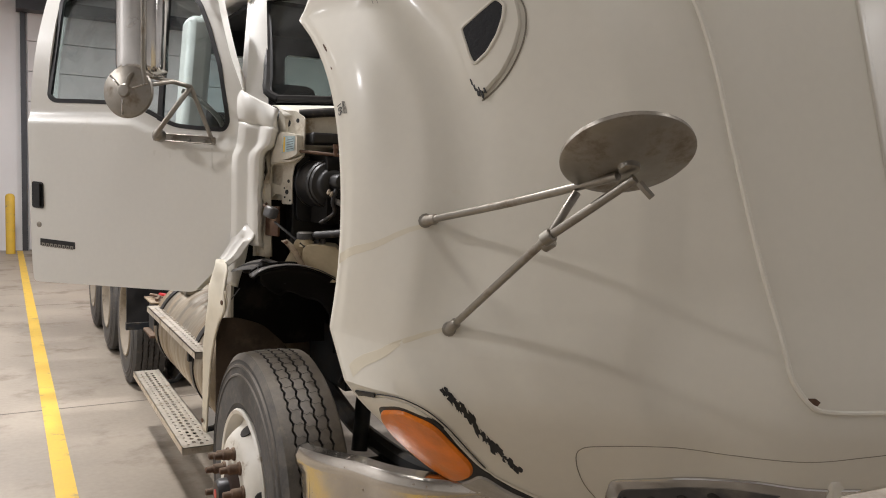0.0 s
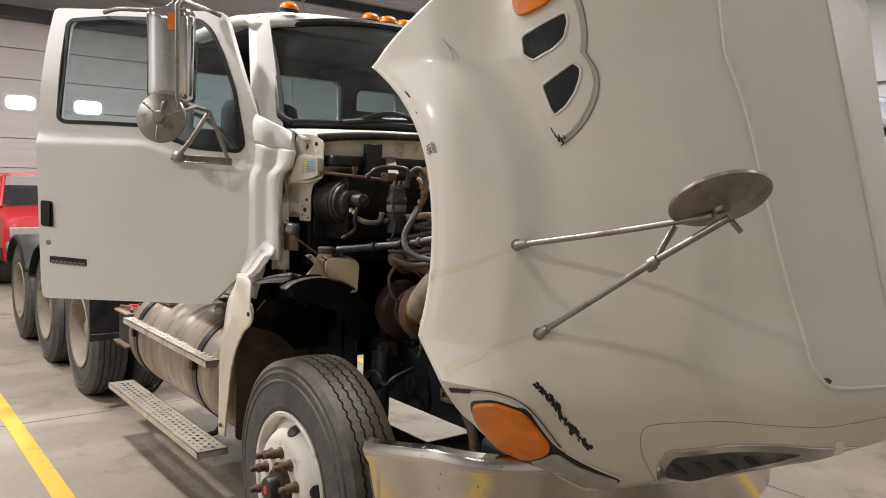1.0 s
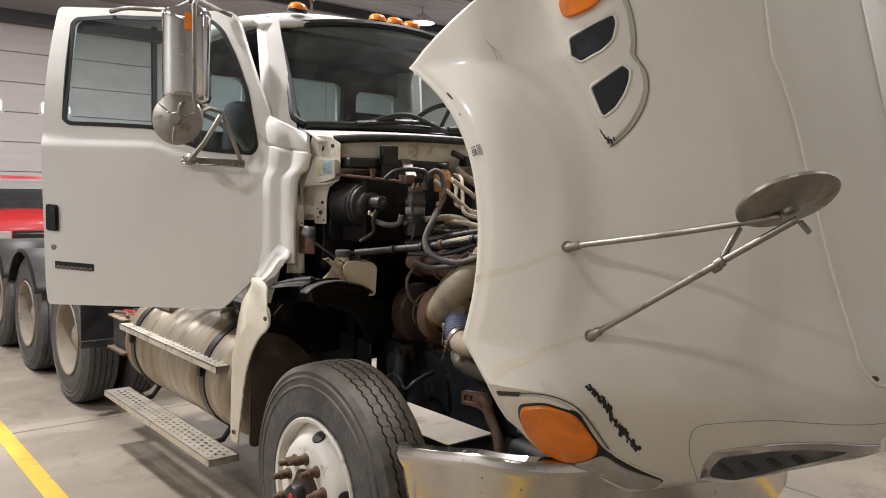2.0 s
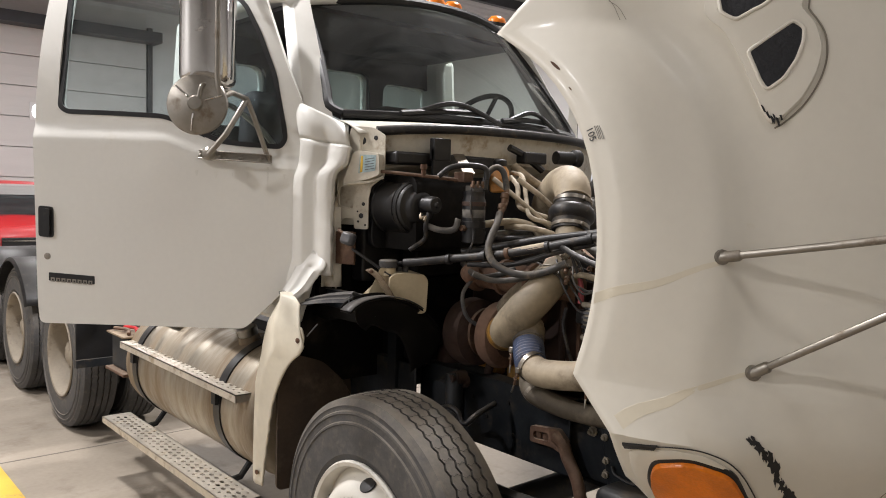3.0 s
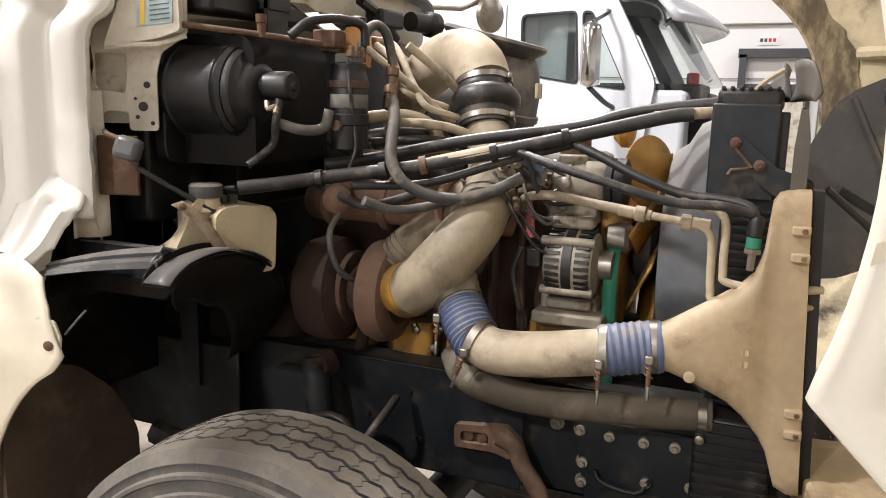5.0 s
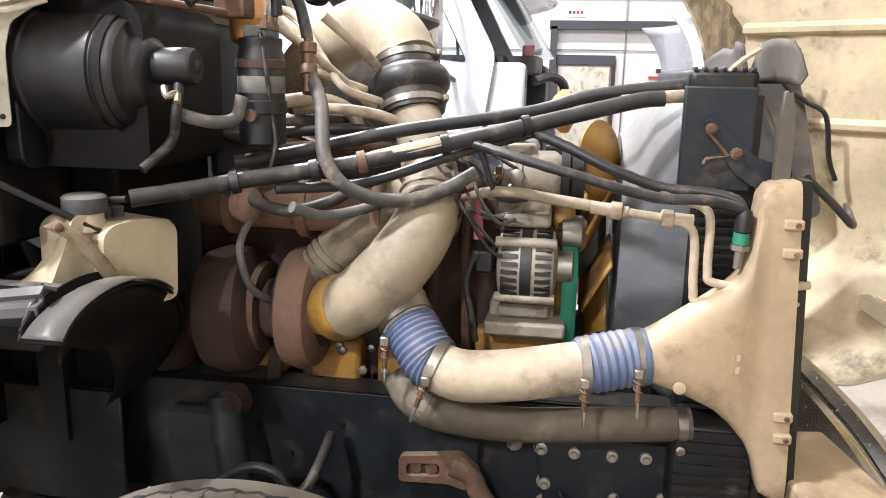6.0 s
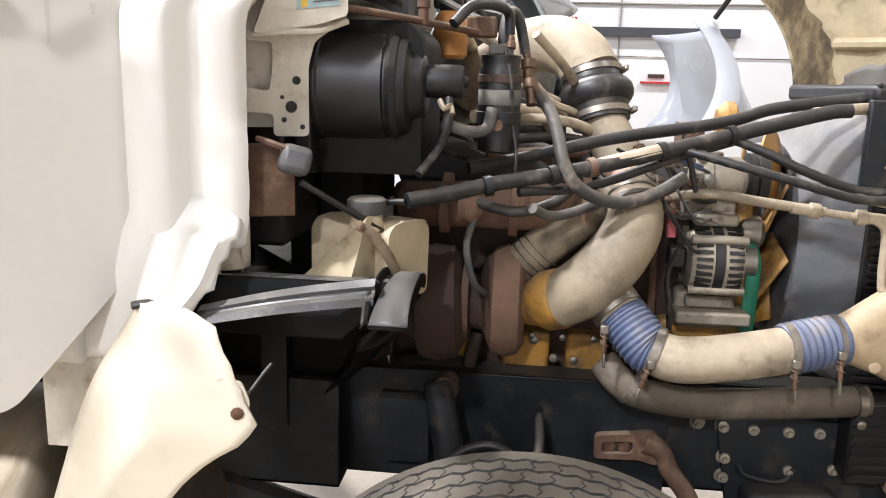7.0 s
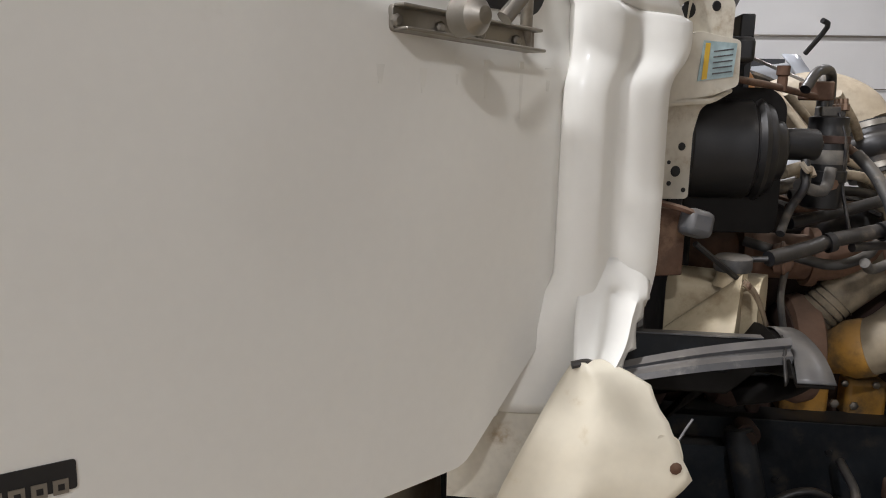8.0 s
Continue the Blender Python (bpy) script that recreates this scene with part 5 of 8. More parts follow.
# bumper
path = spline([(-0.975, -0.50, 0), (-0.972, -0.64, 0), (-0.94, -0.80, 0), (-0.865, -0.97, 0), (-0.72, -1.10, 0), (-0.45, -1.18, 0), (0, -1.21, 0), (0.45, -1.18, 0), (0.72, -1.10, 0), (0.865, -0.97, 0), (0.94, -0.80, 0), (0.972, -0.64, 0), (0.975, -0.50, 0)], 6)
rows = []
for i, p in enumerate(path):
    d = path[min(i + 1, len(path) - 1)] - path[max(i - 1, 0)]
    o = Vector((-d[1], d[0], 0)).normalized()
    o = o if o.dot(Vector((p[0], p[1] + 0.4, 0))) > 0 else -o
    end = max(0.0, 1 - min(i, len(path) - 1 - i) / 5)
    rise = 0.06 * min(1, min(i, len(path) - 1 - i) / 14)
    P = Vector(p)
    sec = [(-0.05, 0.80), (-0.04, 0.832), (-0.015, 0.846), (0.012, 0.838), (0.026, 0.815), (0.024, 0.79), (0.012, 0.765), (0.012, 0.52), (0.0, 0.49)]
    cut = Vector((0, -0.16 * end, 0))
    rows.append([P + o * a + Vector((0, 0, z + rise * (z > 0.7))) + cut * max(0, (0.84 - z) / 0.35) for a, z in sec])
bumper = part("bumper", grid_mesh(rows), CHROME_DULL, truck, "curved chrome bumper with rust pitting")
md = bumper.modifiers.new("sheet", "SOLIDIFY")
md.thickness, md.offset = 0.005, -1
part("bumper_bolt", lathe((-0.972, -0.61, 0.772), (-1, -0.1, 0), [(0, 0.03), (0.004, 0.028), (0.006, 0.014), (0.014, 0.013)], 8), RUST, bumper)
for x in (-0.68, 0.68):
    part("tow_hook", tube([(x, -0.90, 0.52), (x, -1.0, 0.47), (x, -1.0, 0.42), (x, -0.95, 0.40), (x, -0.91, 0.42)], 0.017, 8), FRAME, truck)
    part("hook_shank", rod((x * 0.6, -0.70, 0.66), (x, -0.90, 0.52), 0.02), FRAME, truck)

# fender extension behind the front wheel
rows = []
for f in np.linspace(0, 1, 44):
    z = 0.505 + 0.815 * f
    # rear and front edges of the extension, by height
    rear = float(np.interp(z, (0.50, 0.62, 0.91, 1.09, 1.16, 1.23, 1.28, 1.32), (0.835, 0.838, 0.825, 0.765, 0.735, 0.700, 0.672, 0.645)))
    front = float(np.interp(z, (0.50, 0.65, 0.85, 0.95, 1.01, 1.06, 1.10, 1.125, 1.17, 1.22, 1.26, 1.29, 1.32), (0.745, 0.715, 0.672, 0.625, 0.580, 0.530, 0.470, 0.450, 0.462, 0.490, 0.510, 0.535, 0.610)))
    front += 0.009 * noise.noise(Vector((z * 26, 4, 1))) + 0.006 * noise.noise(Vector((z * 80, 4, 6)))
    row = []
    ridge = 0.40 + 0.10 * (1 - f)
    for g in np.linspace(0, 1, 17):
        y = rear + (front - rear) * g
        bulge = (g / ridge) ** 0.85 if g < ridge else 1 - ((g - ridge) / (1 - ridge)) * (0.35 + 0.75 * f)
        row.append((-0.985 - 0.030 * bulge * (0.5 + 0.6 * f) + 0.035 * max(0, f - 0.85) / 0.15 + 0.003 * noise.noise(Vector((y * 14, z * 9, 3))), y, z))
    rows.append(row)
flare = part("fender_flare", grid_mesh(rows), FLARE_PAINT, truck, "cream fibreglass fender extension with broken edge")
md = flare.modifiers.new("sheet", "SOLIDIFY")
md.thickness, md.offset = 0.008, 0
for z, y, x in ((1.152, 0.476, -0.994), (0.56, 0.765, -1.008)):
    part("bolt_hole", lathe((x, y, z), (-1, -0.25, 0), [(0, 0.010), (0.003, 0.011), (0.004, 0.007), (0.005, 0.003)], 9), RUST, flare)
part("edge_tab", slab(Matrix(((0.3, 0, -0.95, -0.985), (-0.95, 0, -0.3, 0.50), (0, 1, 0, 0), (0, 0, 0, 1))), rounded([(-0.02, 1.115), (0.035, 1.125), (0.040, 1.165), (0.028, 1.20), (-0.01, 1.21)], 0.008), 0.006), FLARE_PAINT, flare, "torn rust stained edge tab")
part("hanging_strand", tube([(-0.955, 0.475, 1.165), (-0.94, 0.455, 1.195), (-0.93, 0.44, 1.215)], 0.0025, 5, 3), STRIP, flare)
part("flare_clip", tube([(-0.972, 0.655, 1.314), (-0.966, 0.630, 1.318), (-0.958, 0.61, 1.310)], 0.007, 8, 3), BLACK_SOFT, flare)
rear_edge = spline([(-0.878, 0.640, 1.485), (-0.908, 0.648, 1.415), (-0.935, 0.652, 1.365), (-0.966, 0.652, 1.316)], 5)
front_edge = spline([(-0.836, 0.522, 1.475), (-0.850, 0.514, 1.425), (-0.868, 0.530, 1.395), (-0.905, 0.548, 1.335), (-0.950, 0.580, 1.292)], 4)
rows = []
for i, f in enumerate(np.linspace(0, 1, 16)):
    a, b = Vector(rear_edge[i]), Vector(front_edge[i + (i > 7)])
    row = []
    for g in np.linspace(0, 1, 15):
        scoop = math.exp(-((g - 0.50 - 0.05 * f) / 0.15) ** 2) * min(1.0, max(0.0, (f - 0.22) / 0.10)) * (1.1 - 0.5 * f)
        fold = math.exp(-((g - 0.80) / 0.06) ** 2) * min(1.0, max(0.0, (f - 0.3) / 0.15))
        crisp = max(0.0, g - 0.88) / 0.12 * 0.010 * noise.noise(Vector((f * 9, 2.2, 7)))
        row.append(a.lerp(b, g) + Vector((-0.014, -0.006, 0)) * (math.sin(math.pi * g) * min(1, 2 * f)) + Vector((0.80, 0.40, 0.2)) * (0.020 * scoop) + Vector((-0.7, -0.5, 0.2)) * (0.009 * fold) + Vector((crisp, crisp, crisp)))
    rows.append(row)
nk = part("pillar_toe", grid_mesh(rows), WHITE, truck, "crumpled white lower end of the cowl panel")
md = nk.modifiers.new("sheet", "SOLIDIFY")
md.thickness, md.offset = 0.005, 0
part("splash_panel", slab(Matrix(((0, 0, 1, -0.90), (1, 0, 0, 0), (0, 1, 0, 0), (0, 0, 0, 1))), [(0.70, 1.02), (0.87, 1.02), (0.87, 1.185), (0.70, 1.205)], 0.012), FLANGE, truck)

# ---- the truck: engine bay ----
def loft_y(secs, n=28, power=4.0):
    """A casting lofted along y from rounded sections: (y, x, z, half width, half height, squareness)."""
    rows = []
    for y, x, z, hx, hz, pw in secs:
        row = []
        for i in range(n):
            a = 2 * math.pi * i / n
            c, d = math.cos(a), math.sin(a)
            row.append((x + hx * math.copysign(abs(c) ** (2 / pw), c), y, z + hz * math.copysign(abs(d) ** (2 / pw), d)))
        rows.append(row)
    bm = grid_mesh(rows, True)
    bm.faces.new([v for v in list(bm.verts)[:n]])
    bm.faces.new([v for v in list(bm.verts)[-n:]])
    bmesh.ops.recalc_face_normals(bm, faces=bm.faces)
    return bm


def band(p, axis, r, w, mat, parent, bolt=None):
    """A hose clamp: a thin band with a tightening bolt."""
    b = part("clamp", lathe(Vector(p) - Vector(axis).normalized() * w / 2, axis, [(0, r), (0.0008, r + 0.002), (w - 0.0008, r + 0.002), (w, r)], 32, False), mat, parent, "steel hose clamp")
    if bolt:
        q, d = Vector(p) + Vector(bolt[0]), Vector(bolt[1])
        part("lug", box(q, (0.022, 0.018, 0.02)), STEEL, b, bevel=0.003)
        part("bolt", rod(q, q + d * 0.055, 0.005, 8), COPPER, b)
        part("spring", tube([q + d * (0.01 + 0.0022 * k) + 0.008 * Vector((math.cos(k * 0.9), math.sin(k * 0.9), 0)) for k in range(14)], 0.0018, 5, 1, smooth=False), COPPER, b)
        part("bolt_tip", rod(q + d * 0.05, q + d * 0.085, 0.0035, 6), STEEL, b)
    return b


engine = part("engine_block", box((0.0, -0.06, 1.12), (0.40, 0.86, 0.62)), RUST_DARK, truck, "grimy diesel engine block with yellow castings", bevel=0.02)
part("valve_cover", box((0.03, -0.02, 1.47), (0.34, 0.78, 0.12)), GREY_DUSTY, engine, bevel=0.03)
for y, w in ((0.20, 0.11), (0.02, 0.12), (-0.13, 0.10)):
    part("side_cover", box((-0.23, y, 1.03), (0.07, w, 0.10)), YELLOW_ENGINE, engine, "yellow painted engine side cover", bevel=0.012)
part("starter", lathe((-0.27, 0.34, 0.95), (0, -1, 0), [(0, 0.05), (0.02, 0.06), (0.16, 0.06), (0.18, 0.05)], 20), FRAME, engine)
part("front_cover", box((-0.05, -0.48, 1.15), (0.34, 0.05, 0.6)), YELLOW_ENGINE, engine, bevel=0.02)
part("oil_pan", box((0, -0.05, 0.74), (0.34, 0.8, 0.22)), FRAME, engine, bevel=0.03)
for k in range(6):
    part("cover_bolt", lathe((-0.268, 0.23 - 0.075 * k, 1.075), (-1, 0, 0), [(0, 0.009), (0.008, 0.009), (0.010, 0.005)], 6), STEEL, engine)

# intake elbow, boot and crossing pipe
elbow = part("intake_elbow", tube([(0.10, 0.22, 1.655, 0.066), (0.05, 0.16, 1.705, 0.069), (0.0, 0.06, 1.768, 0.071), (-0.04, -0.02, 1.780, 0.072), (-0.085, -0.08, 1.752, 0.072), (-0.115, -0.11, 1.705, 0.071)], 0.071, 32, 8), BEIGE, truck, "dusty cream intake elbow")
ax = Vector((-0.35, -0.22, -0.9)).normalized()
b0 = Vector((-0.112, -0.108, 1.712))
part("boot", lathe(b0, ax, [(0, 0.072), (0.03, 0.074), (0.038, 0.077), (0.044, 0.086), (0.056, 0.092), (0.068, 0.093), (0.080, 0.090), (0.090, 0.082), (0.095, 0.075), (0.105, 0.0725), (0.135, 0.071)], 36), BLACK_SOFT, elbow, "black rubber intake boot")
for d in (0.012, 0.118):
    band(b0 + ax * d, ax, 0.0745 if d < 0.1 else 0.073, 0.016, STEEL, elbow)
    part("clamp_screw", box(b0 + ax * d + Vector((-0.02, -0.076, 0.02)), (0.03, 0.012, 0.014), (0, 20, 20)), STEEL, elbow, bevel=0.003)
end = b0 + ax * 0.125
cross = part("charge_pipe", tube([tuple(end) + (0.055,), (-0.205, -0.165, 1.545, 0.056), (-0.285, -0.20, 1.46, 0.06), (-0.375, -0.205, 1.385, 0.064), (-0.425, -0.165, 1.315, 0.067), (-0.43, -0.10, 1.245, 0.067), (-0.405, -0.045, 1.205, 0.064)], 0.06, 30, 6), DUSTY_PIPE, truck, "dusty cream turbo pipe")
band((-0.345, -0.208, 1.41), (-0.62, -0.1, -0.55), 0.0655, 0.012, GREY_DUSTY, cross)
band((-0.325, -0.206, 1.428), (-0.62, -0.1, -0.55), 0.064, 0.006, STEEL, cross)
part("stain_label", lathe((-0.27, -0.193, 1.475), (-0.6, -0.2, -0.65), [(0, 0.0592), (0.0005, 0.0602), (0.03, 0.0612), (0.031, 0.0602)], 30, False), material("faded_red_label", (0.5, 0.33, 0.25), 0.6, vary=0.3, scale=30), cross)
part("turbo_nozzle", lathe((-0.415, -0.06, 1.215), (0.55, 0.75, -0.35), [(0, 0.066), (0.01, 0.069), (0.045, 0.069), (0.075, 0.055), (0.10, 0.05)], 30), YELLOW_ENGINE, cross, "yellow turbo outlet")
part("return_pipe", tube([(-0.315, 0.06, 1.235), (-0.32, 0.0, 1.30), (-0.32, -0.08, 1.37), (-0.30, -0.16, 1.43)], 0.05, 24, 6), DUSTY_PIPE, truck, "dusty corrugated turbo inlet pipe")
for k in range(5):
    p = Vector((-0.316, 0.045 - 0.012 * k, 1.252 + 0.0125 * k))
    part("corrugation", lathe(p, (0, -0.66, 0.72), [(-0.004, 0.05), (0, 0.055), (0.004, 0.05)], 24, False), STEEL, truck)
turbo = part("turbocharger", lathe((-0.30, 0.02, 1.17), (-0.05, 1, -0.05), [(0, 0.05), (0.01, 0.085), (0.03, 0.115), (0.06, 0.122), (0.09, 0.115), (0.11, 0.07), (0.15, 0.06), (0.155, 0.10), (0.17, 0.135), (0.22, 0.142), (0.26, 0.13), (0.27, 0.09), (0.30, 0.075)], 36), RUST_DARK, truck, "rusty brown turbocharger housing")
part("scroll", lathe((-0.30, 0.07, 1.17), (0, 1, 0), [(-0.045, 0.10), (-0.03, 0.128), (0.0, 0.137), (0.03, 0.128), (0.045, 0.10)], 32), RUST_WARM, turbo)
part("vband", lathe((-0.30, 0.165, 1.165), (0, 1, 0), [(-0.01, 0.08), (-0.008, 0.10), (0.008, 0.10), (0.01, 0.08)], 32), RUST, turbo)
part("exhaust_manifold", tube([(-0.22, 0.32, 1.38), (-0.30, 0.16, 1.40), (-0.31, 0.04, 1.40), (-0.29, -0.10, 1.40), (-0.22, -0.24, 1.38)], 0.055, 20, 5), RUST_WARM, turbo, "rusted exhaust manifold")
for y in (0.22, 0.06, -0.10):
    part("manifold_flange", lathe((-0.30, y, 1.40), (0, 1, 0.05), [(-0.012, 0.055), (-0.01, 0.072), (0.01, 0.072), (0.012, 0.055)], 20), RUST_WARM, turbo)
part("actuator", lathe((-0.40, 0.18, 1.41), (-0.3, -0.9, 0.1), [(0, 0.02), (0.008, 0.034), (0.024, 0.036), (0.026, 0.040), (0.032, 0.040), (0.034, 0.034), (0.045, 0.028), (0.052, 0.012)], 20), RUST_WARM, turbo)
part("downpipe", tube([(-0.28, 0.30, 1.16), (-0.26, 0.40, 1.08), (-0.25, 0.46, 0.90), (-0.25, 0.50, 0.70)], 0.06, 18, 5), RUST_DARK, turbo)
part("oil_line", tube([(-0.40, 0.14, 1.40), (-0.44, 0.16, 1.33), (-0.43, 0.14, 1.24), (-0.36, 0.10, 1.19)], 0.008, 8, 6), GREY_DUSTY, turbo)
part("oil_drain", tube([(-0.28, 0.14, 1.08), (-0.29, 0.16, 0.98), (-0.26, 0.18, 0.9)], 0.018, 10, 4), RUST_DARK, turbo)

# charge air pipe with blue silicone hoses
cac = part("cold_pipe", tube([(-0.475, -0.245, 1.125), (-0.49, -0.30, 1.113), (-0.485, -0.39, 1.118), (-0.468, -0.52, 1.138), (-0.46, -0.56, 1.145)], 0.05, 28, 6), BEIGE, truck, "dusty beige charge air pipe")
part("stub", tube([(-0.36, -0.13, 1.245), (-0.41, -0.165, 1.205), (-0.43, -0.19, 1.185)], 0.052, 24, 5), BEIGE, cac)
part("coupling_cup", lathe((-0.392, -0.150, 1.224), Vector((-0.04, -0.045, -0.045)), [(-0.012, 0.050), (-0.008, 0.061), (0.0, 0.064), (0.006, 0.061), (0.012, 0.0585), (0.018, 0.0615), (0.024, 0.0585), (0.046, 0.0575), (0.050, 0.050)], 32), DUSTY_PIPE, cac, "grimy tan coupling cup")
part("blue_hose", tube([(-0.427, -0.186, 1.188, 0.053), (-0.438, -0.198, 1.175, 0.054), (-0.455, -0.218, 1.153, 0.054), (-0.47, -0.24, 1.13, 0.054), (-0.478, -0.258, 1.122, 0.053)], 0.054, 28, 6, wave=0.07), BLUE_HOSE, cac, "faded blue silicone coupling")
part("blue_hose", tube([(-0.466, -0.525, 1.14, 0.053), (-0.458, -0.555, 1.146, 0.054), (-0.45, -0.585, 1.151, 0.054), (-0.442, -0.615, 1.156, 0.054), (-0.436, -0.65, 1.16, 0.053)], 0.054, 28, 4, wave=0.055), BLUE_HOSE, cac, "faded blue silicone coupling")
dn = Vector((-0.15, -0.02, -1)).normalized()
band((-0.477, -0.253, 1.124), (-0.15, -0.9, -0.3), 0.055, 0.02, STEEL, cac, ((-0.055, 0.012, -0.01), dn + Vector((0.1, 0.35, 0))))
band((-0.42, -0.178, 1.195), (-0.5, -0.55, -0.6), 0.056, 0.016, STEEL, cac, ((-0.05, 0.03, -0.03), dn))
band((-0.464, -0.535, 1.142), (0.1, -1, 0.1), 0.0545, 0.018, STEEL, cac, ((-0.056, 0, -0.012), dn))
band((-0.438, -0.632, 1.158), (0.1, -1, 0.1), 0.0545, 0.018, STEEL, cac, ((-0.056, 0, -0.012), dn))

# cooler tank funnel and radiator
bm = loft_y([(-0.635, -0.437, 1.158, 0.05, 0.05, 2), (-0.665, -0.43, 1.166, 0.055, 0.057, 2.2), (-0.722, -0.42, 1.174, 0.058, 0.085, 2.8), (-0.782, -0.405, 1.178, 0.058, 0.12, 3.4), (-0.813, -0.395, 1.178, 0.056, 0.149, 4), (-0.830, -0.388, 1.192, 0.054, 0.186, 5), (-0.842, -0.384, 1.232, 0.052, 0.243, 6), (-0.856, -0.380, 1.224, 0.050, 0.268, 6), (-0.872, -0.377, 1.190, 0.050, 0.306, 7), (-0.895, -0.375, 1.185, 0.050, 0.315, 7), (-0.918, -0.372, 1.185, 0.048, 0.315, 7)], 48)
for v in bm.verts:
    v.co.y += 0.055 * (v.co.z - 1.2) * min(1.0, max(0.0, (-0.80 - v.co.y) / 0.08))
tank_f = part("cooler_tank", bm, TAN, truck, "tan cast charge cooler end tank with raised marks")
part("edge_seal", slab(Matrix(((0, 0, -1, -0.340), (1, 0, 0, 0), (0, 1, 0, 0), (0, 0, 0, 1))), [(-0.905, 1.50), (-0.925, 1.50), (-0.958, 0.87), (-0.938, 0.87)], 0.05), BLACK, tank_f, "black rubber edge seal")
part("flange_post", slab(Matrix(((0, 0, -1, -0.345), (1, 0, 0, 0), (0, 1, 0, 0), (0, 0, 0, 1))), rounded([(-0.862, 1.45), (-0.862, 1.58), (-0.868, 1.66), (-0.880, 1.66), (-0.890, 1.60), (-0.892, 1.45)], 0.01), 0.02), BAFFLE, tank_f, "dusty upright flange", bevel=0.006)
for y, z, r in ((-0.70, 1.195, 0.012), (-0.70, 1.155, 0.012), (-0.71, 1.115, 0.012), (-0.735, 1.158, 0.009)):
    part("boss", lathe((-0.478 + 0.3 * max(0, -0.70 - y), y, z), (-1, 0, 0), [(-0.01, r), (0.0005, r), (0.0015, r * 0.8)], 16), TAN, tank_f)
for z in (1.175, 1.150):
    for k in range(4):
        part("cast_mark", box((-0.4575 + 0.002 * k, -0.775 - 0.013 * k, z), (0.003, 0.007, 0.013)), TAN, tank_f)
for z in (1.372, 1.425, 1.055, 1.012):
    b = part("fin_bracket", box((-0.425, -0.902 + 0.055 * (z - 1.2), z), (0.022, 0.034, 0.018)), TAN, tank_f, bevel=0.003)
    part("bracket_bolt", lathe((-0.436, -0.908 + 0.055 * (z - 1.2), z), (-1, 0, 0), [(0, 0.006), (0.004, 0.005)], 6), RUST, b)
radiator = part("radiator", box((0.0, -0.79, 1.25), (0.58, 0.12, 0.80)), BLACK, truck, "black radiator core with side plate", bevel=0.004)
for k in range(30):
    part("fin", box((-0.298, -0.79, 0.92 + 0.018 * k), (0.01, 0.10, 0.006)), BLACK, radiator)
part("side_plate", box((-0.30, -0.765, 1.565), (0.02, 0.135, 0.20)), FRAME, radiator, bevel=0.004)
part("top_tank", box((0.0, -0.77, 1.675), (0.60, 0.13, 0.045)), BLACK, radiator, bevel=0.012)
for k in range(7):
    part("crimp", box((-0.29, -0.715 - 0.018 * k, 1.697), (0.022, 0.008, 0.008)), BLACK, radiator, bevel=0.002)
br = part("rad_bracket", slab(Matrix(((0, 0, -1, -0.312), (1, 0, 0, 0), (0, 1, 0, 0), (0, 0, 0, 1))), rounded([(-0.735, 1.60), (-0.755, 1.605), (-0.835, 1.535), (-0.905, 1.515), (-0.905, 1.48), (-0.84, 1.475), (-0.80, 1.50), (-0.745, 1.578)], 0.008), 0.008), FRAME, radiator, "black bracket with rusty edges", bevel=0.002)
part("rust_slot", tube([(-0.322, -0.745, 1.578), (-0.322, -0.785, 1.535), (-0.322, -0.745, 1.528), (-0.322, -0.74, 1.518)], 0.004, 6, smooth=False), RUST, br)
for y, z in ((-0.75, 1.585), (-0.80, 1.54), (-0.893, 1.498)):
    part("bracket_bolt", lathe((-0.32, y, z), (-1, 0, 0), [(0, 0.012), (0.006, 0.012), (0.008, 0.006), (0.012, 0.006)], 8), RUST, br)
part("lower_shield", box((-0.33, -0.80, 0.90), (0.10, 0.16, 0.20)), BLACK, radiator, bevel=0.01)
for k in range(8):
    part("shield_rib", box((-0.383, -0.80, 0.82 + 0.024 * k), (0.008, 0.15, 0.008)), BLACK, radiator)
part("rad_support", box((-0.36, -0.90, 0.80), (0.16, 0.18, 0.03)), RUST, radiator, bevel=0.006)
# rubber baffles standing on the radiator
for x0, y0, x1, y1, h, sway in ((0.14, -0.80, -0.13, -0.848, 0.082, 1.0), (-0.125, -0.845, -0.36, -0.888, 0.078, 1.7)):
    rows = [[(x0 + (x1 - x0) * f, y0 + (y1 - y0) * f + 0.02 * math.sin(5 * f + 3 * sway) * g, 1.672 + h * g * (1 - 0.45 * max(0, 0.25 - f) / 0.25 * (sway < 1.5) - 0.7 * max(0, f - 0.88) / 0.12 * (sway > 1.5)) + 0.006 * math.sin(9 * f + sway) * g) for f in np.linspace(0, 1, 14)] for g in np.linspace(0, 1, 6)]
    bf = part("rubber_baffle", grid_mesh(rows), BAFFLE, radiator, "brown grey rubber air baffle")
    md = bf.modifiers.new("sheet", "SOLIDIFY")
    md.thickness = 0.005
part("baffle_stay", tube([(-0.29, -0.775, 1.69), (-0.295, -0.80, 1.715), (-0.29, -0.83, 1.735)], 0.006, 6, 3), BEIGE, radiator)
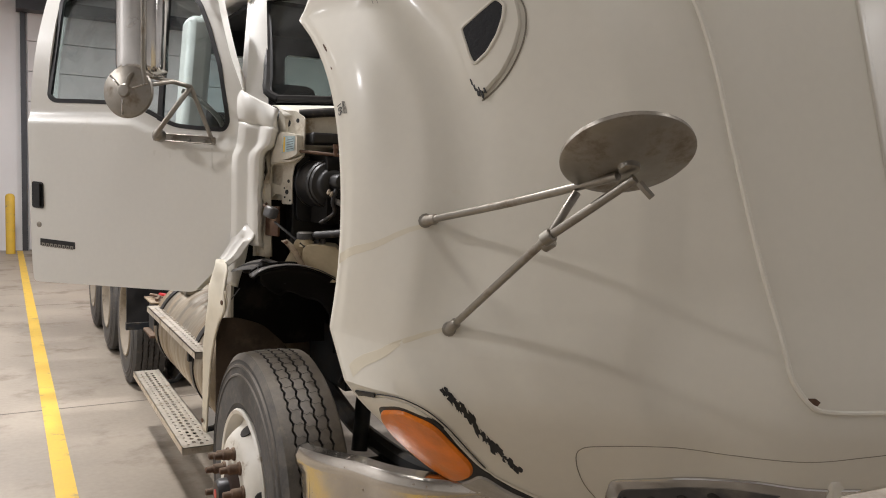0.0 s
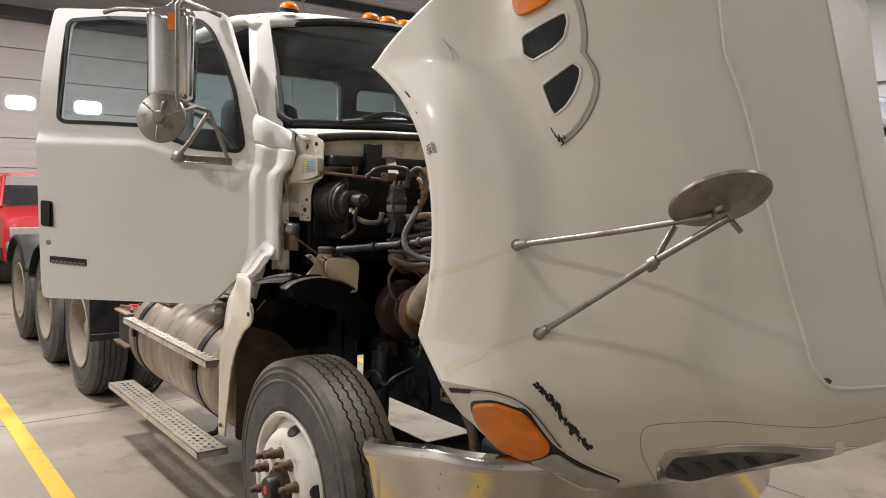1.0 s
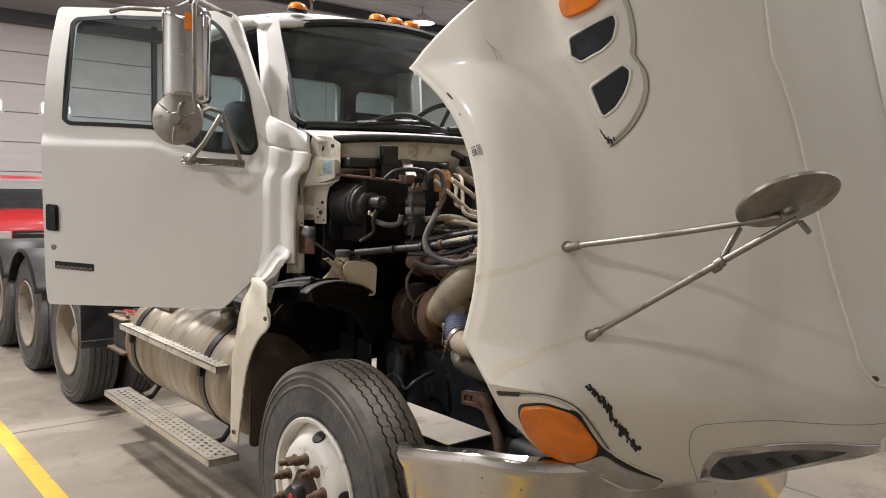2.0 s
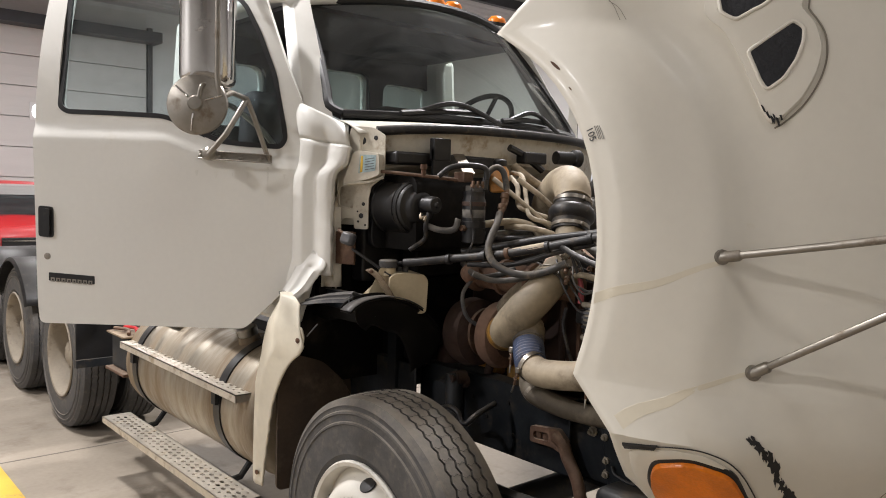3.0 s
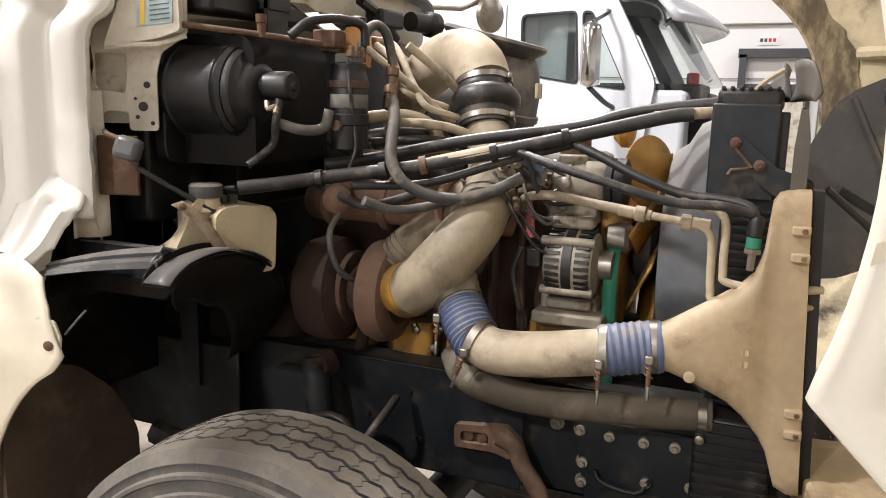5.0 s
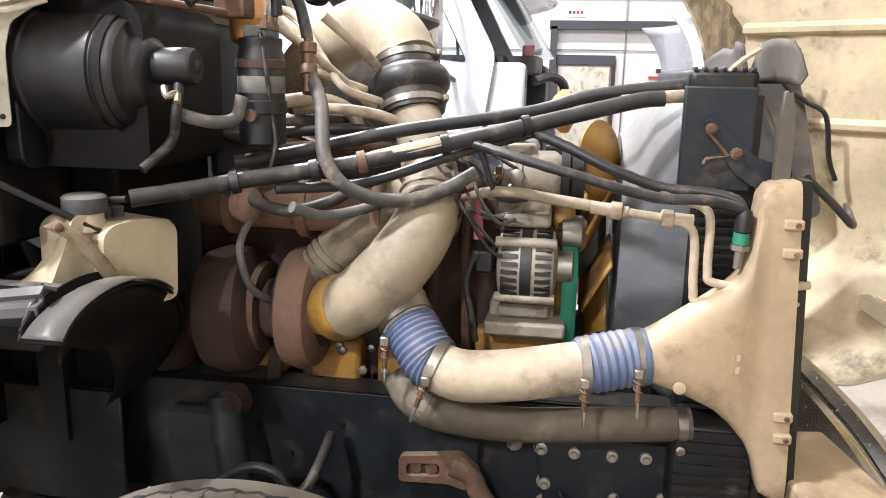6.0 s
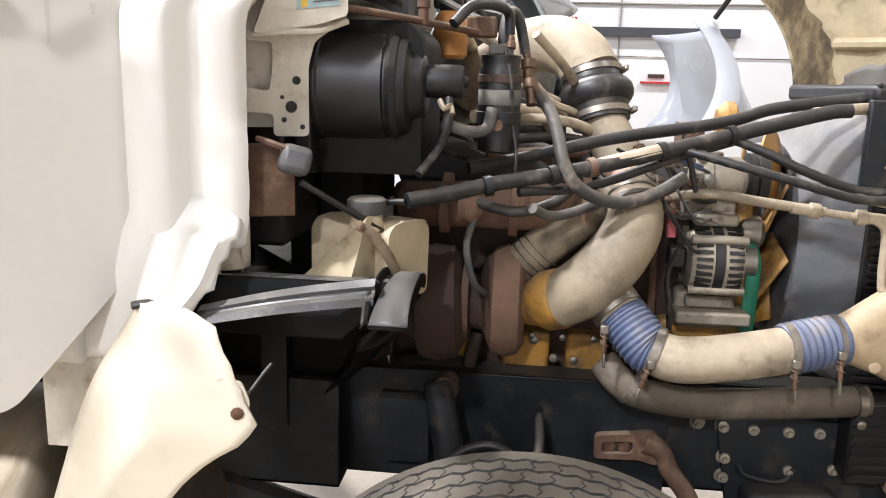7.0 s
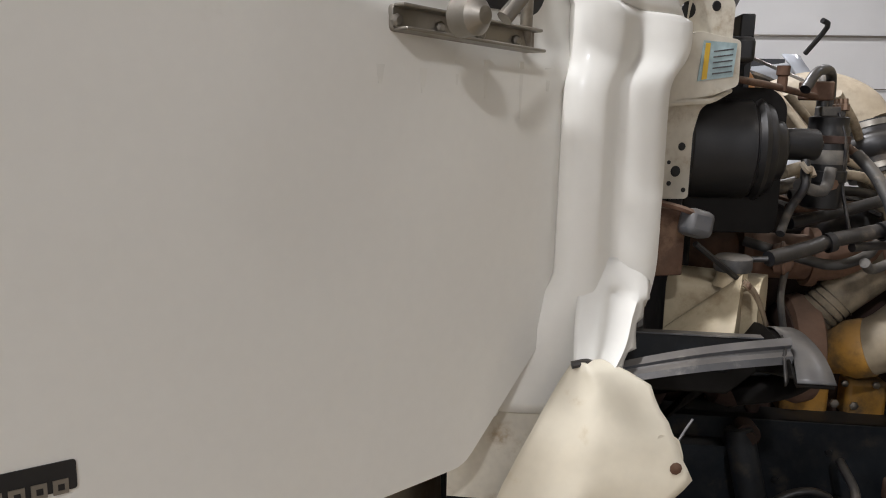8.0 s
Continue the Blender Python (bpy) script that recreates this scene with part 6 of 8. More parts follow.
# fan shroud and fan
part("fan_shroud", loft_y([(-0.60, 0.0, 1.30, 0.25, 0.25, 2.2), (-0.63, 0.0, 1.30, 0.262, 0.27, 2.4), (-0.66, 0, 1.31, 0.272, 0.31, 3.2), (-0.72, 0, 1.31, 0.285, 0.335, 5), (-0.735, 0, 1.31, 0.285, 0.335, 6)], 44), SHROUD, truck, "dusty grey moulded fan shroud")
fan = part("fan_hub", lathe((0.0, -0.50, 1.30), (0, -1, 0), [(0, 0.06), (0.02, 0.10), (0.06, 0.10), (0.08, 0.05)], 28), GREY_DUSTY, truck, "yellow bladed engine fan")
for k in range(8):
    a = 2 * math.pi * k / 8 + 0.3
    ca, sa = math.cos(a), math.sin(a)
    rows = []
    for f in np.linspace(0.09, 0.235, 5):
        rows.append([(f * ca - g * sa * 0.06, -0.555 + 0.028 * g, 1.30 + f * sa + g * ca * 0.06) for g in np.linspace(-1, 1, 5)])
    bl = part("fan_blade", grid_mesh(rows), YELLOW_ENGINE, fan, "yellow fan blade")
    md = bl.modifiers.new("sheet", "SOLIDIFY")
    md.thickness = 0.006
part("fan_guard", lathe((-0.14, -0.545, 1.50), (-0.5, -0.8, 0.1), [(0, 0.02), (0.004, 0.085), (0.010, 0.088), (0.012, 0.075), (0.016, 0.03)], 28), YELLOW_ENGINE, fan)
part("rear_bracket", lathe((-0.02, -0.44, 1.60), (0, -1, 0), [(0, 0.03), (0.02, 0.05), (0.04, 0.05), (0.05, 0.03)], 20), YELLOW_ENGINE, engine)
part("rocker_bolts", box((-0.10, -0.36, 1.565), (0.12, 0.05, 0.06)), RUST, engine)

# alternator
AL = Vector((-0.262, -0.345, 1.285))
alt = part("alternator", lathe(AL, (0, -1, 0), [(0, 0.03), (0.005, 0.064), (0.02, 0.076), (0.045, 0.081), (0.10, 0.081), (0.12, 0.072), (0.128, 0.03)], 36), CASTING, truck, "dusty alternator with slotted end caps")
part("stator", lathe(AL + Vector((0, -0.052, 0)), (0, -1, 0), [(0, 0.082), (0.001, 0.084), (0.022, 0.084), (0.023, 0.082)], 36, False), BLACK, alt)
for k in range(30):
    a = 2 * math.pi * k / 30
    for y0, y1 in ((-0.012, -0.048), (-0.082, -0.116)):
        p = AL + Vector((0.0775 * math.cos(a), (y0 + y1) / 2, 0.0775 * math.sin(a)))
        part("vent_slot", box(p, (0.012, abs(y1 - y0) * 0.95, 0.0085), (0, -math.degrees(a), 0)), BLACK, alt)
for k in range(4):
    a = math.pi / 4 + math.pi / 2 * k
    part("lug", rod(AL + Vector((0.083 * math.cos(a), 0.0, 0.083 * math.sin(a))), AL + Vector((0.083 * math.cos(a), -0.125, 0.083 * math.sin(a))), 0.011, 10), CASTING, alt)
part("plug", box(AL + Vector((-0.02, 0.025, 0.01)), (0.05, 0.04, 0.05)), BLACK, alt, bevel=0.006)
part("mount_ear", box(AL + Vector((0.0, -0.06, 0.098)), (0.05, 0.10, 0.03)), CASTING, alt, bevel=0.008)
part("mount_ear", box(AL + Vector((0.0, -0.06, -0.098)), (0.05, 0.11, 0.03)), CASTING, alt, bevel=0.008)
part("pulley", lathe(AL + Vector((0, -0.128, 0)), (0, -1, 0), [(0, 0.034), (0.03, 0.034), (0.032, 0.02)], 28), STEEL, alt)
part("alternator_bracket", box((-0.22, -0.40, 1.16), (0.09, 0.14, 0.09)), CASTING, engine, bevel=0.01)
part("yellow_bracket", box((-0.225, -0.40, 1.07), (0.05, 0.20, 0.12)), YELLOW_ENGINE, engine, bevel=0.01)
bm = bmesh.new()
pts = [(-0.225, -0.497, 1.318), (-0.24, -0.498, 1.31), (-0.265, -0.50, 1.29), (-0.272, -0.50, 1.24), (-0.262, -0.50, 1.10), (-0.25, -0.50, 1.02), (-0.24, -0.50, 0.92)]
rows = [[Vector(p) + Vector((0, -0.016 * g, 0)) for g in (-1, 0, 1)] for p in spline(pts, 4)]
rows = [[Vector(q[:3]) for q in r] for r in rows]
belt = part("drive_belt", grid_mesh(rows), GREEN, engine, "green serpentine drive belt")
md = belt.modifiers.new("sheet", "SOLIDIFY")
md.thickness = 0.006
part("tensioner", lathe((-0.20, -0.47, 1.345), (0, -1, 0), [(0, 0.03), (0.01, 0.04), (0.05, 0.04), (0.06, 0.03)], 24), STEEL, engine)
part("crank_pulley", lathe((-0.05, -0.49, 0.98), (0, -1, 0), [(0, 0.14), (0.05, 0.14), (0.055, 0.09)], 36), FRAME, engine)
part("mount_foot", box((-0.27, -0.41, 1.155), (0.10, 0.17, 0.03)), CASTING, alt, bevel=0.006)
# compressor
CP = Vector((-0.225, -0.345, 1.475))
comp = part("compressor", lathe(CP, (0, -1, 0), [(0, 0.025), (0.005, 0.045), (0.03, 0.05), (0.032, 0.054), (0.045, 0.054), (0.047, 0.049), (0.11, 0.05), (0.125, 0.04)], 32), CASTING, truck, "dusty air conditioning compressor with black clutch")
part("clutch", lathe(CP + Vector((0, -0.125, 0)), (0, -1, 0), [(0, 0.05), (0.004, 0.06), (0.018, 0.06), (0.02, 0.055), (0.024, 0.06), (0.045, 0.06), (0.05, 0.045), (0.052, 0.02)], 36), BLACK, comp, "black compressor clutch pulley")
part("head", box(CP + Vector((0, -0.04, 0.05)), (0.05, 0.06, 0.025)), CASTING, comp, bevel=0.006)
for k in range(5):
    a = 2 * math.pi * k / 5 + 0.4
    part("bolt", lathe(CP + Vector((0.043 * math.cos(a), 0.0, 0.043 * math.sin(a))), (0, 1, 0), [(0, 0.008), (0.008, 0.007)], 6), STEEL, comp)
part("port_boss", lathe(CP + Vector((-0.05, -0.035, 0)), (-1, 0, 0), [(0, 0.016), (0.01, 0.015), (0.012, 0.009)], 10), STEEL, comp)
part("compressor_mount", box(CP + Vector((0.02, -0.05, -0.075)), (0.09, 0.12, 0.05)), CASTING, comp, bevel=0.008)

# hoses and lines
HOSES = [
    ("coolant_pipe", [(-0.66, 0.26, 1.455), (-0.60, 0.17, 1.468), (-0.541, 0.09, 1.482), (-0.46, -0.10, 1.512), (-0.36, -0.40, 1.582), (-0.31, -0.60, 1.632), (-0.30, -0.66, 1.64)], 0.016, BLACK_SOFT, "black sleeved coolant pipe"),
    ("coolant_pipe", [(-0.45, 0.16, 1.50), (-0.40, 0.05, 1.52), (-0.33, -0.15, 1.565), (-0.27, -0.40, 1.605), (-0.25, -0.52, 1.64), (-0.24, -0.72, 1.668)], 0.014, BLACK_SOFT, "black sleeved coolant pipe"),
    ("upper_line", [(-0.31, -0.58, 1.632), (-0.29, -0.66, 1.642), (-0.265, -0.75, 1.648)], 0.013, BEIGE, "beige coolant line"),
    ("cable_loom", [(-0.52, 0.05, 1.462), (-0.44, -0.10, 1.47), (-0.38, -0.28, 1.53), (-0.33, -0.42, 1.57)], 0.010, BLACK_SOFT, ""),
    ("aircon_hose", [(-0.395, 0.10, 1.745), (-0.39, 0.098, 1.79), (-0.37, 0.092, 1.822), (-0.345, 0.082, 1.832), (-0.328, 0.068, 1.815), (-0.322, 0.058, 1.775), (-0.322, 0.052, 1.745)], 0.012, HOSE_GREY, "grey rubber air conditioning hose"),
    ("aircon_hose", [(-0.395, 0.014, 1.655), (-0.435, -0.012, 1.615), (-0.480, -0.028, 1.565), (-0.502, -0.040, 1.52), (-0.500, -0.070, 1.475), (-0.475, -0.125, 1.446), (-0.440, -0.185, 1.440), (-0.405, -0.25, 1.459), (-0.375, -0.305, 1.490)], 0.0138, HOSE_GREY, "thick grey air conditioning hose"),
    ("aircon_line", [(-0.322, 0.05, 1.745), (-0.335, 0.04, 1.70), (-0.36, 0.03, 1.675), (-0.395, 0.014, 1.655)], 0.0095, COPPER, "brown metal air conditioning line"),
    ("heater_hose", [(-0.30, 0.16, 1.56), (-0.24, 0.06, 1.575), (-0.17, -0.02, 1.56), (-0.14, -0.07, 1.50)], 0.017, HOSE_GREY, "dusty heater hose"),
    ("heater_hose", [(-0.36, 0.16, 1.605), (-0.27, 0.06, 1.62), (-0.22, 0.0, 1.60), (-0.20, -0.03, 1.55)], 0.015, BEIGE, "beige heater line"),
    ("heater_line", [(-0.30, 0.15, 1.79), (-0.24, 0.05, 1.70), (-0.19, -0.02, 1.63), (-0.17, -0.05, 1.60)], 0.010, BEIGE, "beige heater line"),
    ("heater_line", [(-0.17, 0.18, 1.80), (-0.19, 0.12, 1.76), (-0.235, 0.07, 1.69), (-0.225, 0.03, 1.665), (-0.17, -0.03, 1.64)], 0.010, BEIGE, "bent beige heater line"),
    ("hose_tail", [(-0.375, 0.235, 1.445), (-0.43, 0.12, 1.418), (-0.44, 0.05, 1.408), (-0.415, -0.02, 1.425), (-0.375, -0.06, 1.45)], 0.012, HOSE_GREY, "grey coolant hose"),
    ("split_loom", [(-0.395, -0.30, 1.548), (-0.43, -0.38, 1.53), (-0.445, -0.50, 1.50), (-0.435, -0.64, 1.465), (-0.425, -0.74, 1.462), (-0.413, -0.80, 1.448)], 0.0095, BLACK_SOFT, "black corrugated wiring loom"),
    ("aircon_hose", [(-0.295, -0.285, 1.41), (-0.32, -0.30, 1.438), (-0.355, -0.37, 1.452), (-0.38, -0.48, 1.442), (-0.392, -0.60, 1.428)], 0.011, DUSTY_PIPE, "taupe rubber air conditioning hose"),
    ("heater_hose", [(-0.52, 0.02, 1.43), (-0.46, -0.02, 1.405), (-0.40, -0.08, 1.41), (-0.35, -0.14, 1.43)], 0.011, GREY_DUSTY, "grey heater hose"),
    ("metal_line", [(-0.392, -0.60, 1.428), (-0.395, -0.67, 1.42), (-0.40, -0.71, 1.41), (-0.40, -0.725, 1.38), (-0.40, -0.73, 1.29), (-0.405, -0.745, 1.262), (-0.41, -0.85, 1.262), (-0.38, -0.93, 1.268)], 0.0085, BEIGE, "bent beige metal line"),
    ("metal_line", [(-0.385, -0.655, 1.475), (-0.39, -0.70, 1.455), (-0.395, -0.735, 1.445), (-0.40, -0.75, 1.42), (-0.405, -0.752, 1.33), (-0.41, -0.765, 1.305), (-0.41, -0.86, 1.30), (-0.385, -0.94, 1.305)], 0.0085, BEIGE, "bent beige metal line"),
    ("wiring_loom", [(-0.35, -0.40, 1.575), (-0.365, -0.48, 1.545), (-0.38, -0.56, 1.51), (-0.385, -0.655, 1.478), (-0.395, -0.74, 1.472), (-0.405, -0.79, 1.462), (-0.41, -0.805, 1.44)], 0.010, BLACK_SOFT, "black corrugated wiring loom"),
    ("pink_hose", [(-0.285, -0.285, 1.44), (-0.282, -0.30, 1.40), (-0.285, -0.305, 1.34)], 0.011, material("pink_hose_rubber", (0.55, 0.13, 0.15), 0.6, vary=0.2, scale=20), "pink hose"),
    ("fuel_line", [(-0.27, 0.10, 1.60), (-0.27, -0.02, 1.60), (-0.22, -0.10, 1.58), (-0.16, -0.14, 1.54)], 0.012, BEIGE, "beige fuel line"),
    ("fuel_line", [(-0.30, 0.12, 1.55), (-0.27, -0.02, 1.56), (-0.21, -0.11, 1.545), (-0.16, -0.17, 1.52)], 0.012, BLACK_SOFT, "black fuel hose"),
    ("fuel_line", [(-0.33, 0.13, 1.52), (-0.28, 0.0, 1.525), (-0.22, -0.10, 1.52)], 0.012, RUST, "rusty brown line"),
    ("brass_line", [(-0.285, 0.03, 1.79), (-0.22, -0.04, 1.72), (-0.15, -0.10, 1.635)], 0.011, BEIGE, "beige steel line"),
    ("brass_line", [(-0.12, 0.22, 1.82), (-0.14, 0.14, 1.80), (-0.20, 0.06, 1.71), (-0.24, 0.0, 1.645), (-0.20, -0.06, 1.62), (-0.15, -0.12, 1.60)], 0.009, BEIGE, "beige steel line"),
    ("copper_line", [(-0.70, 0.375, 1.805), (-0.62, 0.28, 1.795), (-0.54, 0.20, 1.785), (-0.47, 0.125, 1.775)], 0.007, RUST, "rusty copper line"),
    ("vent_hose", [(-0.555, 0.19, 1.79), (-0.52, 0.16, 1.825), (-0.46, 0.12, 1.835), (-0.405, 0.09, 1.825), (-0.40, 0.085, 1.78)], 0.011, BLACK_SOFT, "black vent hose"),
    ("wire", [(-0.475, 0.09, 1.745), (-0.49, 0.075, 1.68), (-0.478, 0.07, 1.60), (-0.49, 0.06, 1.54), (-0.52, 0.06, 1.50)], 0.004, BLACK_SOFT, ""),
    ("wire", [(-0.60, 0.19, 1.65), (-0.615, 0.19, 1.60), (-0.60, 0.21, 1.55), (-0.65, 0.24, 1.505)], 0.009, BLACK_SOFT, ""),
    ("wire", [(-0.60, 0.20, 1.60), (-0.57, 0.15, 1.585), (-0.53, 0.12, 1.59), (-0.52, 0.11, 1.63)], 0.012, GREY_DUSTY, "grey drain hose"),
    ("reservoir_line", [(-0.665, 0.262, 1.455), (-0.655, 0.30, 1.45), (-0.64, 0.33, 1.435), (-0.63, 0.33, 1.42)], 0.006, BLACK_SOFT, ""),
    ("lower_hose", [(-0.39, -0.16, 1.06), (-0.425, -0.20, 1.025), (-0.425, -0.26, 1.0), (-0.40, -0.40, 0.98), (-0.37, -0.60, 0.985), (-0.355, -0.755, 0.995)], 0.036, LOWER_HOSE, "thick dusty lower radiator hose"),
    ("brake_hose", [(-0.56, 0.20, 0.83), (-0.55, 0.155, 0.885), (-0.55, 0.099, 0.91), (-0.55, 0.052, 0.90), (-0.55, 0.03, 0.87), (-0.55, 0.0, 0.868), (-0.52, -0.02, 0.90), (-0.42, -0.02, 0.93)], 0.011, BLACK_SOFT, "black brake hose"),
]
for nm, pts, r, mt, lb in HOSES:
    part(nm, tube(pts, r, 12, 7, wave=0.10 if nm in ("wiring_loom", "split_loom") else 0.0), mt, truck, lb)
band((-0.425, -0.215, 1.018), (0, -0.8, -0.5), 0.037, 0.016, STEEL, truck)
band((-0.358, -0.735, 0.994), (0.1, -1, 0.05), 0.037, 0.02, STEEL, truck)
part("clamp_screw", lathe((-0.385, -0.735, 0.952), (-1, 0, 0), [(0, 0.010), (0.014, 0.010), (0.016, 0.006)], 12), STEEL, truck)
for p in ((-0.46, -0.10, 1.512), (-0.36, -0.40, 1.582), (-0.50, -0.02, 1.497), (-0.41, -0.25, 1.545), (-0.56, 0.11, 1.477)):
    part("hose_tie", lathe(Vector(p) - Vector((0.1, -0.3, 0.05)) * 0.03, (0.3, -0.9, 0.2), [(0, 0.017), (0.001, 0.021), (0.016, 0.021), (0.017, 0.017)], 18, False), RUST if p[0] == -0.46 else BLACK, truck)
part("pale_sleeve", rod((-0.452, -0.115, 1.515), (-0.405, -0.255, 1.549), 0.0168, 16), BEIGE, truck, "pale tape sleeve on the pipe")
for p, a in (((-0.336, 0.045, 1.735), (-0.2, -0.05, -1)), ((-0.355, 0.038, 1.69), (-0.4, -0.1, -1)), ((-0.392, -0.59, 1.429), (0, 1, 0.1)), ((-0.395, -0.66, 1.421), (0, -1, -0.05))):
    part("hose_fitting", lathe(p, a, [(0, 0.011), (0.003, 0.017), (0.022, 0.017), (0.025, 0.013), (0.06, 0.012)], 12), COPPER if p[0] > -0.37 else BEIGE, truck)
sensor = part("pressure_sensor", lathe((-0.41, -0.808, 1.445), (0, 0.05, -1), [(0, 0.012), (0.01, 0.016), (0.04, 0.016), (0.042, 0.01)], 12), BLACK, truck, "green and steel pressure sensor")
part("green_body", lathe((-0.41, -0.806, 1.403), (0, 0.05, -1), [(0, 0.015), (0.022, 0.015), (0.024, 0.012)], 14), GREEN, sensor)
part("hex", lathe((-0.41, -0.805, 1.38), (0, 0.05, -1), [(0, 0.018), (0.010, 0.018), (0.012, 0.009), (0.045, 0.008)], 6), STEEL, sensor)

# small fittings and wires between compressor and pipes
rnd = random.Random(11)
for k in range(16):
    p = Vector((-0.30 + rnd.uniform(-0.03, 0.05), -0.27 + rnd.uniform(-0.07, 0.05), 1.49 + rnd.uniform(-0.06, 0.06)))
    d = Vector((rnd.uniform(-1, -0.2), rnd.uniform(-0.8, 0.8), rnd.uniform(-0.6, 0.8)))
    r = rnd.uniform(0.006, 0.011)
    part("pipe_fitting", lathe(p, d, [(0, r), (0.012, r), (0.013, r * 1.4), (0.024, r * 1.4), (0.025, r * 0.8), (0.042, r * 0.8)], 6 + 2 * (k % 2)), (CASTING, COPPER, STEEL, RUST)[k % 4], truck)
for k in range(9):
    a = Vector((-0.33 + rnd.uniform(-0.04, 0.04), -0.18 + rnd.uniform(-0.1, 0.06), 1.50 + rnd.uniform(-0.03, 0.05)))
    b = Vector((-0.29 + rnd.uniform(-0.03, 0.03), -0.40 + rnd.uniform(-0.05, 0.05), 1.42 + rnd.uniform(-0.12, 0.12)))
    part("wire", tube([a, a.lerp(b, 0.35) + Vector((rnd.uniform(-0.04, 0.0), 0, rnd.uniform(-0.04, 0.03))), a.lerp(b, 0.7) + Vector((rnd.uniform(-0.03, 0.01), 0, rnd.uniform(-0.05, 0.02))), b], rnd.choice((0.003, 0.004, 0.006)), 6, 5), (BLACK_SOFT, BLACK_SOFT, HOSE_GREY, GREY_DUSTY)[k % 4], truck)
part("blue_clip", box((-0.345, -0.325, 1.515), (0.012, 0.05, 0.012), (20, 0, 10)), BLUE_HOSE, truck)
for k in range(10):
    a = Vector((-0.34 - 0.02 * rnd.random(), 0.25 - 0.05 * k, 1.02 + rnd.uniform(-0.03, 0.05)))
    part("engine_bolt", lathe(a + Vector((0.09, 0, 0)), (-1, 0, 0), [(0, 0.011), (0.008, 0.011), (0.010, 0.006)], 6), STEEL, engine)
part("loom_hanger", tube([(-0.37, -0.31, 1.33), (-0.36, -0.29, 1.27), (-0.35, -0.30, 1.20), (-0.33, -0.31, 1.13)], 0.007, 6, 5), BLACK_SOFT, truck)
part("dip_tube", tube([(-0.24, -0.20, 1.42), (-0.27, -0.21, 1.25), (-0.26, -0.21, 1.08), (-0.24, -0.2, 0.95)], 0.014, 8, 4), RUST_DARK, truck)
part("dip_tube", tube([(-0.22, -0.27, 1.44), (-0.25, -0.275, 1.25), (-0.25, -0.28, 1.05)], 0.010, 8, 4), RUST, truck)

# heater and blower on the firewall
HB = part("heater_box", slab(Matrix(((0, 0, -1, -0.62), (1, 0, 0, 0), (0, 1, 0, 0), (0, 0, 0, 1))), rounded([(0.24, 1.50), (0.48, 1.50), (0.48, 1.79), (0.27, 1.79), (0.24, 1.76)], 0.02), -0.30), VOID, truck, "black plastic heater and blower box", bevel=0.01)
part("rear_plate", slab(Matrix(((1, 0, 0, 0), (0, 0, -1, 0.47), (0, 1, 0, 0), (0, 0, 0, 1))), rounded([(-0.685, 1.50), (-0.42, 1.50), (-0.42, 1.80), (-0.685, 1.78)], 0.04), 0.03), BLACK, HB, bevel=0.005)
BW = Vector((-0.59, 0.45, 1.668))
part("blower", lathe(BW, (0, -1, 0), [(0, 0.108), (0.02, 0.108), (0.024, 0.104), (0.142, 0.102), (0.145, 0.098), (0.176, 0.095), (0.184, 0.09), (0.188, 0.072), (0.192, 0.068), (0.206, 0.064), (0.212, 0.058), (0.216, 0.045)], 48), BLACK, HB, "black round blower housing")
part("blower_ring", lathe(BW + Vector((0, -0.148, 0)), (0, -1, 0), [(0, 0.100), (0.01, 0.106), (0.02, 0.100)], 48), BLACK, HB)
part("blower_motor", lathe(BW + Vector((0.005, -0.21, 0.012)), (0.0, -1, 0), [(0, 0.032), (0.07, 0.032), (0.076, 0.028), (0.078, 0.012), (0.085, 0.008)], 28), BLACK, HB, "black blower motor")
part("motor_plug", tube([(-0.625, 0.205, 1.645), (-0.635, 0.195, 1.63), (-0.62, 0.185, 1.635), (-0.63, 0.18, 1.62)], 0.006, 6, 3), ALU, HB)
part("heater_shelf", box((-0.36, 0.40, 1.86), (0.60, 0.16, 0.05)), BLACK, HB, bevel=0.01)
part("filter_bracket", slab(Matrix(((1, 0, 0, 0), (0, 0, -1, 0.30), (0, 1, 0, 0), (0, 0, 0, 1))), [(-0.50, 1.78), (-0.42, 1.78), (-0.42, 1.90), (-0.50, 1.90)], 0.012), BLACK, HB)
st = part("stay", box((-0.40, 0.22, 1.845), (0.045, 0.20, 0.006), (24, 0, -28)), STEEL, HB, "bare steel stay")
DR = Vector((-0.450, 0.100, 1.535))
drier = part("receiver_drier", lathe(DR, (0, 0, 1), [(0, 0.03), (0.006, 0.044), (0.06, 0.044), (0.062, 0.047), (0.085, 0.047), (0.087, 0.044), (0.17, 0.044), (0.18, 0.040), (0.19, 0.041), (0.20, 0.041), (0.205, 0.02)], 28), BLACK, truck, "black receiver drier canister with copper fittings")
part("drier_head", box(DR + Vector((0, 0, 0.212)), (0.05, 0.05, 0.022)), GREY_DUSTY, drier, bevel=0.004)
part("band", lathe(DR + Vector((0, 0, 0.145)), (0, 0, 1), [(0, 0.0445), (0.001, 0.047), (0.016, 0.047), (0.017, 0.0445)], 28, False), RUST_DARK, drier)
part("label", lathe(DR + Vector((0, 0, 0.10)), (0, 0, 1), [(0, 0.0443), (0.001, 0.0448), (0.03, 0.0448), (0.031, 0.0443)], 28, False), GREY_DUSTY, drier)
for k in range(3):
    part("fitting", lathe(DR + Vector((-0.03 + 0.025 * k, -0.02, 0.215)), (0.2, 0, 1), [(0, 0.009), (0.012, 0.009), (0.014, 0.006), (0.025, 0.006)], 8), COPPER, drier)
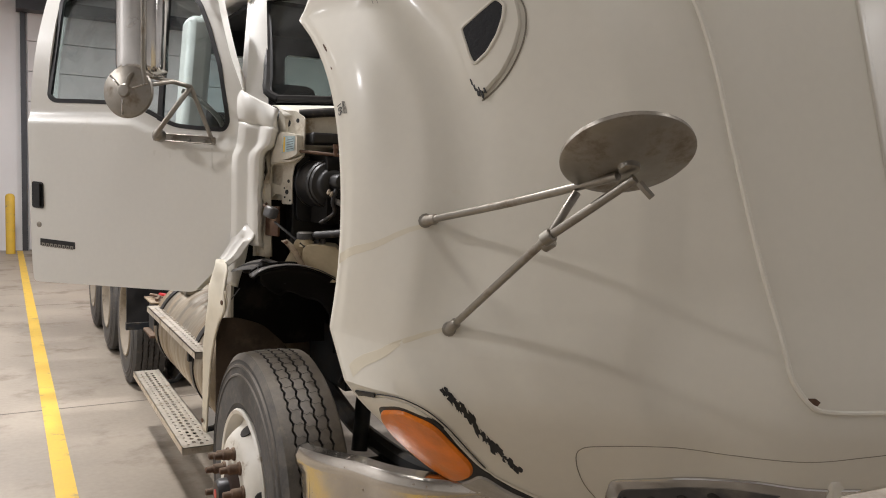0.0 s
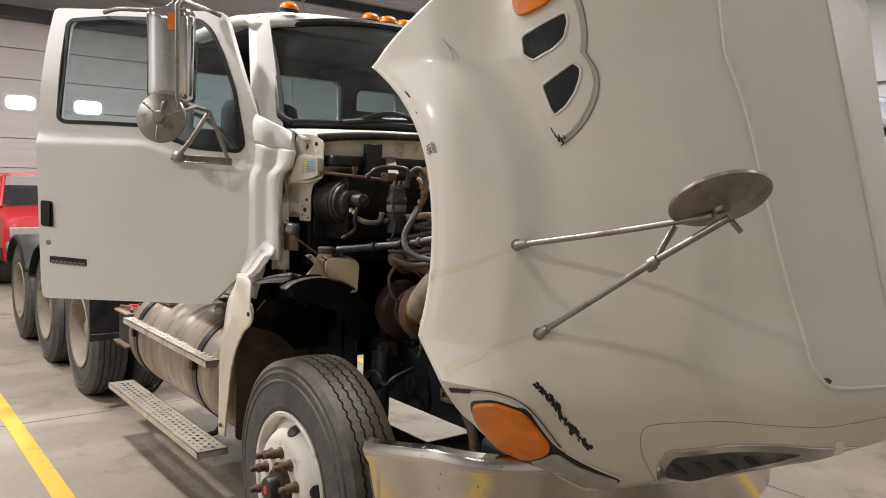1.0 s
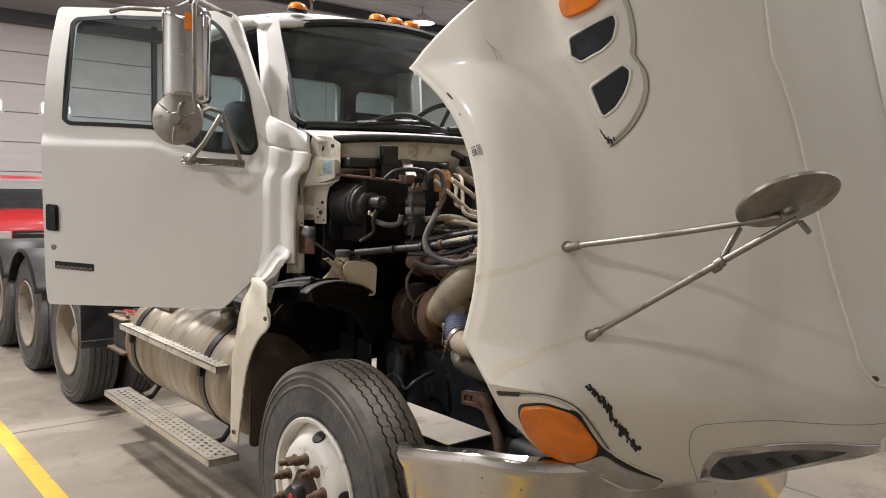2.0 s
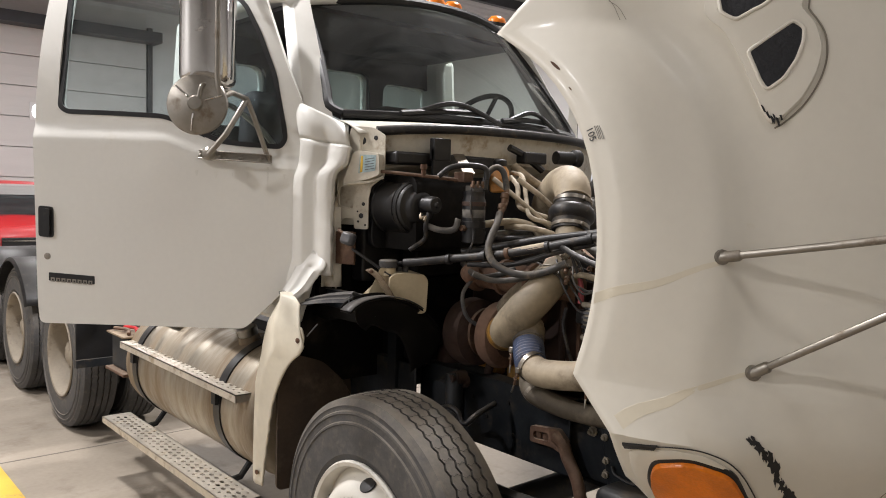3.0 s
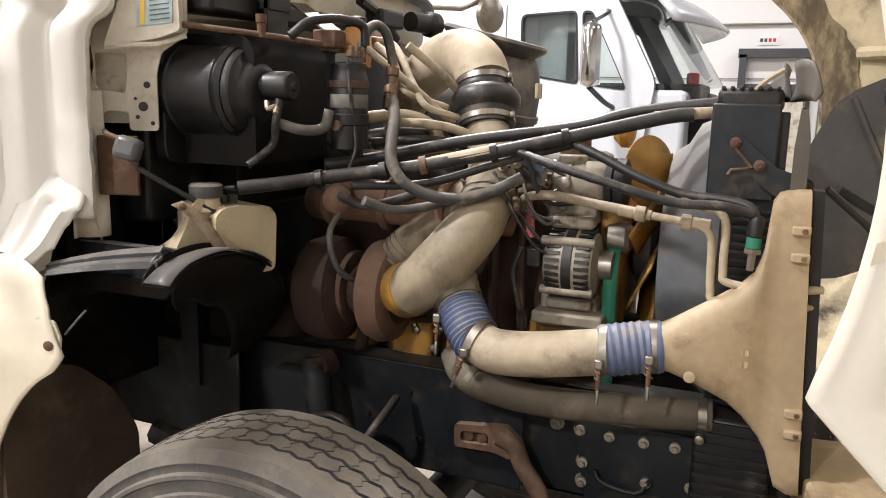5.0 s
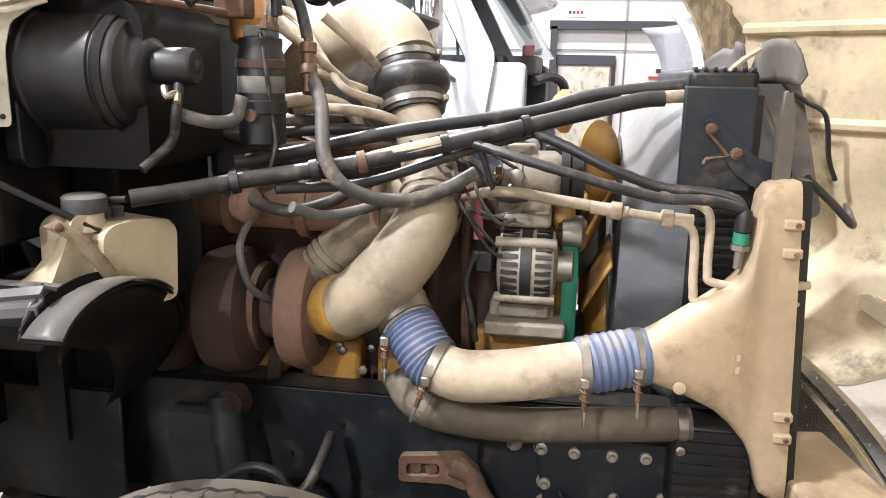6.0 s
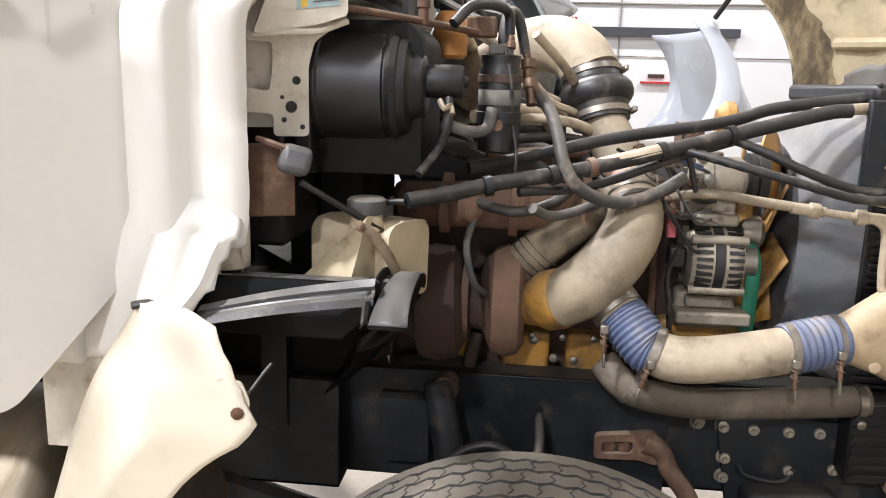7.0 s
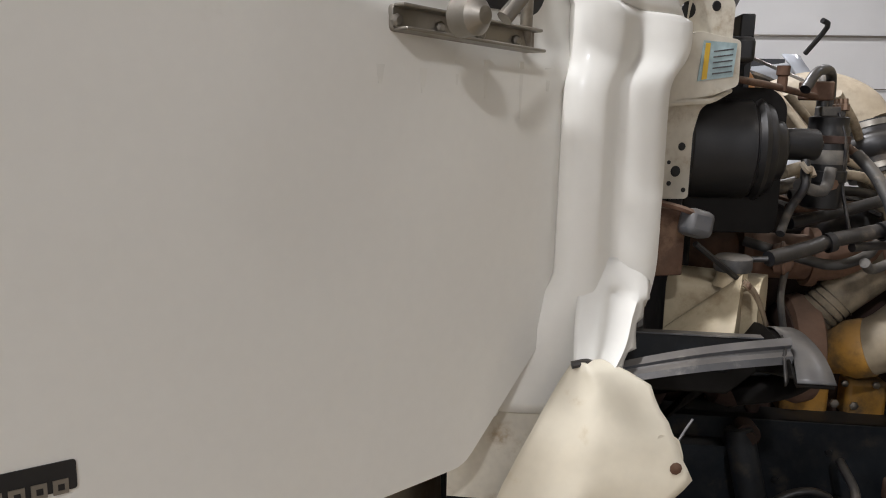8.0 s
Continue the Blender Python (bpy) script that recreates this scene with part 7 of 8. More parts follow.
part("fitting", lathe(DR + Vector((-0.05, 0.0, 0.06)), (-1, 0, 0), [(-0.02, 0.008), (0.0, 0.012), (0.012, 0.012)], 8), COPPER, drier)
part("valve_block", box((-0.47, 0.14, 1.79), (0.05, 0.06, 0.04)), RUST, HB, bevel=0.004)
part("valve_tee", lathe((-0.585, 0.245, 1.785), (0, 0, 1), [(0, 0.010), (0.03, 0.010), (0.032, 0.013), (0.05, 0.013)], 10), RUST, HB)
bottle = part("overflow_bottle", lathe((-0.181, 0.235, 1.734), (0, 0, 1), [(0, 0.03), (0.008, 0.040), (0.05, 0.042), (0.055, 0.045), (0.062, 0.045), (0.066, 0.042), (0.09, 0.040), (0.105, 0.030), (0.112, 0.024)], 24), material("stained_orange_bottle", (0.48, 0.22, 0.06), 0.45, vary=0.3, scale=11, dirt=(0.22, 0.12, 0.06), dirt_amount=0.4), truck, "orange stained fluid bottle with black cap")
part("bottle_cap", lathe((-0.181, 0.235, 1.845), (0, 0, 1), [(0, 0.026), (0.004, 0.029), (0.024, 0.029), (0.028, 0.024)], 20), BLACK, bottle)
# washer reservoir
bm = slab(Matrix(((0.93, 0, 0.37, -0.708), (-0.37, 0, 0.93, 0.285), (0, 1, 0, 0), (0, 0, 0, 1))), rounded([(0.0, 1.255), (0.150, 1.255), (0.156, 1.385), (0.140, 1.408), (0.085, 1.412), (0.06, 1.415), (0.02, 1.412), (0.0, 1.395)], 0.018), 0.18)
res = part("washer_reservoir", bm, RESERVOIR, truck, "yellowed plastic fluid reservoir with grey cap", bevel=0.018)
bm = slab(Matrix(((0.93, 0, 0.37, -0.708), (-0.37, 0, 0.93, 0.285), (0, 1, 0, 0), (0, 0, 0, 1))) @ Matrix.Translation((0, 0, 0.03)), rounded([(-0.10, 1.285), (0.03, 1.285), (0.03, 1.40), (-0.008, 1.432), (-0.030, 1.434), (-0.040, 1.41), (-0.052, 1.38)], 0.012), 0.14)
for v in bm.verts:
    d = (v.co.x + 0.708) * 0.37 + (v.co.y - 0.285) * 0.93
    v.co.z -= max(0.0, v.co.z - 1.285) * min(0.85, max(0.0, d - 0.03) / 0.15)
part("sloped_end", bm, RESERVOIR, res, bevel=0.014)
part("filler_neck", lathe((-0.680, 0.333, 1.402), (0, 0, 1), [(0, 0.036), (0.02, 0.030), (0.04, 0.030)], 24), RESERVOIR, res)
part("reservoir_cap", lathe((-0.680, 0.333, 1.432), (0, 0, 1), [(0, 0.034), (0.004, 0.037), (0.026, 0.037), (0.031, 0.031), (0.032, 0.005)], 28), GREY_DUSTY, res, "grey screw cap")
for x, y in ((-0.63, 0.33), (-0.605, 0.32)):
    part("reservoir_outlet", lathe((x, y, 1.40), (0, 0, 1), [(0, 0.014), (0.012, 0.012), (0.03, 0.012), (0.032, 0.008)], 12), GREY_DUSTY, res)
strap = part("reservoir_strap", grid_mesh([[Vector(p) + Vector((0.93, -0.37, 0.25)) * w for w in (-0.013, -0.004, 0.004, 0.013)] for p in spline([(-0.772, 0.335, 1.428), (-0.748, 0.305, 1.40), (-0.722, 0.276, 1.345), (-0.700, 0.266, 1.300), (-0.690, 0.262, 1.270)], 4)]), MUD_STRAP, truck, "rust stained flat reservoir strap")
md = strap.modifiers.new("sheet", "SOLIDIFY")
md.thickness = 0.003
for p in ((-0.766, 0.326, 1.420), (-0.692, 0.260, 1.285)):
    part("strap_bolt", lathe(p, (-0.5, -0.85, 0.1), [(0, 0.009), (0.006, 0.008), (0.008, 0.004)], 8), RUST, strap)
part("tray_rail", box((-0.785, 0.44, 1.290), (0.012, 0.34, 0.075)), FRAME, truck, "black rail along the reservoir tray", bevel=0.004)
part("tray_edge", box((-0.788, 0.44, 1.329), (0.022, 0.34, 0.003)), STRIP, truck)
part("prop_rod", rod((-0.785, 0.43, 1.50), (-0.69, 0.30, 1.40), 0.006, 8), BLACK, truck)
# inner fender bracket with sticker, on the firewall side
IB = Matrix(((0.408, 0, -0.913, -0.782), (-0.913, 0, -0.408, 0.512), (0, 1, 0, 0), (0, 0, 0, 1)))
back = IB @ Matrix.Translation((0, 0, -0.042))
bk = part("hinge_bracket", slab(back, rounded([(-0.07, 1.605), (-0.03, 1.60), (-0.01, 1.618), (0.036, 1.615), (0.036, 1.575), (0.100, 1.575), (0.100, 1.70), (0.112, 1.745), (0.17, 1.785), (0.172, 1.945), (0.12, 1.975), (0.02, 1.985), (-0.01, 1.90), (-0.04, 1.80), (-0.07, 1.80)], 0.010), 0.006, [rounded([(-0.035, 1.665), (0.030, 1.655), (0.036, 1.70), (0.036, 1.742), (-0.035, 1.742)], 0.010)]), FLANGE, truck, "cream hood latch bracket with faded sticker", bevel=0.002)
part("bracket_box", slab(IB @ Matrix.Translation((0, 0, -0.0365)), rounded([(0.0, 1.752), (0.055, 1.762), (0.115, 1.772), (0.166, 1.790), (0.164, 1.872), (0.07, 1.885), (0.048, 1.875)], 0.010), 0.0365), FLANGE, bk, "dented cream box pressing", bevel=0.010)
part("bracket_lip", tube([back @ Vector(p) for p in ((0.0, 1.752, 0.03), (0.06, 1.758, 0.042), (0.115, 1.762, 0.03), (0.17, 1.782, 0.012))], 0.006, 8, 4), FLANGE, bk)
lab = part("sticker", slab(IB @ Matrix.Translation((0, 0, 0.0012)), [(0.074, 1.795), (0.150, 1.806), (0.154, 1.866), (0.082, 1.868)], 0.001), material("faded_blue_sticker", (0.36, 0.47, 0.49), 0.5, vary=0.3, scale=30), bk, "faded blue warning sticker")
part("sticker_stripe", slab(IB @ Matrix.Translation((0, 0, 0.0024)), [(0.082, 1.798), (0.093, 1.800), (0.096, 1.864), (0.086, 1.864)], 0.0006), YELLOW_LINE, lab)
for k in range(5):
    part("sticker_bar", slab(IB @ Matrix.Translation((0, 0, 0.0024)), [(0.104, 1.808 + 0.010 * k), (0.146, 1.814 + 0.010 * k), (0.146, 1.8165 + 0.010 * k), (0.104, 1.8105 + 0.010 * k)], 0.0006), STRIP, lab)
for x, z, r in ((0.07, 1.925, 0.016), (0.13, 1.935, 0.010), (0.078, 1.675, 0.008), (0.068, 1.628, 0.011), (0.052, 1.645, 0.004), (0.055, 1.605, 0.005), (0.088, 1.592, 0.005)):
    part("hole", lathe(back @ Vector((x, z, 0.0055)), IB.to_3x3() @ Vector((0, 0, 1)), [(0, r), (0.002, r * 0.9), (0.0025, r * 0.3)], 14), BLACK, bk)
part("recess_web", slab(IB @ Matrix.Translation((0, 0, -0.062)), [(-0.10, 1.59), (0.05, 1.59), (0.05, 1.78), (-0.10, 1.78)], 0.004), FLANGE, bk)
part("inner_web", grid_mesh([[(-0.80 + 0.015 * math.sin(z * 30), 0.535, z), (-0.775, 0.55, z), (-0.76, 0.575, z)] for z in np.linspace(1.30, 1.97, 14)]), FLANGE, bk)
flap = part("rubber_stop", box((-0.80, 0.435, 1.54), (0.045, 0.055, 0.05), (15, 10, 25)), STRIP, truck, "grey rubber hood stop on a rusty plate", bevel=0.012)
part("stop_plate", box((-0.775, 0.49, 1.50), (0.012, 0.09, 0.13), (0, 0, 20)), RUST, flap, bevel=0.003)
part("stop_arm", tube([(-0.80, 0.50, 1.575), (-0.82, 0.47, 1.57), (-0.815, 0.44, 1.56)], 0.006, 6, 3), RUST, flap)
# inner fender liner over the wheel: an arched lip, a hollow roof behind it and an inboard wall
lip = spline([(-0.935, 0.214, 1.288), (-0.905, 0.216, 1.308), (-0.855, 0.218, 1.324), (-0.77, 0.220, 1.330), (-0.69, 0.222, 1.318), (-0.612, 0.226, 1.287), (-0.52, 0.250, 1.232), (-0.44, 0.290, 1.168), (-0.400, 0.318, 1.125)], 4)
rows = []
for y in (0.0, 0.03, 0.06, 0.064, 0.068, 0.09, 0.14, 0.22, 0.34, 0.46):
    up = 0.014 * (0.062 < y < 0.08) - 0.07 * min(1, max(0, y - 0.07) / 0.06)
    row = []
    for i, q in enumerate(lip):
        k = min(1.0, max(0.0, (q[0] + 0.64) / 0.20))
        x = max(q[0], -0.80) if y > 0.08 else q[0]
        row.append(Vector((x, q[1] + y * (1 - 0.5 * k), q[2] + up * (1 - k))))
    rows.append(row)
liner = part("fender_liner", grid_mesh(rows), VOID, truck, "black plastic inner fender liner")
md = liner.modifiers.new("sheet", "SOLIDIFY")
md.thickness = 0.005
rows = []
for i, q in enumerate(lip[:23]):
    w = 0.058 * (1 - i / 22) ** 0.5 + 0.004
    rows.append([Vector(q) + Vector((0, w * k, 0.004)) for k in (-0.03, 0.5, 1.0)])
# lip coloured paler than the liner: light on its upward face, put into colour
lp = part("liner_lip", grid_mesh(rows), STRIP, liner, "grey lip of the liner, painted pale for the light on it")
md = lp.modifiers.new("sheet", "SOLIDIFY")
md.thickness = 0.003
rows = []
for k in np.linspace(0, 1, 9):
    row = []
    for q in lip[4:]:
        g = (q[0] + 0.91) / 0.51
        deep = 0.11 + 0.07 * g
        row.append((q[0] + (0.12 * (1 - g) - 0.03 * g) * k ** 2, q[1] + 0.012 + (0.10 + 0.06 * g) * k ** 1.5, q[2] - 0.006 - deep * k + 0.010 * math.sin(14 * g) * k * k))
    rows.append(row)
hl = part("liner_hollow", grid_mesh(rows), VOID, liner, "black plastic hollow of the liner")
md = hl.modifiers.new("sheet", "SOLIDIFY")
md.thickness = 0.004
part("liner_wall", slab(Matrix(((0, 0, -1, -0.396), (1, 0, 0, 0), (0, 1, 0, 0), (0, 0, 0, 1))), rounded([(0.318, 1.13), (0.36, 1.075), (0.43, 1.06), (0.455, 1.0), (0.52, 0.985), (0.76, 0.985), (0.76, 1.26), (0.36, 1.16)], 0.012), 0.006), VOID, liner, "black plastic liner wall")
rows = []
for f in np.linspace(0, 1, 16):
    t0 = Vector((-0.892, 0.575, 1.297)).lerp(Vector((-0.880, 0.275, 1.357)), f) + Vector((0, 0, 0.006 * math.sin(math.pi * f)))
    t1 = Vector((-0.934, 0.575, 1.272)).lerp(Vector((-0.900, 0.275, 1.315)), f) + Vector((0, 0, 0.004 * math.sin(math.pi * f)))
    rows.append([t0 + Vector((0.03, 0, -0.012)), t0, t0.lerp(t1, 0.25) + Vector((-0.006, 0, 0)), t0.lerp(t1, 0.45) + Vector((0.004, 0, 0)), t0.lerp(t1, 0.55) + Vector((0.004, 0, 0)), t0.lerp(t1, 0.65) + Vector((-0.008, 0, 0)), t1])
strip = part("rubber_strip", grid_mesh(rows), STRIP, truck, "grey rubber splash strip with a bent end", smooth=False)
md = strip.modifiers.new("sheet", "SOLIDIFY")
md.thickness = 0.005
rows = []
for f in np.linspace(0, 1, 6):
    a = Vector((-0.866, 0.285, 1.357)).lerp(Vector((-0.885, 0.276, 1.310)), f)
    b = Vector((-0.902, 0.290, 1.330)).lerp(Vector((-0.928, 0.290, 1.284)), f)
    rows.append([a.lerp(b, g) + Vector((0, -0.005 * math.sin(math.pi * g), 0)) for g in np.linspace(0, 1, 5)])
fl = part("bent_end", grid_mesh(rows), BLACK_SOFT, strip)
md = fl.modifiers.new("sheet", "SOLIDIFY")
md.thickness = 0.004
part("rear_shield", slab(Matrix(((1, 0, 0, 0), (0, 0, -1, 0.68), (0, 1, 0, 0), (0, 0, 0, 1))), rounded([(-0.97, 0.50), (-0.58, 0.50), (-0.58, 0.78), (-0.66, 0.92), (-0.76, 1.01), (-0.88, 1.05), (-0.97, 1.05)], 0.03), 0.012), MUD, truck, "mud stained rubber shield behind the wheel")
# added near-black sheet that stands in for the shade inside the wheel well
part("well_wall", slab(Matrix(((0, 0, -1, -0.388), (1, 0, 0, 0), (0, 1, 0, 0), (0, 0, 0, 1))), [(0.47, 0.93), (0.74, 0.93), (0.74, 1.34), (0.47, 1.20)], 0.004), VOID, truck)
# two made-up black plugs; they only block bright background showing through the bay
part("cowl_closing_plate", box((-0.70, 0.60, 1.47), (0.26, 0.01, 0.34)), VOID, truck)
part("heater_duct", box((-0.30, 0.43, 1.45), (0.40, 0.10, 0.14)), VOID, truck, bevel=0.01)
# second added sheet, coloured near-black as shade at the back of the well
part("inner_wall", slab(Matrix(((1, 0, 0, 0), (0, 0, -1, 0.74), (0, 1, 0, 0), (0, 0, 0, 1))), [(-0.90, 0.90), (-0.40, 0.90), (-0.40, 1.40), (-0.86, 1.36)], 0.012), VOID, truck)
part("shock_absorber", rod((-0.42, 0.22, 1.0), (-0.50, 0.12, 0.55), 0.035, 16), FRAME, truck)
part("shock_pin", lathe((-0.385, 0.20, 0.985), (-1, 0, 0), [(0, 0.03), (0.05, 0.03), (0.052, 0.016), (0.07, 0.016)], 12), RUST_DARK, truck)
part("leaf_spring", tube([(-0.43, -0.75, 0.68), (-0.43, -0.3, 0.60), (-0.43, 0.0, 0.585), (-0.43, 0.35, 0.60), (-0.43, 0.75, 0.70)], 0.04, 8, 4), FRAME, truck)
sb = part("rusty_bracket", slab(Matrix(((0, 0, -1, -0.346), (1, 0, 0, 0), (0, 1, 0, 0), (0, 0, 0, 1))), rounded([(-0.155, 0.868), (-0.155, 0.808), (-0.262, 0.812), (-0.305, 0.80), (-0.335, 0.845), (-0.29, 0.885), (-0.24, 0.878)], 0.012), 0.022, [rounded([(-0.172, 0.852), (-0.172, 0.824), (-0.245, 0.828), (-0.245, 0.858)], 0.012)]), RUST, truck, "rusty steering bracket with arm", bevel=0.004)
part("slot_back", box((-0.350, -0.21, 0.84), (0.008, 0.08, 0.04)), RUST_DARK, sb)
part("arm", tube([(-0.357, -0.27, 0.852), (-0.36, -0.312, 0.835), (-0.362, -0.335, 0.79), (-0.366, -0.39, 0.71), (-0.385, -0.44, 0.56)], 0.023, 10, 5), RUST, sb)
for y in (-0.19, -0.226):
    part("slot", lathe((-0.354, y, 0.84), (-1, 0, 0), [(0, 0.015), (0.006, 0.014), (0.008, 0.006)], 10), RUST, sb)
for y, z in ((-0.40, 0.895), (-0.46, 0.89), (-0.53, 0.888), (-0.61, 0.888), (-0.68, 0.89), (-0.47, 0.81), (-0.47, 0.76), (-0.72, 0.80), (-0.62, 0.79)):
    bl = part("frame_bolt", lathe((-0.304, y, z), (-1, 0, 0), [(0, 0.019), (0.005, 0.019), (0.006, 0.013), (0.018, 0.013), (0.02, 0.007), (0.028, 0.007)], 10), CASTING, truck)
part("frame_gusset", slab(Matrix(((0, 0, -1, -0.302), (1, 0, 0, 0), (0, 1, 0, 0), (0, 0, 0, 1))), [(-0.44, 0.92), (-0.76, 0.92), (-0.80, 0.70), (-0.48, 0.70)], 0.012), FRAME, truck, bevel=0.003)
part("hand_grip", tube([(-0.325, -0.50, 0.80), (-0.33, -0.52, 0.775), (-0.33, -0.60, 0.765), (-0.325, -0.63, 0.80)], 0.006, 8, 3), FRAME, truck)
for y, z in ((0.10, 0.84), (-0.05, 0.80), (-0.02, 0.92), (0.18, 0.90)):
    part("rail_hole", lathe((-0.349 if y > -0.3 else -0.30, y, z), (-1, 0, 0), [(0, 0.009), (0.004, 0.008), (0.0045, 0.003)], 10), BLACK, truck)
part("frame_bolt", lathe((-0.375, 0.20, 0.968), (-1, 0, 0), [(0, 0.03), (0.02, 0.028), (0.03, 0.014)], 12), RUST_DARK, truck)
part("steering_box", box((-0.36, -0.62, 0.66), (0.16, 0.22, 0.20)), FRAME, truck, bevel=0.03)
# parts on the firewall, driver's side
axis = Vector((0.0, -0.24, 0.97)).normalized()
ac = part("air_cleaner", lathe(Vector((0.60, 0.11, 1.885)), axis, [(-0.46, 0.12), (-0.43, 0.19), (-0.26, 0.205), (-0.255, 0.212), (-0.235, 0.212), (-0.23, 0.203), (-0.15, 0.195), (-0.09, 0.175), (-0.045, 0.15), (-0.04, 0.13)], 48), GREY_DUSTY, truck, "dusty black air cleaner canister")
part("canister_lid", lathe(Vector((0.575, 0.11, 1.885)), axis, [(-0.05, 0.14), (-0.03, 0.165), (-0.016, 0.182), (-0.006, 0.186), (0.004, 0.180), (0.006, 0.165), (-0.002, 0.155), (0.0, 0.05)], 48), HOSE_GREY, ac, "dusty overhanging canister lid")
part("outlet", tube([(0.10, 0.22, 1.655), (0.22, 0.24, 1.63), (0.42, 0.15, 1.66)], 0.075, 20, 4), GREY_DUSTY, ac)
part("clip", box((0.50, -0.075, 1.70), (0.05, 0.012, 0.05)), BEIGE, ac, bevel=0.003)
part("air_horn_valve", box((0.05, 0.27, 1.89), (0.14, 0.06, 0.05)), BLACK, truck, bevel=0.008)
part("wiper_motor", lathe((0.20, 0.26, 1.90), (1, -0.2, 0), [(0, 0.03), (0.09, 0.03), (0.10, 0.04), (0.13, 0.04)], 18), BLACK, truck)
part("wiper_link", tube([(-0.08, 0.28, 1.93), (0.0, 0.27, 1.90), (0.12, 0.27, 1.84)], 0.016, 8, 3), BLACK, truck)
part("cowl_bracket", box((-0.455, 0.30, 1.90), (0.09, 0.03, 0.09)), BLACK, truck, bevel=0.004)
part("heater_pipe", tube([(-0.05, 0.28, 1.85), (-0.02, 0.22, 1.80), (0.05, 0.20, 1.76)], 0.02, 10, 3), BEIGE, truck)
for k in range(6):
    y = 0.40 - 0.10 * k
    part("engine_wire", tube([(-0.10 - 0.02 * (k % 3), y, 1.56), (-0.20, y - 0.10, 1.53 + 0.02 * (k % 2)), (-0.24, y - 0.22, 1.50)], 0.007, 6, 4), (BLACK_SOFT, GREY_DUSTY, COPPER)[k % 3], truck)

# peeling dark laminate along the arch edge inside the hood
for sd in (-1, 1):
    rows = []
    for w in np.linspace(1.42, 2.34, 46):
        reach = 0.10 + 0.035 * noise.noise(Vector((w * 4, 2.2, sd))) + 0.016 * noise.noise(Vector((w * 23, 0.7, sd)))
        row = []
        for g in np.linspace(0, 1, 7):
            u = hood_cut(w) + 0.006 + max(0.01, reach) * g
            p, n = hood_point(u, w), hood_normal(u, w)
            p = p - n * (0.0145 + 0.004 * g * (1 + noise.noise(Vector((w * 30, g * 5, sd)))))
            row.append(Vector((-sd * p.x if p.x < 0 else sd * p.x, p.y, p.z)) if sd > 0 else p)
        rows.append(row)
    lam = part("peeling_laminate", grid_mesh(rows), CHARRED, hood, "peeling dark laminate inside the hood", smooth=False)
    md = lam.modifiers.new("sheet", "SOLIDIFY")
    md.thickness = 0.002

# splash shield inside the far fender
SS = Matrix(((0, 0, -1, 0.74), (1, 0, 0, 0), (0, 1, 0, 0), (0, 0, 0, 1)))
shield = part("splash_shield", slab(SS, rounded([(-1.032, 1.723), (-1.127, 1.769), (-1.175, 1.70), (-1.207, 1.60), (-1.256, 1.406), (-1.292, 1.273), (-1.146, 1.173), (-1.044, 1.122), (-0.90, 1.10), (-0.90, 1.50), (-0.98, 1.68)], 0.02), 0.008), SHIELD, hood, "dark grey plastic splash shield inside the fender")
part("shield_ridge", tube([(0.728, -1.03, 1.70), (0.722, -1.11, 1.53), (0.722, -1.18, 1.39), (0.728, -1.245, 1.26)], 0.012, 6, 4), SHIELD, shield)
part("shield_bar", box((0.722, -1.085, 1.375), (0.014, 0.14, 0.022), (29, 0, 0)), BLACK, shield)
part("shield_cable", tube([(0.70, -1.16, 1.78), (0.69, -1.12, 1.73), (0.69, -1.13, 1.67), (0.69, -1.20, 1.62), (0.70, -1.26, 1.58), (0.72, -1.29, 1.45), (0.73, -1.32, 1.38)], 0.008, 7, 5), BLACK_SOFT, shield, "black cable clipped to the shield")

# inside the hood: stiffeners and the grille seen from behind
for z in (1.55, 1.85):
    part("hood_stiffener", tube([Vector((-p.x, p.y + 0.03, p.z)) for p in hood_row(z)[12:80:8]], 0.022, 8, 2), HOOD_IN, hood, "laminate stiffener")
part("hood_rib", tube([Vector((-hood_row(z)[45].x, hood_row(z)[45].y + 0.035, z)) for z in (1.25, 1.5, 1.8, 2.1, 2.3)], 0.03, 8, 3), HOOD_IN, hood)
gr = part("grille", box((0.10, -1.60, 1.055), (0.62, 0.30, 0.014), (0, -2, 4)), BLACK, hood, "black mesh grille seen from behind", bevel=0.003)
for k in range(7):
    part("letter_bar", box((-0.16 + 0.085 * k, -1.55 - 0.006 * k, 1.067), (0.045, 0.06, 0.006), (0, -2, 4)), STEEL, gr)
for k, (dy, m) in enumerate(((0.19, TAN), (0.235, ALU), (-0.19, CREAM))):
    part("grille_bar", box((0.10, -1.60 + dy, 1.06), (0.66, 0.03, 0.04), (0, -2, 4)), m, gr, bevel=0.004)
part("hood_wire", tube([(-0.33, -0.93, 1.50), (-0.30, -1.0, 1.44), (-0.25, -1.05, 1.40), (0.1, -1.15, 1.39)], 0.008, 8, 4), BLACK_SOFT, hood)
part("hood_pivot", box((-0.30, -1.02, 0.86), (0.30, 0.18, 0.10), (0, 0, 10)), TAN, truck, bevel=0.01)

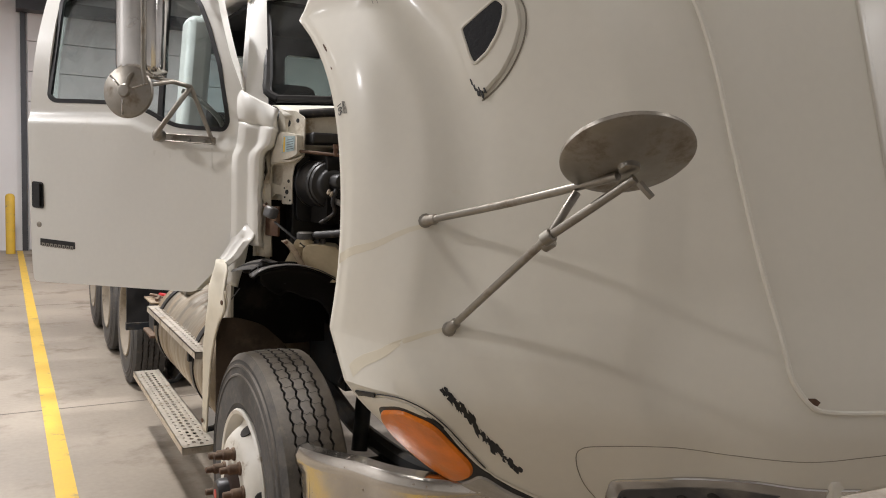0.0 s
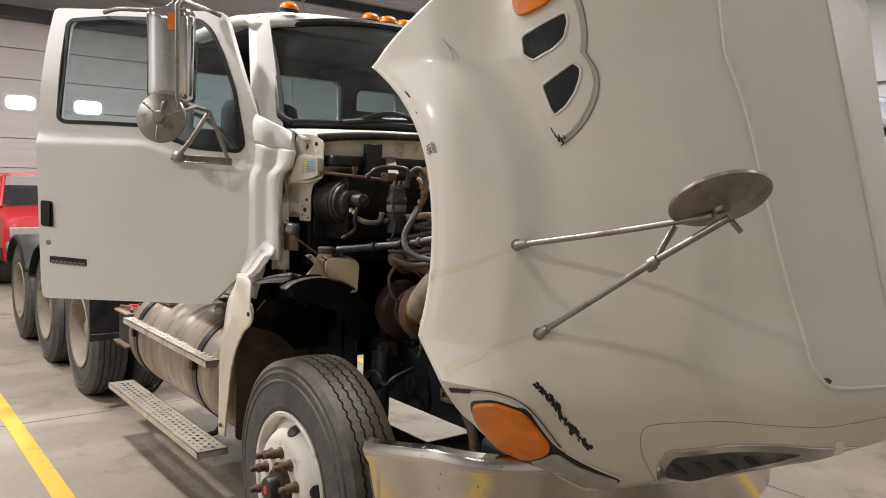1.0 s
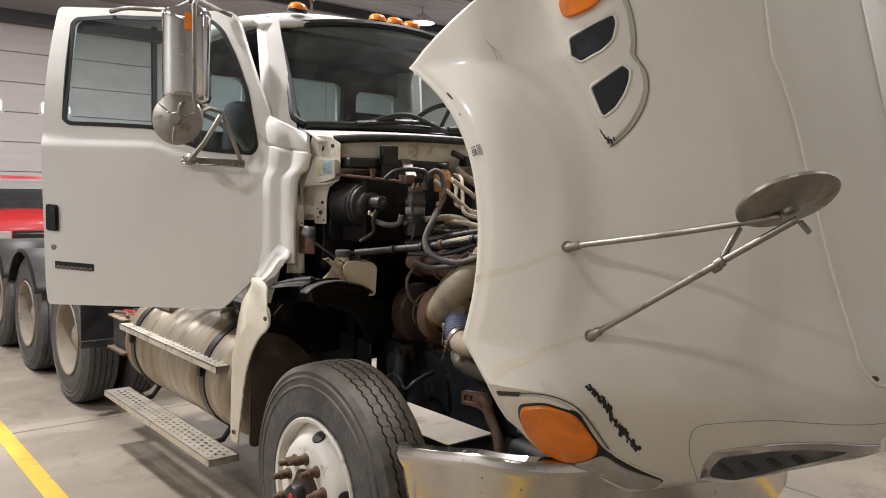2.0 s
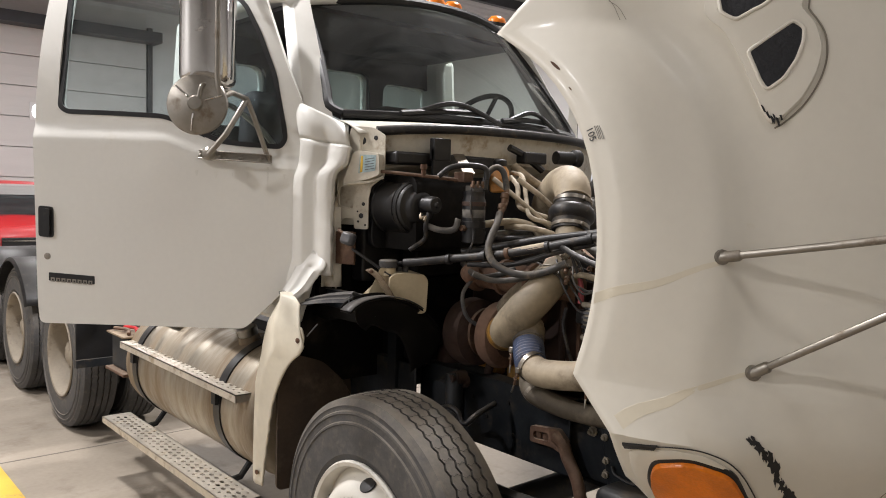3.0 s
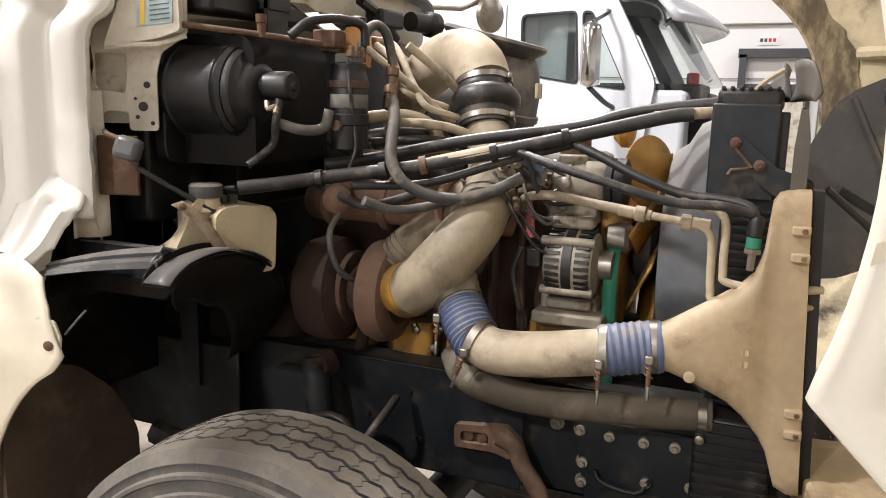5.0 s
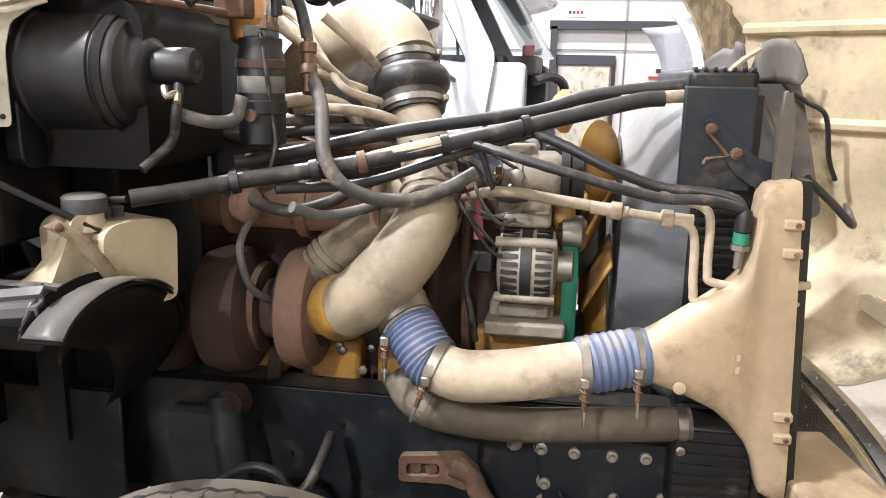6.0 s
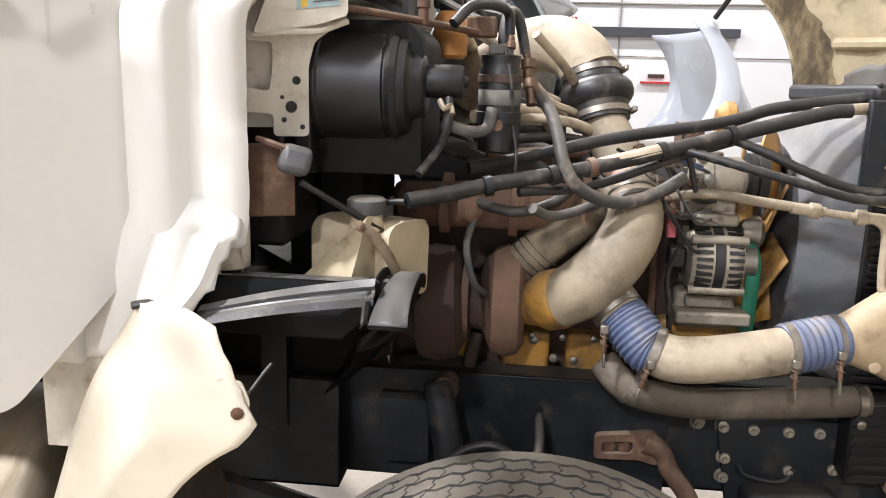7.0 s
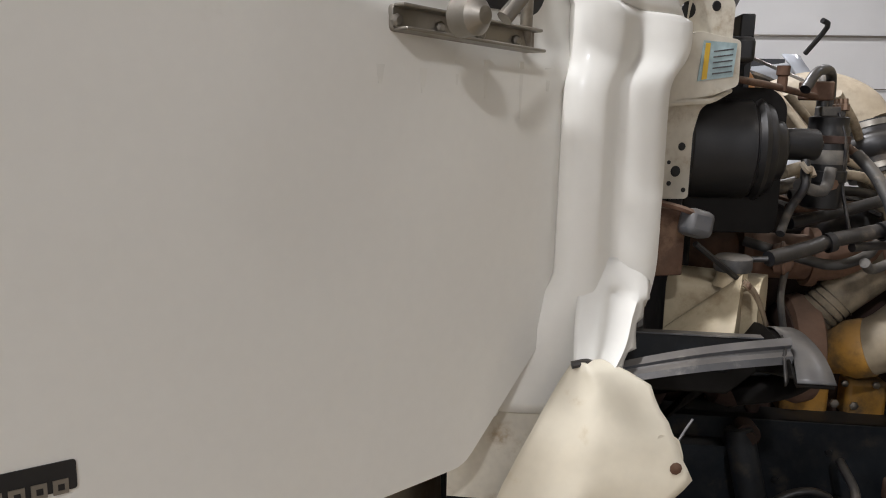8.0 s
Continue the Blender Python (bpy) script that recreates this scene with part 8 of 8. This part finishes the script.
# ---- things round the truck ----
# overhead door in the back wall
bd = thing("overhead_door", "white sectional overhead door with lit windows", "door", "", "structure")
DX0, DX1 = -1.35, 3.9
for k in range(9):
    z0 = 0.02 + 0.61 * k
    if z0 > 5.0:
        break
    part("door_section", box(((DX0 + DX1) / 2, YB - 0.05, z0 + 0.298), (DX1 - DX0, 0.05, 0.596)), DOOR_PANEL, bd, smooth=False, bevel=0.006)
    for dz in (0.20, 0.40):
        part("rib", box(((DX0 + DX1) / 2, YB - 0.078, z0 + dz), (DX1 - DX0, 0.008, 0.02)), DOOR_PANEL, bd, smooth=False)
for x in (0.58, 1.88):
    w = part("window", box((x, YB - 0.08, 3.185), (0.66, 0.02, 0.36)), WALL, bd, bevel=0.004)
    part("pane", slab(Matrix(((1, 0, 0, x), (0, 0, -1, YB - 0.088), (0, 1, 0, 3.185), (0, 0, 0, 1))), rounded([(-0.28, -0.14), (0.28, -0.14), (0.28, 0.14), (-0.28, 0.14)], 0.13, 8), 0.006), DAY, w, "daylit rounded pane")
for x in (DX0 - 0.08, DX1 + 0.08):
    part("door_track", box((x, YB - 0.06, 2.6), (0.10, 0.10, 5.2)), DARK_STEEL, bd)
part("header", box(((DX0 + DX1) / 2, YB - 0.25, 4.95), (DX1 - DX0 + 0.4, 0.5, 0.22)), DARK_STEEL, bd)
for x in (-5.6, 5.2, 6.8, 8.6):
    part("wall_rib", box((x, YB - 0.02, 2.8), (0.05, 0.04, 5.6)), WALL, bd)
for x in (-1.70, 4.2):
    bo = thing("bollard", "yellow painted steel bollard beside the overhead door", "bollard", "bollards")
    part("post", lathe((x, YB - 0.70, 0.0), (0, 0, 1), [(0, 0.085), (1.13, 0.085), (1.17, 0.07), (1.19, 0.03)], 24), YELLOW_LINE, bo)
# roof purlins
for y in (-6, -3, 0, 3, 6, 9, 12):
    structure("purlin", box(((XL + XR) / 2, y, HZ - 0.10), (XR - XL, 0.12, 0.18)), DARK_STEEL, "dark steel roof beam", "beam")
# floor joints
for y in (3.2, 8.0, -1.6):
    structure("floor_joint", box(((XL + XR) / 2, y, 0.001), (XR - XL, 0.012, 0.002)), JOINT, "dark saw cut joint in the concrete", "joint")
for x in (1.95, -4.2):
    structure("floor_joint", box((x, 4, 0.001), (0.012, 22, 0.002)), JOINT, "dark saw cut joint in the concrete", "joint")
# a heater hung from the roof
ht = thing("unit_heater", "black unit heater hanging from the roof", "heater")
part("casing", box((1.35, 7.2, 4.55), (0.45, 0.4, 0.42)), BLACK, ht, bevel=0.02)
part("louvre", box((1.35, 6.98, 4.55), (0.38, 0.03, 0.34)), GREY_DUSTY, ht, bevel=0.005)
for s in (-0.18, 0.18):
    part("hanger", rod((1.35 + s, 7.2, 4.75), (1.35 + s, 7.2, HZ), 0.01, 8), STEEL, ht)

# side wall on the far side: frame with lower doorway, lamp, sign, shelf
fr = thing("service_door", "white service door set in a grey steel frame", "door", "", "structure")
part("frame_header", box((XR - 0.10, -1.6, 2.52), (0.20, 3.0, 0.13)), DARK_STEEL, fr, "grey steel header")
part("frame_post", box((XR - 0.10, -0.17, 1.25), (0.20, 0.10, 2.5)), DARK_STEEL, fr)
part("striped_guard", box((XR - 0.22, -0.10, 0.9), (0.05, 0.05, 1.8)), YELLOW_LINE, fr, "yellow and black guard")
for k in range(9):
    part("stripe", box((XR - 0.221, -0.10, 0.2 + 0.2 * k), (0.052, 0.052, 0.09)), BLACK, fr)
part("door_leaf", box((XR - 0.04, -0.66, 0.95), (0.04, 0.80, 1.9)), FLANGE, fr)
part("leaf_header", box((XR - 0.06, -0.66, 2.0), (0.08, 0.96, 0.14)), DARK_STEEL, fr)
part("leaf_jamb", box((XR - 0.06, -1.12, 1.0), (0.07, 0.06, 2.0)), RUST_DARK, fr)
part("conduit", rod((XR - 0.03, -1.28, 0.0), (XR - 0.03, -1.28, 4.5), 0.012, 8), STEEL, fr)
part("conduit", rod((XR - 0.03, 4, 2.15), (XR - 0.03, -5, 2.15), 0.010, 8), STEEL, fr)
sg = thing("wall_sign", "white wall sign with red bars", "sign")
part("board", box((XR - 0.01, -0.50, 2.72), (0.02, 0.30, 0.14)), WALL, sg)
for k in range(4):
    part("sign_bar", box((XR - 0.023, -0.40 - 0.06 * k, 2.72), (0.006, 0.04, 0.05)), RED if k > 1 else GREY_DUSTY, sg)
ls = thing("wall_lamp", "long white tube lamp on the far wall", "light")
part("housing", box((XR - 0.08, 3.3, 3.30), (0.14, 1.3, 0.08)), WALL, ls)
part("tube", rod((XR - 0.16, 2.7, 3.28), (XR - 0.16, 3.9, 3.28), 0.03, 10), TUBE, ls)
sh = thing("wall_bracket", "dark steel hose bracket on the wall", "bracket")
part("plate", box((XR - 0.02, -1.9, 1.85), (0.04, 0.25, 0.06)), RUST_DARK, sh)
part("rail", box((XR - 0.06, -1.9, 1.75), (0.12, 0.48, 0.03)), RED, sh)
for z in (2.95, 3.6):
    part("pipe_rail", rod((XR - 0.05, -7, z), (XR - 0.05, 9, z), 0.018, 8), STEEL, sh)

# the white truck in the next bay
wt = thing("white_truck", "glossy white road tractor with its hood tilted open", "truck")
WX = 4.2
YZ = Matrix(((0, 0, 1, WX), (1, 0, 0, 0), (0, 1, 0, 0), (0, 0, 0, 1)))
dwin = rounded([(0.70, 1.83), (1.195, 1.905), (1.20, 2.38), (0.74, 2.405)], 0.05, 4)
dven = rounded([(0.315, 1.79), (0.67, 1.83), (0.70, 2.40), (0.62, 2.40)], 0.05, 4)
side = slab(YZ, rounded([(0.20, 1.20), (3.2, 1.20), (3.2, 2.95), (2.35, 2.95), (1.25, 2.62), (0.48, 2.58), (0.10, 1.86)], 0.08, 4), 0.08, [dwin, dven])
part("cab_side", side, WHITE_TRUCK, wt, bevel=0.015)
for w_ in (dwin, dven):
    part("side_window", slab(YZ @ Matrix.Translation((0, 0, 0.03)), w_, 0.006), GLASS, wt, "tinted side window")
    part("window_seal", slab(YZ @ Matrix.Translation((0, 0, -0.006)), w_, 0.01, [[(np.mean([p[0] for p in w_]) + (x - np.mean([p[0] for p in w_])) * 0.94, np.mean([p[1] for p in w_]) + (y - np.mean([p[1] for p in w_])) * 0.94) for x, y in w_]]), BLACK, wt)
part("door_shut_line", slab(YZ @ Matrix.Translation((0, 0, -0.002)), rounded([(1.32, 1.22), (1.33, 1.22), (1.33, 2.46), (1.32, 2.46)], 0.004), 0.004), GREY_DUSTY, wt)
part("cab_far_side", slab(Matrix.Translation((2.1, 0, 0)) @ YZ, [(0.20, 1.20), (3.2, 1.20), (3.2, 2.95), (1.25, 2.62), (0.48, 2.58), (0.10, 1.86)], 0.06, [dwin, dven]), WHITE_TRUCK, wt)
rows = []
for y, z in ((0.36, 2.50), (0.50, 2.60), (1.25, 2.66), (2.3, 2.98), (3.2, 3.05)):
    rows.append([(WX + 2.18 * f, y - 0.10 * math.sin(math.pi * f), z + 0.07 * math.sin(math.pi * f)) for f in np.linspace(0, 1, 14)])
rf = part("roof", grid_mesh(rows), WHITE_TRUCK, wt)
md = rf.modifiers.new("sheet", "SOLIDIFY")
md.thickness = 0.05
rows = []
for f in np.linspace(0, 1, 8):
    rows.append([(WX - 0.04 + 2.26 * g, 0.46 - 0.46 * f ** 0.9 - 0.22 * math.sin(math.pi * g) * (0.4 + f), 2.60 - 0.10 * f - 0.19 * f ** 3) for g in np.linspace(0, 1, 16)])
vz = part("sun_visor", grid_mesh(rows), WHITE_TRUCK, wt, "white sun visor over the windscreen")
md = vz.modifiers.new("sheet", "SOLIDIFY")
md.thickness = 0.03
rows = []
for f in np.linspace(0, 1, 6):
    rows.append([(WX + 0.04 + 2.1 * g, -0.02 + 0.42 * f - 0.30 * math.sin(math.pi * g), 1.86 + 0.68 * f) for g in np.linspace(0, 1, 14)])
part("windscreen", grid_mesh(rows), GLASS, wt)
part("cab_back", box((WX + 1.1, 3.2, 2.05), (2.2, 0.08, 1.7)), WHITE_TRUCK, wt)
part("cab_floor", box((WX + 1.1, 1.7, 1.2), (2.1, 3.0, 0.1)), FRAME, wt)
part("dash", box((WX + 1.1, 0.30, 1.75), (2.0, 0.5, 0.20)), BLACK, wt)
part("door_trim", grid_mesh([[(WX + 0.35 + 0.02 * math.sin(9 * k), 0.9 + 0.09 * k, 1.45 + 1.05 * f) for f in (0, 1)] for k in range(8)]), WALL, wt, "pale sleeper curtain")
part("cowl_side", box((WX + 0.25, 0.05, 1.45), (0.4, 0.35, 0.7)), WHITE_TRUCK, wt, bevel=0.04)
for x, y, r in ((WX + 0.06, 0.55, 0.03), (WX + 0.45, 0.45, 0.03)):
    part("roof_marker", lathe((x, y, 2.62), (0, 0, 1), [(0, 0.06), (0.03, 0.05), (0.04, 0.01)], 16), ORANGE, wt)
wm = part("mirror", box((WX - 0.50, 0.50, 2.03), (0.17, 0.12, 0.46), (0, 0, -15)), CHROME, wt, "chrome door mirror", bevel=0.05)
part("mirror_arm", tube([(WX - 0.5, 0.5, 1.80), (WX - 0.2, 0.45, 1.70), (WX, 0.42, 1.66)], 0.02, 8, 3), BLACK, wm)
part("mirror_arm", tube([(WX - 0.5, 0.5, 2.26), (WX - 0.2, 0.45, 2.36), (WX, 0.5, 2.40)], 0.014, 8, 3), BLACK, wm)
part("engine", box((WX + 1.1, -0.02, 1.35), (0.9, 0.5, 0.9)), FRAME, wt, bevel=0.05)
part("engine_cover", box((WX + 0.65, -0.08, 1.78), (0.45, 0.30, 0.16)), GREY_DUSTY, wt, bevel=0.03)
part("wire_bundle", tube([(WX + 0.4, -0.18, 1.66), (WX + 0.6, -0.32, 1.70), (WX + 0.7, -0.42, 1.62), (WX + 0.9, -0.40, 1.45), (WX + 1.0, -0.2, 1.40)], 0.04, 8, 4), BLACK_SOFT, wt)
part("red_filter", lathe((WX + 0.5, -0.12, 1.86), (0, 0, 1), [(0, 0.05), (0.08, 0.05), (0.09, 0.03)], 16), RED, wt)
rows = []
for f in np.linspace(0, 1, 14):
    z = 1.25 + 0.95 * f
    rows.append([(WX + 0.02 + 2.14 * g, -1.15 - 0.35 * math.sin(math.pi * g) ** 0.5 - 0.55 * (1 - f) * math.sin(math.pi * g) ** 0.7 - 0.22 * (1 - (2 * f - 1) ** 2) * (abs(2 * g - 1) > 0.85), z) for g in np.linspace(0, 1, 24)])
wh = part("hood", grid_mesh(rows), WHITE_TRUCK, wt, "white hood tilted forward")
md = wh.modifiers.new("sheet", "SOLIDIFY")
md.thickness = 0.02
part("hood_mirror_stalk", tube([(WX - 0.02, -1.30, 2.2), (WX - 0.2, -1.38, 2.38), (WX - 0.26, -1.32, 2.42)], 0.02, 8, 3), BLACK, wh)
for s in (0, 1):
    for y in (-0.35, 4.6, 5.9):
        part("wheel", tyre(WX + (0.02 if s == 0 else 2.14), y, -1 if s == 0 else 1), RUBBER, wt)
    part("frame_rail", box((WX + 0.75 + 0.75 * s, 2.6, 0.86), (0.08, 7.4, 0.28)), FRAME, wt)
    part("skirt", box((WX + 0.10 + 1.96 * s, 1.9, 0.85), (0.16, 2.5, 0.62)), WHITE_TRUCK, wt, bevel=0.03)

# red pickup by the back wall, facing the camera's side
rp = thing("red_pickup", "red pickup truck with pale headlamps parked by the back wall", "pickup truck")
PX, PY = 0.42, 10.3
rows = []
for y, hw, top in ((0.0, 0.88, 0.98), (0.06, 0.94, 1.08), (0.5, 0.97, 1.15), (1.05, 0.98, 1.20), (1.2, 0.98, 1.20), (4.8, 0.98, 1.22), (5.0, 0.96, 1.20)):
    rows.append([(PX + x * hw, PY + y, z) for x, z in ((-0.98, 0.42), (-1.0, 0.62), (-1.0, 0.88), (-0.96, top - 0.05), (-0.8, top), (0, top + 0.03), (0.8, top), (0.96, top - 0.05), (1.0, 0.88), (1.0, 0.62), (0.98, 0.42))])
bm = grid_mesh(rows)
bm.faces.new(list(bm.verts)[:11])
bm.faces.new(list(reversed(list(bm.verts)[-11:])))
bmesh.ops.recalc_face_normals(bm, faces=bm.faces)
part("body", bm, RED, rp)
rows = [[(PX + x * hw, PY + y, z) for x in np.linspace(-1, 1, 9)] for y, z, hw in ((1.02, 1.20, 0.84), (1.50, 1.68, 0.70))]
part("windscreen", grid_mesh(rows), GLASS, rp)
rows = [[(PX + x * hw, PY + y, z + 0.03 * (1 - x * x)) for x in np.linspace(-1, 1, 9)] for y, z, hw in ((1.48, 1.68, 0.71), (1.7, 1.73, 0.72), (2.5, 1.73, 0.72), (2.75, 1.70, 0.71))]
part("roof", grid_mesh(rows), RED, rp)
for s in (-1, 1):
    for a, b in (((0.84, 1.02, 1.20), (0.71, 1.50, 1.69)), ((0.86, 2.8, 1.20), (0.71, 2.7, 1.70)), ((0.86, 1.9, 1.20), (0.72, 1.95, 1.70))):
        part("pillar", rod((PX + s * a[0], PY + a[1], a[2]), (PX + s * b[0], PY + b[1], b[2]), 0.035, 8), RED, rp)
    part("side_glass", grid_mesh([[(PX + s * 0.85, PY + 1.1, 1.2), (PX + s * 0.86, PY + 2.8, 1.2)], [(PX + s * 0.715, PY + 1.5, 1.68), (PX + s * 0.715, PY + 2.7, 1.68)]]), GLASS, rp)
    part("headlamp", box((PX + s * 0.66, PY + 0.0, 0.86), (0.42, 0.06, 0.15)), CLEAR_LENS, rp, "pale hazed headlamp", bevel=0.015)
    part("mirror", box((PX + s * 1.06, PY + 1.15, 1.28), (0.18, 0.10, 0.14)), CHROME, rp, bevel=0.02)
    part("lower_trim", box((PX + s * 0.97, PY + 2.5, 0.52), (0.04, 4.6, 0.18)), GREY_DUSTY, rp)
    for y in (0.85, 4.0):
        part("wheel", lathe((PX + s * 0.98, PY + y, 0.38), (-s, 0, 0), [(0.0, 0.20), (0, 0.34), (0.03, 0.38), (0.22, 0.38), (0.24, 0.30)], 32), RUBBER, rp)
        part("arch", lathe((PX + s * 0.99, PY + y, 0.40), (-s, 0, 0), [(0.0, 0.40), (0.004, 0.45), (0.03, 0.45), (0.03, 0.40)], 32, False), GREY_DUSTY, rp)
part("grille", box((PX, PY - 0.01, 0.86), (0.86, 0.06, 0.17)), BLACK, rp, bevel=0.01)
for z in (0.82, 0.90):
    part("grille_bar", box((PX, PY - 0.045, z), (0.84, 0.02, 0.02)), CHROME, rp)
part("bumper", box((PX, PY - 0.08, 0.64), (1.86, 0.18, 0.20)), CHROME, rp, bevel=0.03)
part("inside", box((PX, PY + 2.0, 1.35), (1.3, 1.2, 0.35)), CLOTH, rp, bevel=0.05)
